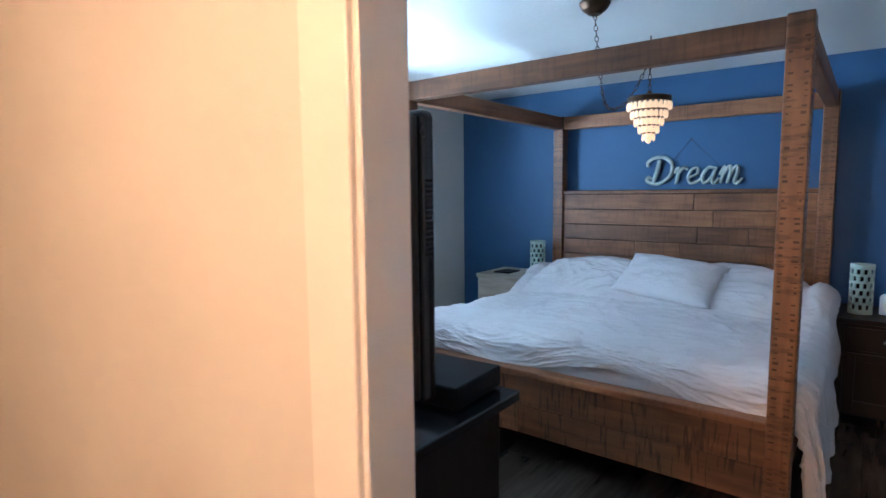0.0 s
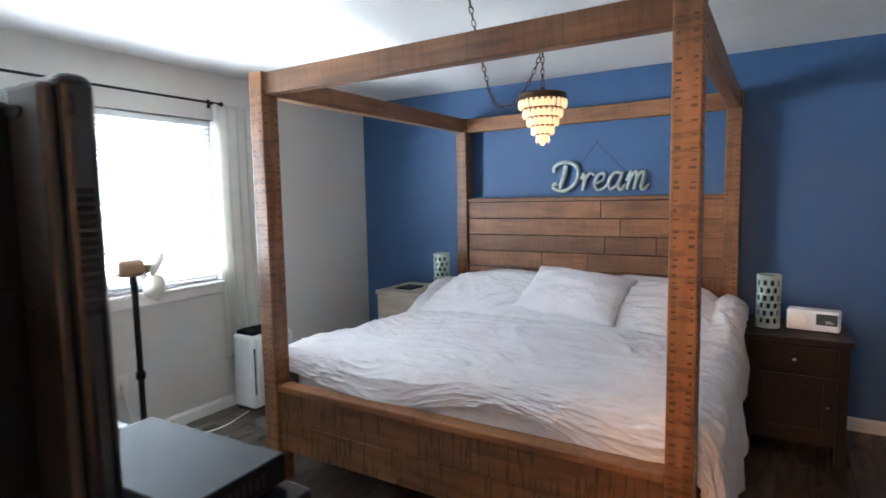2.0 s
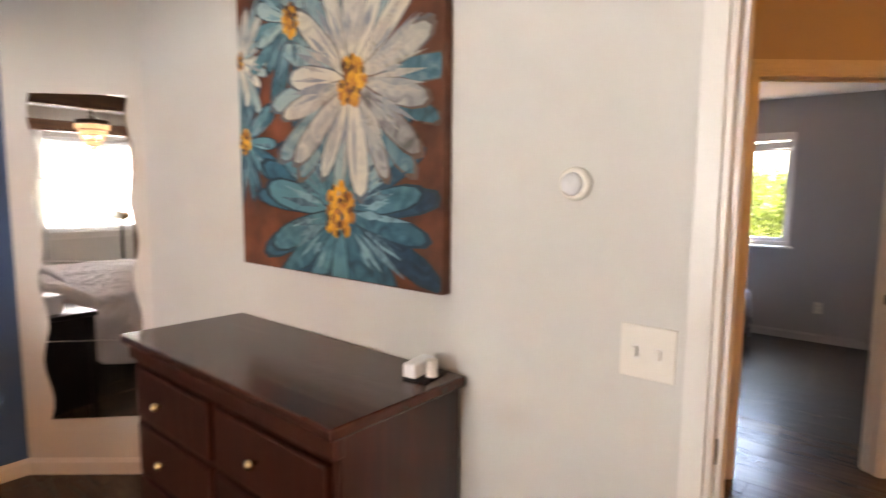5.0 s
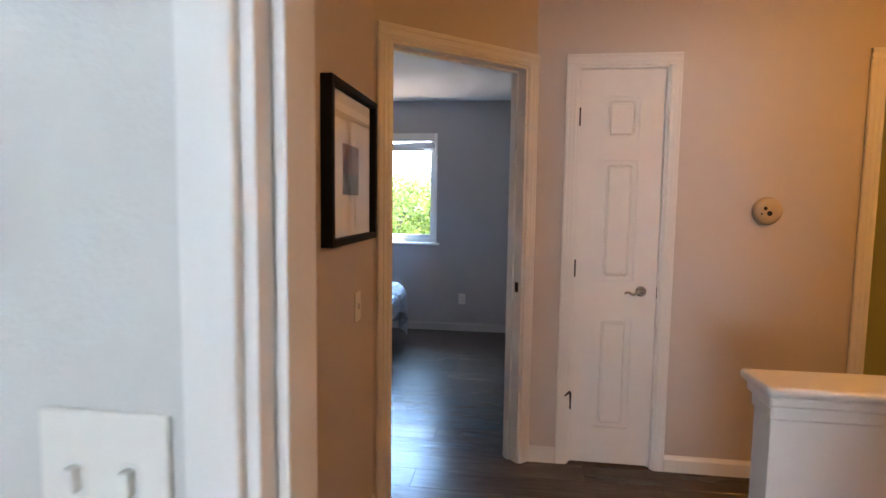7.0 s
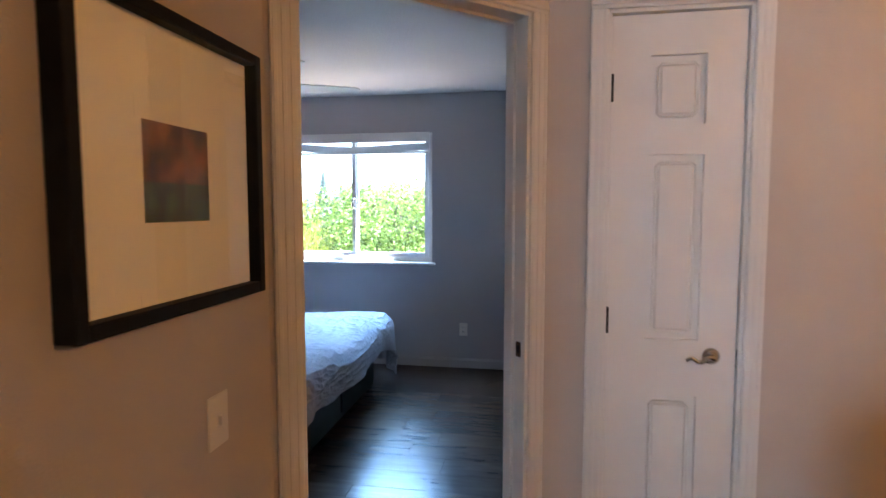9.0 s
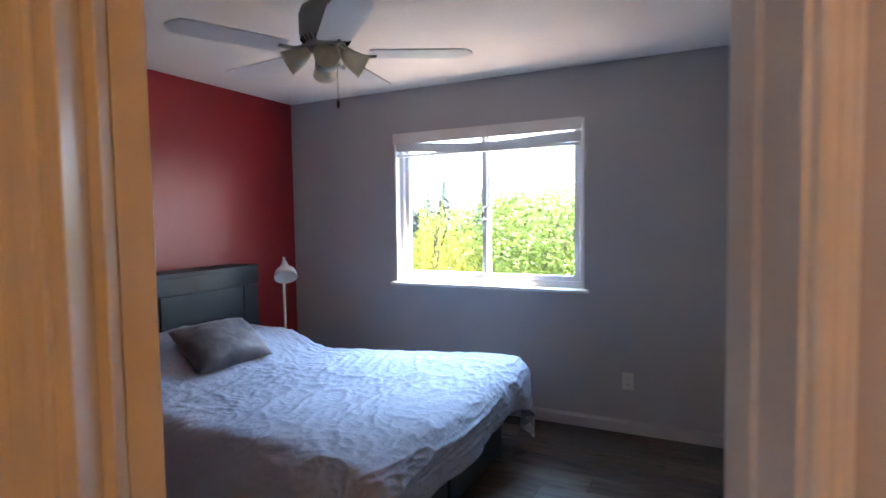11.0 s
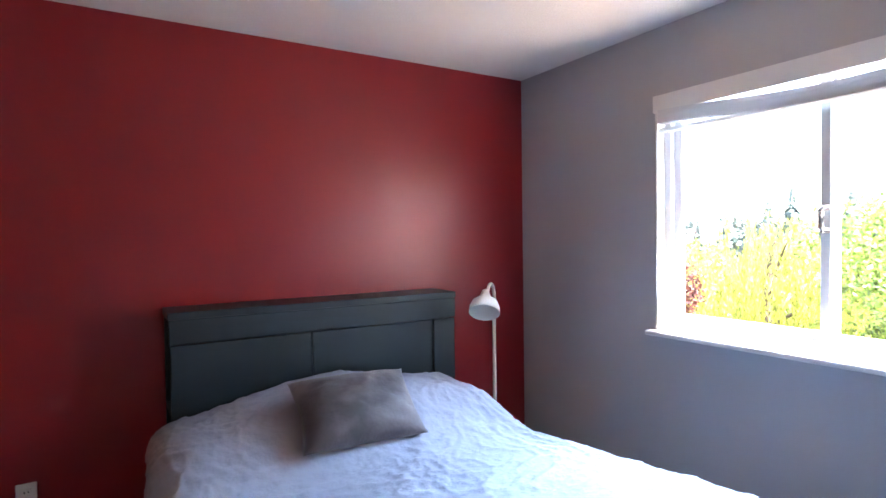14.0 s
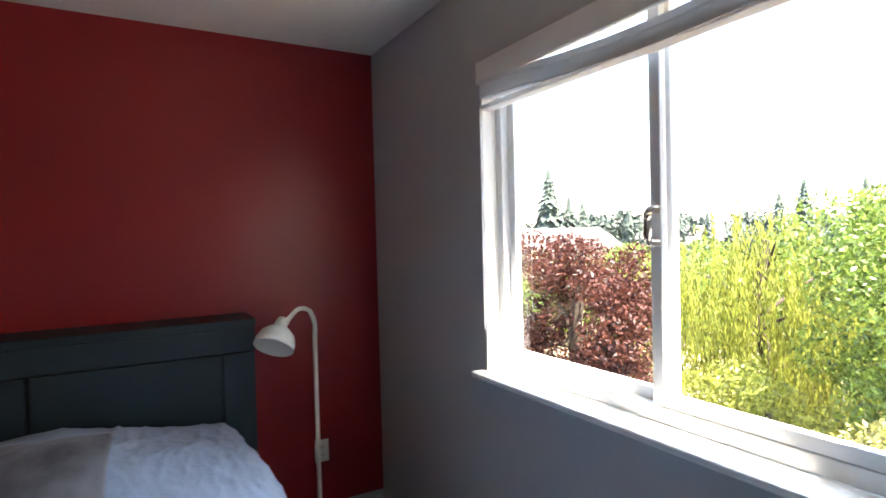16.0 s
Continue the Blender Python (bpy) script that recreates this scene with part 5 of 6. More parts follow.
part("cord", tube(spline([(-2.726, 2.59, 0.37), (-2.68, 2.60, 0.2), (-2.66, 2.66, 0.008), (-2.55, 2.82, 0.006), (-2.45, 3.05, 0.006), (-2.52, 3.34, 0.006)], 8), 0.004), M_PLATE, cord)
part("plug", box(bmesh.new(), (-2.731, 2.568, 0.36), (-2.70, 2.612, 0.40), 0.004), M_PLATE, cord)

# ---- hall ----
door = structure("door_1", bmesh.new(), M_TRIM, "narrow white panelled closet door with a nickel lever", "door")
door.matrix_world = Matrix.Translation((4.557, 0.966, 0)) @ Matrix.Rotation(radians(90), 4, "Z") @ Matrix.Diagonal((1, -1, 1, 1))
dw_, panels = 0.411, ((0.205, 0.794), (0.985, 1.597), (1.694, 1.915))
bm = bmesh.new()
px0, px1 = 0.117, 0.29
box(bm, (0, 0, 0.012), (px0, 0.035, 2.045), 0.0)
box(bm, (px1, 0, 0.012), (dw_, 0.035, 2.045), 0.0)
zz = [0.012] + [z for p in panels for z in p] + [2.045]
for a, b in zip(zz[0::2], zz[1::2]):
    box(bm, (px0, 0, a), (px1, 0.035, b), 0.0)
part("frame", bm, M_TRIM, door)
for a, b in panels:
    bm = bmesh.new()
    box(bm, (px0, 0.017, a), (px1, 0.03, b))
    box(bm, (px0 + 0.022, 0.002, a + 0.022), (px1 - 0.022, 0.0185, b - 0.022), 0.0155, segments=1)
    part("panel", bm, M_TRIM, door)
lv = part("lever_handle", lathe([(0.027, 0), (0.027, 0.006), (0.02, 0.012), (0.008, 0.014), (0.008, 0.045), (0, 0.045)], 20), M_CHROME, door, "polished nickel lever handle")
lv.matrix_local = pose(0.076, 0, 0.935, 90, 0, 0)
part("lever", tube(spline([(0, 0, 0.04), (0.02, 0.004, 0.046), (0.045, -0.012, 0.046), (0.07, 0.0, 0.045), (0.088, -0.008, 0.044)], 6), [0.008] * 12 + [0.006] * 13, 8), M_CHROME, lv)
for z in (0.34, 1.045, 1.815):
    part("hinge", boxes(((dw_ - 0.006, -0.008, z - 0.045), (dw_ + 0.012, 0.004, z + 0.045)), bevel=0.002), M_BLACKM, f_c).matrix_world = door.matrix_world
part("door_stop_pin", tube(spline([(dw_ + 0.004, -0.008, 0.30), (dw_ + 0.004, -0.012, 0.385), (dw_ + 0.012, -0.03, 0.39), (dw_ + 0.03, -0.035, 0.375)], 5), 0.005), M_BLACKM, f_c).matrix_world = door.matrix_world
part("latch_plate", boxes(((-0.012, 0.0, 0.90), (-0.001, 0.006, 0.96))), M_BLACKM, f_c).matrix_world = door.matrix_world

det = thing("smoke_detector", "round beige smoke detector on the hall wall", "smoke detector", (4.545, 0.473, 1.355))
M_BEIGE = material("aged_beige_plastic", (0.52, 0.40, 0.24), 0.45, dark=0.9, scale=8, fine=90, bump=0.03)
o = part("body", lathe([(0.066, 0), (0.068, 0.012), (0.066, 0.026), (0.056, 0.036), (0.03, 0.042), (0, 0.042)]), M_BEIGE, det, smooth=True)
o.matrix_local = pose(0, 0, 0, 0, -90, 0)
for (y, z), r in (((0.02, 0.012), 0.009), ((-0.0, -0.012), 0.012), ((0.035, -0.015), 0.004)):
    o = part("sensor_hole", cyl(bmesh.new(), r, r, 0.036, 0.0435, 14, (0, 0)), M_DARK, det)
    o.matrix_local = pose(0, y, z, 0, -90, 0)

hw = structure("half_wall", boxes(((3.205, -0.9, 0), (3.31, 0.985, 0.82)), bevel=0.003), M_TRIM, "low white painted stair guard wall with a moulded cap", "half wall")
part("cap", box(bmesh.new(), (3.165, -0.9, 0.877), (3.35, 1.016, 0.906), 0.012, segments=3), M_TRIM, hw)
part("moulding", boxes(((3.18, -0.9, 0.847), (3.335, 1.0, 0.877)), ((3.192, -0.9, 0.807), (3.323, 0.99, 0.847)), bevel=0.008), M_TRIM, hw)

pic = thing("framed_picture", "deep black picture frame with a white mat and small print", "picture", (3.575, 2.28, 1.497))
fw, fh = 0.54, 0.536
part("frame", boxes(((-fw / 2, -0.04, -fh / 2), (-fw / 2 + 0.025, 0, fh / 2)), ((fw / 2 - 0.025, -0.04, -fh / 2), (fw / 2, 0, fh / 2)), ((-fw / 2 + 0.025, -0.04, fh / 2 - 0.025), (fw / 2 - 0.025, 0, fh / 2)), ((-fw / 2 + 0.025, -0.04, -fh / 2), (fw / 2 - 0.025, 0, -fh / 2 + 0.025)), bevel=0.003), M_BLACK, pic)
part("mat_board", boxes(((-fw / 2 + 0.025, -0.012, -fh / 2 + 0.025), (fw / 2 - 0.025, -0.006, fh / 2 - 0.025))), M_MAT, pic)
M_PRINT = material("mottled_print", (0.26, 0.10, 0.03), 0.6, dark=0.06, scale=22, fine=30, bump=0.0)
M_PRINT2 = material("green_blue_print", (0.07, 0.12, 0.05), 0.6, dark=0.1, scale=24, fine=30, bump=0.0)
pr = part("print", boxes(((-0.092, -0.0135, -0.03), (0.092, -0.0122, 0.075))), M_PRINT, pic, "mottled red and green print")
part("print_lower", boxes(((-0.092, -0.0135, -0.10), (0.092, -0.0122, -0.03))), M_PRINT2, pic)
gl = part("glazing", boxes(((-fw / 2 + 0.025, -0.026, -fh / 2 + 0.025), (fw / 2 - 0.025, -0.024, fh / 2 - 0.025))), M_GLASS, pic)
gl.visible_shadow = False

# bathroom seen through its door
van = thing("vanity_cabinet", "espresso wooden bathroom vanity cabinet", "vanity", (3.69, 2.392, 0))
part("body", boxes(((-0.47, 0.0, 0.08), (0, 0.66, 0.67)), ((-0.47, 0.0, 0.67), (-0.45, 0.66, 0.808)), ((-0.45, 0.0, 0.67), (0, 0.02, 0.808)), ((-0.45, 0.64, 0.67), (0, 0.66, 0.808)), bevel=0.002), M_ESP, van)
part("plinth", boxes(((-0.42, 0.0, 0), (0, 0.66, 0.08))), M_ESP, van)
for y0, y1 in ((0.02, 0.325), (0.335, 0.64)):
    d_ = part("door", box(bmesh.new(), (-0.487, y0, 0.12), (-0.47, y1, 0.76), 0.003), M_ESP, van)
    part("knob", cyl(bmesh.new(), 0.012, 0.012, 0, 0.02, 12, m=Matrix.Translation((-0.487, (y0 + y1) / 2, 0.66)) @ Matrix.Rotation(radians(-90), 4, "Y")), M_CHROME, d_)
ct = thing("marble_countertop", "cream marble vanity top with a white undermount sink", "countertop", (3.69, 2.392, 0.809))
part("counter", boxes(((-0.50, 0.0, 0), (-0.39, 0.665, 0.03)), ((-0.135, 0.0, 0), (0, 0.665, 0.03)), ((-0.39, 0.0, 0), (-0.135, 0.09, 0.03)), ((-0.39, 0.475, 0), (-0.135, 0.665, 0.03)), bevel=0.003), M_COUNTER, ct)
bm = bmesh.new()
cs = [((-0.40, 0.08, 0.005), (-0.125, 0.485, 0.005)), ((-0.38, 0.105, -0.09), (-0.145, 0.46, -0.09)), ((-0.34, 0.15, -0.118), (-0.185, 0.415, -0.118))]
rings = [[bm.verts.new(p) for p in ((a[0], a[1], a[2]), (b[0], a[1], a[2]), (b[0], b[1], a[2]), (a[0], b[1], a[2]))] for a, b in cs]
for a, b in zip(rings, rings[1:]):
    for i in range(4):
        bm.faces.new((a[i], a[(i + 1) % 4], b[(i + 1) % 4], b[i]))
bm.faces.new(rings[-1])
M_PORC = material("white_porcelain", (0.80, 0.76, 0.70), 0.15, dark=0.97, scale=3, fine=50, bump=0.0)
o = part("sink", bm, M_PORC, ct, "white porcelain undermount sink")
o.modifiers.new("solid", "SOLIDIFY").thickness = 0.006
fa = thing("faucet", "polished chrome gooseneck faucet with side levers", "faucet", (3.625, 2.70, 0.839))
part("spout", tube(spline([(0, 0, 0), (0, 0, 0.10), (-0.02, 0, 0.14), (-0.06, 0, 0.145), (-0.085, 0, 0.115), (-0.09, 0, 0.095)], 6), 0.010, 12), M_CHROME, fa, smooth=True)
part("base", lathe([(0.024, 0), (0.022, 0.012), (0.012, 0.02), (0, 0.02)]), M_CHROME, fa)
for sgn in (-1, 1):
    part("handle", tube(spline([(0, sgn * 0.09, 0), (0, sgn * 0.09, 0.05), (0.0, sgn * 0.10, 0.07), (-0.01, sgn * 0.14, 0.075)], 5), 0.007, 8), M_CHROME, fa, smooth=True)
bs = thing("backsplash", "strip of dark mosaic glass tile above the vanity", "backsplash", (3.69, 2.395, 0.839))
part("backing", boxes(((-0.008, 0.0, 0), (0, 0.66, 0.125))), M_DARK, bs)
part("edge_strip", boxes(((-0.016, 0.0, 0.108), (-0.002, 0.66, 0.127)), ((-0.016, 0.644, 0), (-0.002, 0.662, 0.108)), bevel=0.002), M_BLACKM, bs)
rnd = random.Random(3)
M_TILE2 = material("brown_glass_tile", (0.12, 0.085, 0.06), 0.18, dark=0.5, scale=20, fine=60, bump=0.03)
for row in range(6):
    y = 0.003
    while y < 0.62:
        ln = rnd.uniform(0.03, 0.075)
        part("tile", boxes(((-0.012, y, 0.003 + 0.0165 * row), (-0.007, min(y + ln, 0.642), 0.0175 + 0.0165 * row))), rnd.choice((M_TILE, M_TILE2)), bs)
        y += ln + 0.002
mr = thing("bathroom_mirror", "rectangular mirror in a stepped espresso wood frame", "mirror", (3.69, 2.415, 0.983))
mw, mh = 0.63, 0.807
for k, (inset, wd, dep) in enumerate(((0.0, 0.032, 0.034), (0.032, 0.034, 0.024), (0.066, 0.018, 0.032))):
    y0, y1, z0, z1 = inset, mw - inset, inset, mh - inset
    part("frame", boxes(((-dep, y0, z0), (0, y0 + wd, z1)), ((-dep, y1 - wd, z0), (0, y1, z1)), ((-dep, y0 + wd, z1 - wd), (0, y1 - wd, z1)), ((-dep, y0 + wd, z0), (0, y1 - wd, z0 + wd)), bevel=0.003), M_ESP, mr)
part("mirror_glass", boxes(((-0.012, 0.07, 0.07), (-0.008, mw - 0.07, mh - 0.07))), M_MIRROR, mr)
vl = thing("vanity_light", "bronze wall light with two glowing bell glass shades", "wall light", (3.69, 2.888, 1.925))
part("wall_plate", box(bmesh.new(), (-0.02, -0.09, -0.03), (0, 0.09, 0.05), 0.008), M_BRONZE, vl)
for sgn in (-1, 1):
    y = sgn * 0.103
    part("arm", tube(spline([(-0.02, 0, 0.02), (-0.06, sgn * 0.04, 0.07), (-0.11, y * 0.8, 0.07), (-0.13, y, 0.04)], 6), 0.006), M_BRONZE, vl)
    part("socket_cup", lathe([(0.03, -0.01), (0.022, 0.02), (0.008, 0.045), (0, 0.045)]), M_BRONZE, vl).matrix_local = pose(-0.13, y, 0.0)
    o = part("shade", lathe([(0.028, 0.0), (0.05, -0.02), (0.058, -0.06), (0.065, -0.10), (0.085, -0.13), (0.083, -0.132), (0.062, -0.10), (0.0, -0.06)]), M_BULB, vl, "glowing frosted bell glass shade", smooth=True)
    o.matrix_local = pose(-0.13, y, 0.0)
wc = thing("wall_cabinet", "espresso wooden bathroom wall cabinet", "cabinet", (2.85, 3.06, 1.19))
part("body", boxes(((0.01, -0.13, 0.02), (0.47, 0, 0.47)), bevel=0.003), M_ESP, wc)
part("cornice", boxes(((-0.01, -0.15, 0.47), (0.49, 0, 0.492)), ((-0.01, -0.15, 0), (0.49, 0, 0.02)), bevel=0.005), M_ESP, wc)
for x0, x1 in ((0.02, 0.235), (0.245, 0.46)):
    part("door", box(bmesh.new(), (x0, -0.145, 0.04), (x1, -0.13, 0.45), 0.003), M_ESP, wc)
tb = thing("towel_ring", "dark towel hanging from a black wall ring", "towel", (2.18, 2.62, 1.25))
part("bracket", boxes(((0, -0.02, -0.02), (0.02, 0.02, 0.02)), ((0.02, -0.08, -0.008), (0.035, 0.08, 0.008)), bevel=0.003), M_BLACKM, tb)
part("towel", box(bmesh.new(), (0.012, -0.09, -0.36), (0.045, 0.09, 0.005), 0.012, segments=3), M_BLACK, tb)
sw = thing("scroll_wall_art", "black wrought iron scroll wall decoration", "wall decoration", (2.182, 2.62, 1.62))
for k in range(4):
    pts = [(0.01, 0.075 * math.cos(t * 0.9) * (1 - t / 9), -0.25 + 0.16 * k + 0.075 * math.sin(t * 0.9) * (1 - t / 9)) for t in [i * 0.35 for i in range(22)]]
    part("scroll", tube(pts, 0.005, 6), M_BLACKM, sw)
part("stem", tube([(0.008, 0.078, -0.34), (0.008, 0.078, 0.32)], 0.005, 6), M_BLACKM, sw)

# hall ceiling light, out of view, that warms the hall
hl = thing("ceiling_light", "flush frosted glass ceiling light in the hall", "ceiling light", (3.0, -0.25, H))
part("pan", lathe([(0.15, -0.02), (0.15, 0), (0, 0)]), M_BRONZE, hl)
# unseen pan added above the en-suite lamp
el = thing("ceiling_light", "unseen bronze ceiling light pan added in the en-suite", "ceiling light", (0.1, -0.7, H))
part("pan", lathe([(0.15, -0.02), (0.15, 0), (0, 0)]), M_BRONZE, el)

# ---- second bedroom ----
b2 = thing("platform_bed", "dark blue-green painted bed with a bookcase headboard", "bed", (0, 0, 0))
HX0, HX1, HY = 5.322, 6.744, 4.775
hb = part("headboard", boxes(((HX0 + 0.02, HY + 0.02, 0.0), (HX1 - 0.02, HY + 0.04, 1.07)), ((HX0, HY + 0.235, 0), (HX1, HY + 0.25, 1.10)), bevel=0.002), M_NAVY, b2, "bookcase headboard with open side shelves")
part("cap", box(bmesh.new(), (HX0 - 0.005, HY, 1.077), (HX1 + 0.005, HY + 0.25, 1.11), 0.004), M_NAVY, hb)
part("top_rail", box(bmesh.new(), (HX0, HY, 0.972), (HX1, HY + 0.022, 1.077), 0.003), M_NAVY, hb)
for x0, x1 in ((HX0, 5.93), (5.938, 6.60), (6.608, HX1)):
    part("panel", box(bmesh.new(), (x0 + 0.003, HY + 0.004, 0.30), (x1 - 0.003, HY + 0.022, 0.967), 0.003), M_NAVY, hb)
for z in (0.28, 0.66):
    part("shelf", box(bmesh.new(), (HX0 + 0.001, HY + 0.022, z), (HX0 + 0.25, HY + 0.235, z + 0.02), 0.002), M_NAVY, hb)
part("divider", box(bmesh.new(), (HX0 + 0.25, HY + 0.04, 0.02), (HX0 + 0.27, HY + 0.235, 1.077)), M_NAVY, hb)
rnd = random.Random(11)
BC = [material("book_cover", c, 0.5, dark=0.7, scale=8, fine=60, bump=0.05) for c in ((0.30, 0.05, 0.04), (0.04, 0.05, 0.12), (0.02, 0.02, 0.025), (0.34, 0.18, 0.10))]
for shelf_z, lab in ((0.68, "upper"), (0.30, "lower")):
    y = HY + 0.045
    i = 0
    while y < HY + 0.21:
        w = rnd.uniform(0.018, 0.035)
        bk = thing("book", "hardback book standing in the headboard shelf", "book", (HX0 + 0.02, y, shelf_z), group="headboard books")
        h = rnd.uniform(0.20, 0.27)
        part("cover", boxes(((0, 0, 0), (0.15, 0.002, h)), ((0, w - 0.002, 0), (0.15, w, h)), ((0, 0, 0), (0.003, w, h))), BC[(i * 3 + int(h * 100)) % 4], bk)
        part("pages", boxes(((0.003, 0.003, 0.004), (0.146, w - 0.003, h - 0.004))), M_MAT, bk)
        y += w + 0.002
        i += 1
part("base", boxes(((HX0 + 0.02, 2.88, 0.03), (HX1 + 0.02, HY, 0.32)), bevel=0.004), M_NAVY, b2)
for x0, x1 in ((HX0 + 0.05, 5.99), (6.03, HX1 - 0.01)):
    part("foot_panel", box(bmesh.new(), (x0, 2.866, 0.07), (x1, 2.882, 0.29), 0.003), M_NAVY, b2)
part("plinth", boxes(((HX0 + 0.06, 2.92, 0), (HX1 - 0.03, HY, 0.03))), M_DARK, b2)
tagged(part("mattress", box(bmesh.new(), (HX0 + 0.04, 2.90, 0.32), (HX1 - 0.07, HY - 0.005, 0.515), 0.05, segments=4), M_LINEN), "white mattress on the platform bed", "mattress")


def two_top(x, y):
    u = (x - HX0) / (HX1 - HX0)
    t = min(1, max(0, (y - 4.05) / 0.42))
    rise = 0.20 * t * t * (3 - 2 * t)
    shape = 0.42 + 0.58 * max(0, 1 - abs(u - 0.56) / 0.66) ** 0.7
    return 0.565 + rise * shape + 0.015 * math.sin(5 * x + 2 * y)


def two_drop(side, along):
    if side == 2:
        return 0.27 + 0.16 * max(0, (along - 6.35) / 0.35) - 0.05 * math.sin(along * 3)
    if side == 1:
        return 0.44 + 0.04 * math.sin(along * 5)
    return 0.52 + 0.03 * math.sin(along * 4)


def two_flare(x, y):
    """The cover spreads sideways towards the foot of the bed and draws in at its head."""
    u, f = (x - HX0) / (HX1 - HX0), max(-0.75, min(1, (3.85 - y) / 0.9))
    return max(0, min(1.2, u)) * 0.18 * f - max(0, min(1.2, 1 - u)) * 0.08 * max(0, f)


q2 = cloth_sheet("quilt", HX0 + 0.04, HX1 - 0.06, 2.87, HY - 0.06, two_top, two_drop, 0.0095, M_QUILT, None, 11.0, 270, 270, crease=0.0048, sides=(1, 1, 1, 0), r=0.13, flare=two_flare)
tagged(q2, "rumpled pale grey comforter over the platform bed", "comforter")
tp = part("throw_pillow", pillow_mesh(0.50, 0.34, 0.185, 6.0), M_VELVET, None, smooth=True)
tp.matrix_world = pose(5.96, 4.28, 0.73, 36, 0, -4)
tagged(tp, "taupe velvet lumbar pillow leaning on the comforter", "pillow")

fl = thing("floor_lamp", "cream enamel floor lamp with a bent neck and dome shade", "floor lamp", (7.008, 4.775, 0))
part("base", lathe([(0.12, 0), (0.12, 0.012), (0.10, 0.022), (0.015, 0.03), (0, 0.03)]), M_CREAM, fl, smooth=True)
part("pole", tube([(0, 0, 0.02), (0, 0, 1.01)], 0.0105, 12), M_CREAM, fl, smooth=True)
part("joint", lathe([(0.0125, 0.50), (0.0125, 0.52), (0, 0.52)]), M_CREAM, fl)
part("neck", tube(spline([(0, 0, 1.0), (0.0, -0.005, 1.06), (-0.03, -0.035, 1.125), (-0.09, -0.09, 1.147), (-0.145, -0.145, 1.122), (-0.175, -0.175, 1.092)], 6), 0.010, 10), M_CREAM, fl, smooth=True)
sh = part("shade", lathe([(0.018, 0.075), (0.026, 0.05), (0.028, 0.03), (0.045, 0.022), (0.068, 0.0), (0.079, -0.03), (0.081, -0.06), (0.078, -0.06), (0.065, -0.005), (0.0, 0.01)]), M_CREAM, fl, "cream dome lamp shade", smooth=True)
sh.matrix_local = pose(-0.215, -0.215, 1.065, -28, 28, 0)

cf = thing("ceiling_fan", "white five-blade ceiling fan with four frosted lights", "ceiling fan", (5.695, 3.275, -0.012))
M_FANB = material("aged_white_metal", (0.42, 0.41, 0.37), 0.4, dark=0.85, scale=10, fine=80, bump=0.03)
part("canopy", lathe([(0.02, 2.37), (0.045, 2.385), (0.07, 2.41), (0.078, 2.432), (0, 2.432)]), M_FANB, cf)
mot = part("motor_housing", lathe([(0.05, 2.20), (0.085, 2.205), (0.105, 2.225), (0.112, 2.25), (0.112, 2.33), (0.10, 2.36), (0.05, 2.375), (0, 2.375)]), M_FANB, cf, smooth=True)
bm = bmesh.new()
for i in range(26):
    a = 2 * math.pi * i / 26
    box(bm, (-0.004, -0.0015, -0.014), (0.006, 0.0015, 0.014), 0, Matrix.Rotation(a, 4, "Z") @ Matrix.Translation((0.097, 0, 2.218)) @ Matrix.Rotation(radians(38), 4, "Y"))
part("vent_slots", bm, M_DARK, mot)
part("switch_housing", lathe([(0.0, 2.09), (0.04, 2.095), (0.048, 2.11), (0.048, 2.16), (0.035, 2.20), (0, 2.20)]), M_FANB, cf, smooth=True)
for k in range(5):
    a = radians(11 + 72 * k)
    m = Matrix.Rotation(a, 4, "Z")
    br = part("blade_iron", tube(spline([(0.07, 0, 2.205), (0.12, 0.0, 2.175), (0.17, 0.018, 2.161), (0.22, 0.02, 2.161)], 5), 0.008, 8), M_FANB, cf)
    br.matrix_local = m
    bm = bmesh.new()
    pts = [(0.0, -0.050), (0.02, -0.058), (0.36, -0.066), (0.405, -0.058), (0.43, -0.028), (0.44, 0.0), (0.43, 0.028), (0.405, 0.058), (0.36, 0.066), (0.02, 0.058), (0.0, 0.050)]
    f = bm.faces.new([bm.verts.new((x, y, 0)) for x, y in pts])
    g = bmesh.ops.extrude_face_region(bm, geom=[f])
    bmesh.ops.translate(bm, vec=(0, 0, 0.006), verts=[v for v in g["geom"] if isinstance(v, bmesh.types.BMVert)])
    bmesh.ops.recalc_face_normals(bm, faces=bm.faces)
    bl = part("blade", bm, M_FANW, cf)
    bl.matrix_local = m @ pose(0.195, 0, 2.165, 3, 0, 0) @ Matrix.Diagonal((1.02, 1.22, 1, 1))
for k in range(4):
    a = radians(40 + 90 * k)
    m = Matrix.Rotation(a, 4, "Z") @ pose(0.05, 0, 2.188, 0, 0, 0) @ Matrix.Rotation(radians(-58), 4, "Y")
    o = part("light_arm", cyl(bmesh.new(), 0.017, 0.015, -0.03, 0.012, 14), M_FANB, cf)
    o.matrix_local = m
    o = part("light_shade", lathe([(0.022, -0.025), (0.034, -0.05), (0.043, -0.09), (0.055, -0.135), (0.052, -0.135), (0.040, -0.09), (0.0, -0.035)]), M_FROST, cf, "frosted glass light shade", smooth=True)
    o.matrix_local = m
pc = part("pull_chain", tube([(0.02, -0.045, 2.12), (0.02, -0.045, 1.965)], 0.0022, 5), M_CHROME, cf)
part("pull_knob", lathe([(0.0, 1.895), (0.006, 1.90), (0.007, 1.92), (0.003, 1.935), (0, 1.935)], 10), M_BRONZE, cf).matrix_local = pose(0.02, -0.045, 0.035)

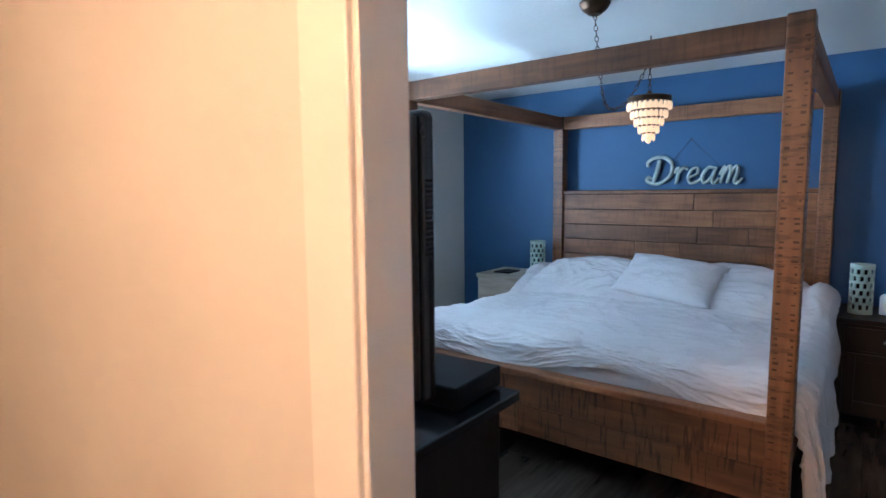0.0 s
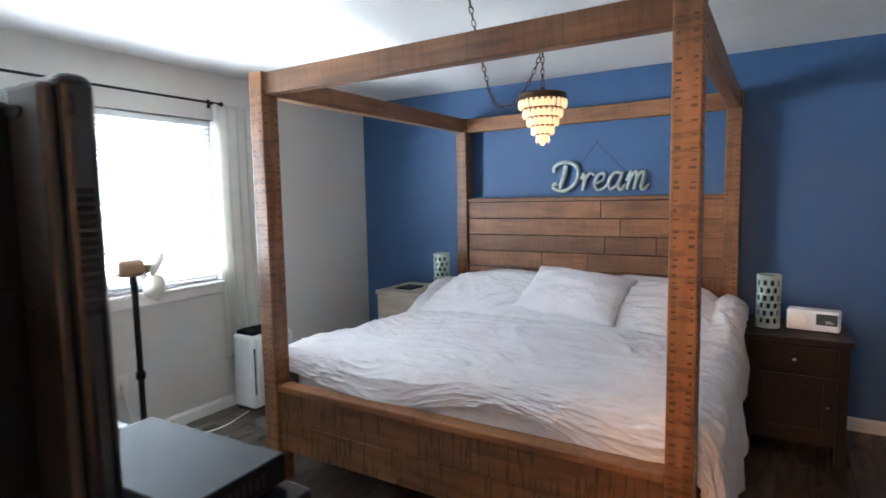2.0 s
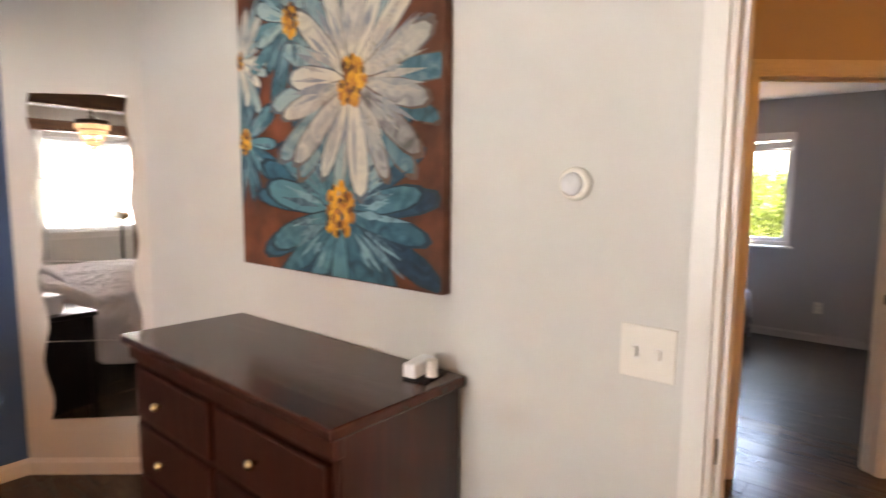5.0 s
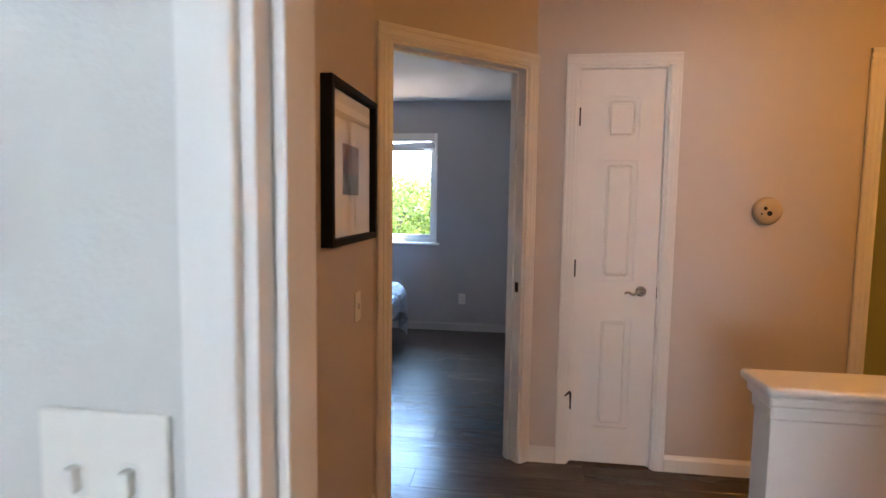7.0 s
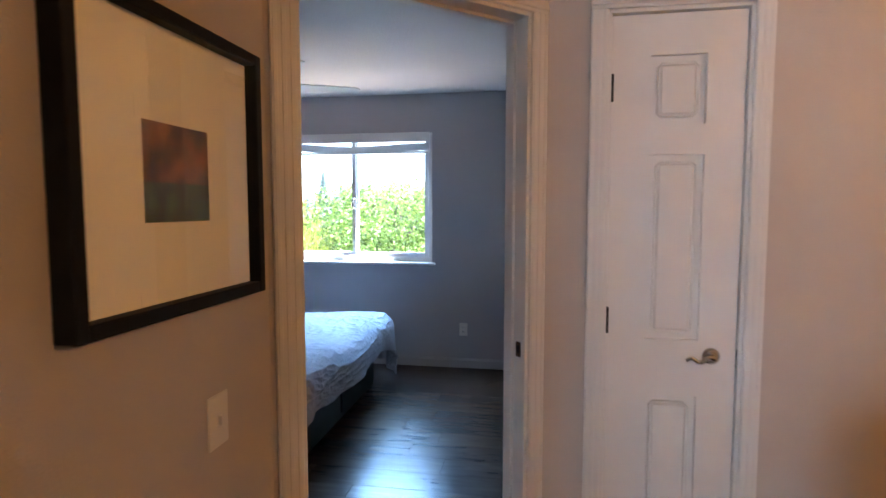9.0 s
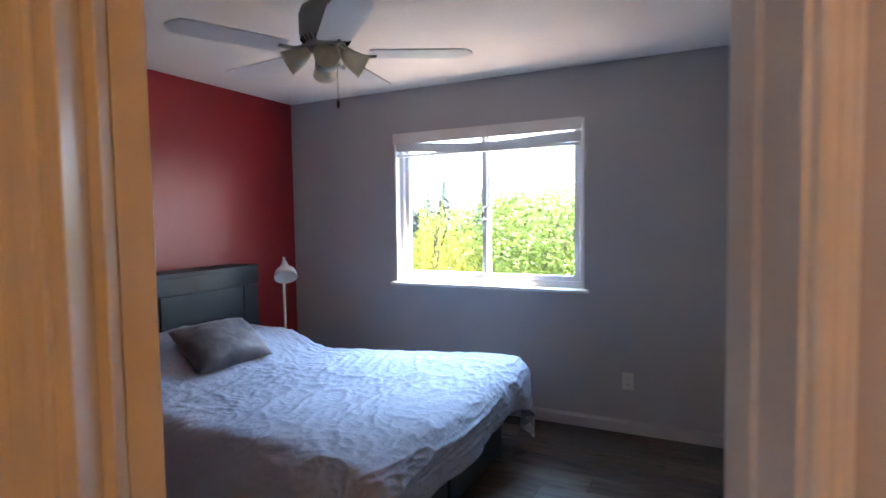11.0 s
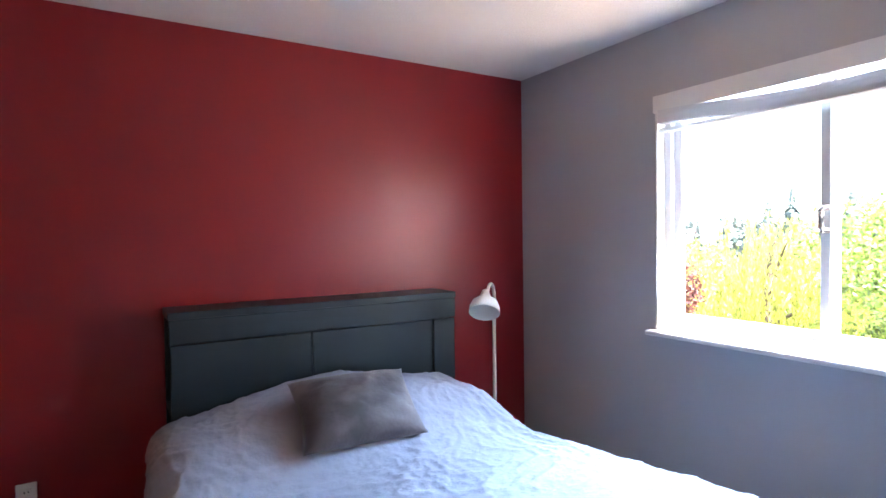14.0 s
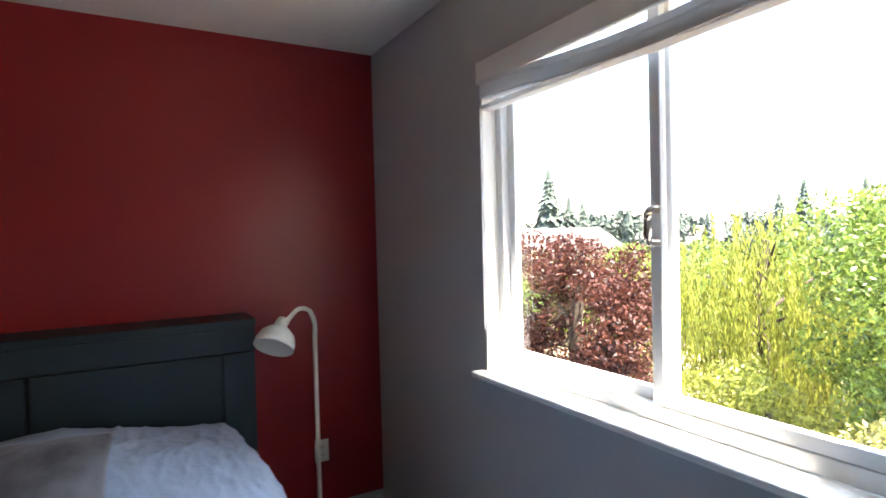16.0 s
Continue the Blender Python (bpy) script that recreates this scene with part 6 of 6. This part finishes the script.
# bedroom door, swung open against the wall beside its frame
door_2 = structure("door_2", bmesh.new(), M_TRIM, "white panelled bedroom door standing wide open", "door")
DN = Vector((-DD.y, DD.x, 0))
door_2.matrix_world = Matrix.Translation(DL + DD * 0.028 + DN * 0.100) @ Matrix.Rotation(radians(76), 4, "Z")
LW = 0.715
bm = bmesh.new()
for lo, hi in (((0, -0.035, 0.012), (0.11, 0, 2.03)), ((LW - 0.11, -0.035, 0.012), (LW, 0, 2.03)), ((LW / 2 - 0.05, -0.035, 0.012), (LW / 2 + 0.05, 0, 2.03))):
    box(bm, lo, hi, 0.001)
for x0, x1 in ((0.11, LW / 2 - 0.05), (LW / 2 + 0.05, LW - 0.11)):
    for z0, z1 in ((0.012, 0.205), (0.794, 0.985), (1.597, 1.694), (1.915, 2.03)):
        box(bm, (x0, -0.035, z0), (x1, 0, z1))
part("frame", bm, M_TRIM, door_2)
for x0, x1 in ((0.11, LW / 2 - 0.05), (LW / 2 + 0.05, LW - 0.11)):
    for z0, z1 in ((0.205, 0.794), (0.985, 1.597), (1.694, 1.915)):
        bm = box(bmesh.new(), (x0, -0.024, z0), (x1, -0.011, z1))
        box(bm, (x0 + 0.03, -0.033, z0 + 0.03), (x1 - 0.03, -0.002, z1 - 0.03), 0.008, segments=1)
        part("panel", bm, M_TRIM, door_2)
for z in (0.26, 1.03, 1.80):
    hg = part("hinge", boxes(((-0.002, -0.03, z - 0.045), (0.001, -0.002, z + 0.045)), bevel=0.0005), M_CHROME, door_2, "nickel butt hinge with screws")
    part("knuckle", cyl(bmesh.new(), 0.006, 0.006, z - 0.045, z + 0.045, 12, (-0.006, 0.004)), M_CHROME, hg)
    part("screw", boxes(*[((-0.0028, -0.018, z + q - 0.003), (-0.0018, -0.012, z + q + 0.003)) for q in (-0.028, 0.0, 0.028)]), M_DARK, hg)
for y in (-0.036, 0.001):
    kn = part("knob", lathe([(0.028, 0), (0.028, 0.006), (0.012, 0.012), (0.012, 0.03), (0.026, 0.042), (0.024, 0.056), (0, 0.06)], 18), M_CHROME, door_2, "nickel door knob", smooth=True)
    kn.matrix_local = pose(LW - 0.065, y, 0.93, 90 if y < 0 else -90, 0, 0)

# sliding closet doors of the second bedroom
for k, (x0, x1, y) in enumerate(((4.985, 6.19, 1.395), (6.13, 7.325, 1.435))):
    sd = structure("sliding_door", boxes(((x0, y - 0.014, 0.012), (x1, y + 0.014, 2.03)), bevel=0.003), M_TRIM, "white panelled sliding closet door", "door")
    w = (x1 - x0) / 2
    for c in range(2):
        for z0, z1 in ((0.20, 0.80), (0.98, 1.62), (1.72, 1.93)):
            part("panel", box(bmesh.new(), (x0 + w * c + 0.10, y + 0.010, z0), (x0 + w * (c + 1) - 0.10, y + 0.02, z1), 0.008, segments=1), M_TRIM, sd)
    part("finger_pull", cyl(bmesh.new(), 0.028, 0.028, 0, 0.004, 18, m=Matrix.Translation((x0 + 0.07 if k == 0 else x1 - 0.07, y + 0.0145, 0.95)) @ Matrix.Rotation(radians(-90), 4, "X")), M_BRONZE, sd)
structure("closet_track", boxes(((4.965, 1.36, 2.03), (7.325, 1.487, 2.06)), bevel=0.002), M_BLACKM, "dark metal sliding door track", "trim")
structure("trim_closet", boxes(((4.905, 1.48, 0), (4.965, 1.494, 2.11)), ((7.325, 1.48, 0), (7.385, 1.494, 2.11)), ((4.965, 1.48, 2.05), (7.325, 1.494, 2.11)), bevel=0.003), M_TRIM, "white painted closet casing", "trim")

# ---- outdoors ----
M_GROUND = material("dry_lawn", (0.34, 0.275, 0.17), 0.95, dark=0.6, scale=0.8, fine=12, bump=0.4)
bm = bmesh.new()
bmesh.ops.create_grid(bm, x_segments=40, y_segments=40, size=900)
structure("ground", bm, M_GROUND, "pale dry ground and yards below the house", "ground", Matrix.Translation((0, 0, -3.1)))
structure("lower_storey", boxes(((-2.9, -1.5, -3.2), (7.7, 5.2, -0.1))), M_GREIGE, "plain lower storey of the house", "house wall")
# unseen slab added above the ceiling to keep sky and sun out
structure("roof_deck", boxes(((-2.9, -1.5, H + 0.1), (7.7, 5.2, H + 0.25))), M_DARK, "unseen dark deck closing the shell over the rooms", "roof")
L_PLUM = sheer("copper_plum_leaf", (0.15, 0.05, 0.034), 0.45, 0.5, 0.2)
L_WILLOW = sheer("willow_leaf", (0.43, 0.46, 0.085), 0.5, 0.5, 0.3)
L_MAPLE = sheer("maple_leaf", (0.26, 0.37, 0.07), 0.36, 0.5, 0.2)
L_SHRUB = sheer("golden_shrub_leaf", (0.45, 0.42, 0.13), 0.52, 0.5, 0.38)
# needle green lightened and greyed, so distance haze sits in the colour
L_FIR = material("hazed_fir_needles", (0.085, 0.115, 0.095), 0.9, dark=0.7, scale=3, fine=20, bump=0.4)
M_BARK = material("grey_brown_bark", (0.11, 0.08, 0.06), 0.9, dark=0.5, scale=9, fine=40, bump=0.6)


def leaf_cloud(name, clumps, count, size, mat, parent, seed, droop=0.0):
    """Many small leaves gathered in clumps (x, y, z, r)."""
    rnd = np.random.RandomState(seed)
    wts = np.array([c[3] ** 2 for c in clumps])
    pick = rnd.choice(len(clumps), count, p=wts / wts.sum())
    verts, faces = [], []
    strands = rnd.uniform(-1, 1, (len(clumps), 11, 3))
    for i in range(count):
        c = clumps[pick[i]]
        d = rnd.normal(size=3)
        d /= np.linalg.norm(d)
        p = np.array(c[:3]) + d * c[3] * (rnd.rand() ** 0.3) * np.array((1, 1, 0.85))
        if droop:
            st = strands[pick[i]][rnd.randint(11)]
            p = np.array(c[:3]) + st * c[3] + rnd.normal(size=3) * 0.03
            p[2] -= rnd.rand() ** 1.2 * droop * (0.55 + 0.5 * abs(st[2]))
        a, b = rnd.normal(size=3), rnd.normal(size=3)
        if droop:
            a = np.array((0.25 * a[0], 0.25 * a[1], -1.0))
        a /= np.linalg.norm(a)
        b -= a * (a @ b)
        b /= np.linalg.norm(b)
        s = size * rnd.uniform(0.6, 1.3)
        ln = s * (1.9 if droop else 1.0)
        k = len(verts)
        verts += [tuple(p - a * ln), tuple(p + b * s * 0.45), tuple(p + a * ln), tuple(p - b * s * 0.45)]
        faces.append((k, k + 1, k + 2, k + 3))
    me = bpy.data.meshes.new(name)
    me.from_pydata(verts, [], faces)
    me.materials.append(mat)
    ob = new(name, me)
    ob.parent = parent
    return ob


def tree(name, label, x, y, top, r, mat, count, size, seed, droop=0.0, squash=1.0, many=44):
    root = thing(name, label, "tree", (x, y, -3.1))
    rnd = random.Random(seed)
    hgt = top + 3.1
    part("trunk", tube(spline([(0, 0, 0), (0.1 * r, 0.05 * r, hgt * 0.3), (0, 0.1 * r, hgt * 0.6), (0.05, 0, hgt * 0.88)], 6), [0.10 + 0.02 * r * (18 - i) / 18 for i in range(19)], 8), M_BARK, root)
    clumps = []
    for i in range(many):
        a, u = rnd.uniform(0, 2 * math.pi), rnd.random() ** 1.15
        z = hgt * (0.22 + 0.72 * u)
        rr = r * squash * (0.25 + 0.75 * math.sin(math.pi * min(1, 0.18 + 0.80 * (1 - u)))) * rnd.uniform(0.45, 0.95)
        c = (rr * math.cos(a), rr * math.sin(a), z, r * rnd.uniform(0.18, 0.37))
        clumps.append(c)
        if i < 9:
            part("limb", tube(spline([(0.03, 0.05 * r, hgt * (0.25 + 0.4 * u)), (c[0] * 0.5, c[1] * 0.5, z * 0.92), (c[0], c[1], z)], 5), [0.05 - 0.004 * j for j in range(11)], 6), M_BARK, root)
    clumps.append((0, 0, hgt * 0.90, r * 0.3))
    leaf_cloud("crown", clumps, count, size, mat, root, seed, droop)
    return root


tree("plum_tree", "copper-leaved plum tree in the yard", 12.3, 8.6, 1.5, 1.3, L_PLUM, 44000, 0.04, 21, squash=0.95, many=110)
tree("willow_tree", "yellow-green weeping willow with hanging strands", 18.0, 9.0, 1.75, 2.3, L_WILLOW, 46000, 0.036, 22, droop=2.2, many=60)
tree("maple_tree", "broad green maple tree in full leaf", 16.0, 5.0, 2.1, 2.3, L_MAPLE, 40000, 0.05, 23, many=64)
tree("maple_tree", "broad green maple tree in full leaf", 17.5, 2.2, 2.45, 2.4, L_MAPLE, 38000, 0.052, 24, many=64)
tree("maple_tree", "low green maple tree behind the shrubs", 22.0, 8.5, 1.2, 2.4, L_MAPLE, 16000, 0.07, 25)
for i, (x, y, tp_, r, mt) in enumerate(((12.4, 5.3, -0.6, 1.2, L_SHRUB), (13.2, 4.0, -0.9, 1.3, L_SHRUB), (11.6, 6.6, -1.0, 1.0, L_SHRUB), (14.5, 7.0, -0.6, 1.2, L_WILLOW), (13.0, 2.6, -0.4, 1.3, L_MAPLE), (15.2, 9.6, -0.8, 1.3, L_WILLOW))):
    root = thing("shrub", "dense golden-green garden shrub", "shrub", (x, y, -3.1), group="garden shrubs")
    rnd = random.Random(40 + i)
    part("stem", tube([(0, 0, 0), (0.05, 0.02, (tp_ + 3.1) * 0.7)], 0.05, 6), M_BARK, root)
    leaf_cloud("foliage", [(rnd.uniform(-0.7, 0.7) * r, rnd.uniform(-0.7, 0.7) * r, (tp_ + 3.1) * rnd.uniform(0.3, 0.9), r * rnd.uniform(0.3, 0.5)) for _ in range(14)], 9000, 0.045, mt, root, 60 + i)

fir_me = {}
for k in range(2):
    bm = bmesh.new()
    rnd = random.Random(70 + k)
    for j in range(24):
        z = 1.5 + j * 0.52
        rr = (3.6 * (1 - j / 24.5) ** 0.85 + 0.2) * rnd.uniform(0.8, 1.1)
        n = 17
        for i in range(n):
            a = 2 * math.pi * i / n + rnd.uniform(-0.3, 0.3)
            q = rr * rnd.uniform(0.65, 1.1)
            tip = bm.verts.new((q * math.cos(a), q * math.sin(a), z - 0.35 * q - 0.2))
            l_ = bm.verts.new((0.45 * q * math.cos(a + 0.5), 0.6 * q * math.sin(a + 0.5), z - 0.15))
            r_ = bm.verts.new((0.45 * q * math.cos(a - 0.5), 0.6 * q * math.sin(a - 0.5), z - 0.15))
            c_ = bm.verts.new((0, 0, z + 0.5))
            bm.faces.new((c_, l_, tip))
            bm.faces.new((c_, tip, r_))
    fir_me[k] = mesh_of("foliage", bm, L_FIR)
trunk_me = mesh_of("trunk", cyl(bmesh.new(), 0.25, 0.05, 0, 13, 8), M_BARK)
rnd = random.Random(9)
TALL = {32: 0.98, 31: 0.72, 30: 0.66, 18: 0.66, 17: 0.76, 14: 0.74, 13: 0.62, 24: 0.60, 27: 0.58}
for i in range(46):
    ang = radians(2 + 66 * (i + rnd.uniform(-0.3, 0.3)) / 45)
    dist = rnd.uniform(62, 90)
    s = rnd.uniform(0.42, 0.56)
    if i in TALL:
        dist, s = 60, TALL[i]
    f = thing("fir_tree", "dark distant fir tree on the skyline", "tree", (6 + dist * math.cos(ang), 2.4 + dist * math.sin(ang), -3.1), rnd.uniform(0, 360), group="skyline firs")
    for me_, nm in ((trunk_me, "trunk"), (fir_me[i % 2], "foliage")):
        o = new(nm, me_)
        o.parent = f
    f.scale = (s * 0.95, s * 0.95, s * 0.84)
rnd = random.Random(31)
woods = []
for i in range(330):
    ang, dist = radians(rnd.uniform(-6, 72)), rnd.uniform(58, 95)
    woods.append((6 + dist * math.cos(ang), 2.4 + dist * math.sin(ang), rnd.uniform(-3.0, 2.3), rnd.uniform(1.4, 2.6)))
fw_ = thing("distant_woods", "hazy band of dark green woods along the skyline", "woods", (0, 0, -0.1), kind="stuff")
leaf_cloud("woodland", woods, 60000, 0.42, L_FIR, fw_, 5)
rnd = random.Random(32)
thick = []
for i in range(150):
    ang, dist = radians(rnd.uniform(4, 66)), rnd.uniform(23, 52)
    thick.append((6 + dist * math.cos(ang), 2.4 + dist * math.sin(ang), rnd.uniform(-2.8, -0.9) + 0.02 * dist, rnd.uniform(1.0, 1.9)))
th_ = thing("garden_thicket", "mixed green hedges and garden bushes between the houses", "bushes", (0, 0, -0.3), kind="stuff")
leaf_cloud("hedge_leaves", thick, 60000, 0.17, L_MAPLE, th_, 6)
for i, (x, y, turn, wc_) in enumerate(((38, 39, 20, (0.62, 0.55, 0.48)), (62, 44, 30, (0.5, 0.48, 0.45)))):
    hs = thing("house", "pale neighbouring house with a low gabled roof", "house", (x, y, -3.1), turn, group="neighbour houses")
    wm_ = material("house_siding", wc_, 0.8, dark=0.9, scale=1, fine=10, bump=0.2)
    part("wall", boxes(((-5, -4, 0), (5, 4, 3.2))), wm_, hs)
    bm = outline([(-5.5, 3.1), (5.5, 3.1), (0, 4.9)], 9.0)
    bmesh.ops.translate(bm, vec=(0, -4.5, 0), verts=bm.verts)
    part("roof", bm, material("roof_shingle", (0.22, 0.20, 0.19), 0.9, dark=0.8, scale=3, fine=12, bump=0.3), hs)
    for k in range(3):
        wn_ = part("window", boxes(((-5.06, -3 + 2.2 * k, 1.2), (-4.98, -1.8 + 2.2 * k, 2.4))), M_WPLAST, hs)
        part("pane", boxes(((-5.08, -2.9 + 2.2 * k, 1.3), (-5.05, -1.9 + 2.2 * k, 2.3))), M_SCREEN, wn_)

# ---- floor planks ----
lens = {}


def plank_mesh(ln, w):
    key = (round(ln, 3), round(w, 3))
    if key not in lens:
        lens[key] = mesh_of("plank", box(bmesh.new(), (0.0008, 0.0008, -0.008), (w - 0.0008, ln - 0.0008, 0.0), 0.0012, segments=1), M_PLANK)
    return lens[key]


floor_ob = bpy.data.objects["floor"]
rest = bmesh.new()
rnd = random.Random(77)
PW, PL, count = 0.182, 1.22, 0
x = -2.74
while x < 7.43:
    w = min(PW, 7.435 - x)
    y = -1.4 - rnd.uniform(0, PL)
    while y < 5.03:
        y0, y1 = max(y, -1.4), min(y + PL, 5.03)
        if y1 - y0 > 0.05:
            seen_here = (y1 > 0.8)
            if seen_here and count < 296:
                o = new("plank", plank_mesh(y1 - y0, w))
                o.parent = floor_ob
                o.location = (x, y0, 0)
                count += 1
            else:
                box(rest, (x + 0.0008, y0 + 0.0008, -0.008), (x + w - 0.0008, y1 - 0.0008, 0.0))
        y += PL
    x += PW
o = part("plank_rest", rest, M_PLANK, floor_ob)
o["kind"] = "stuff"
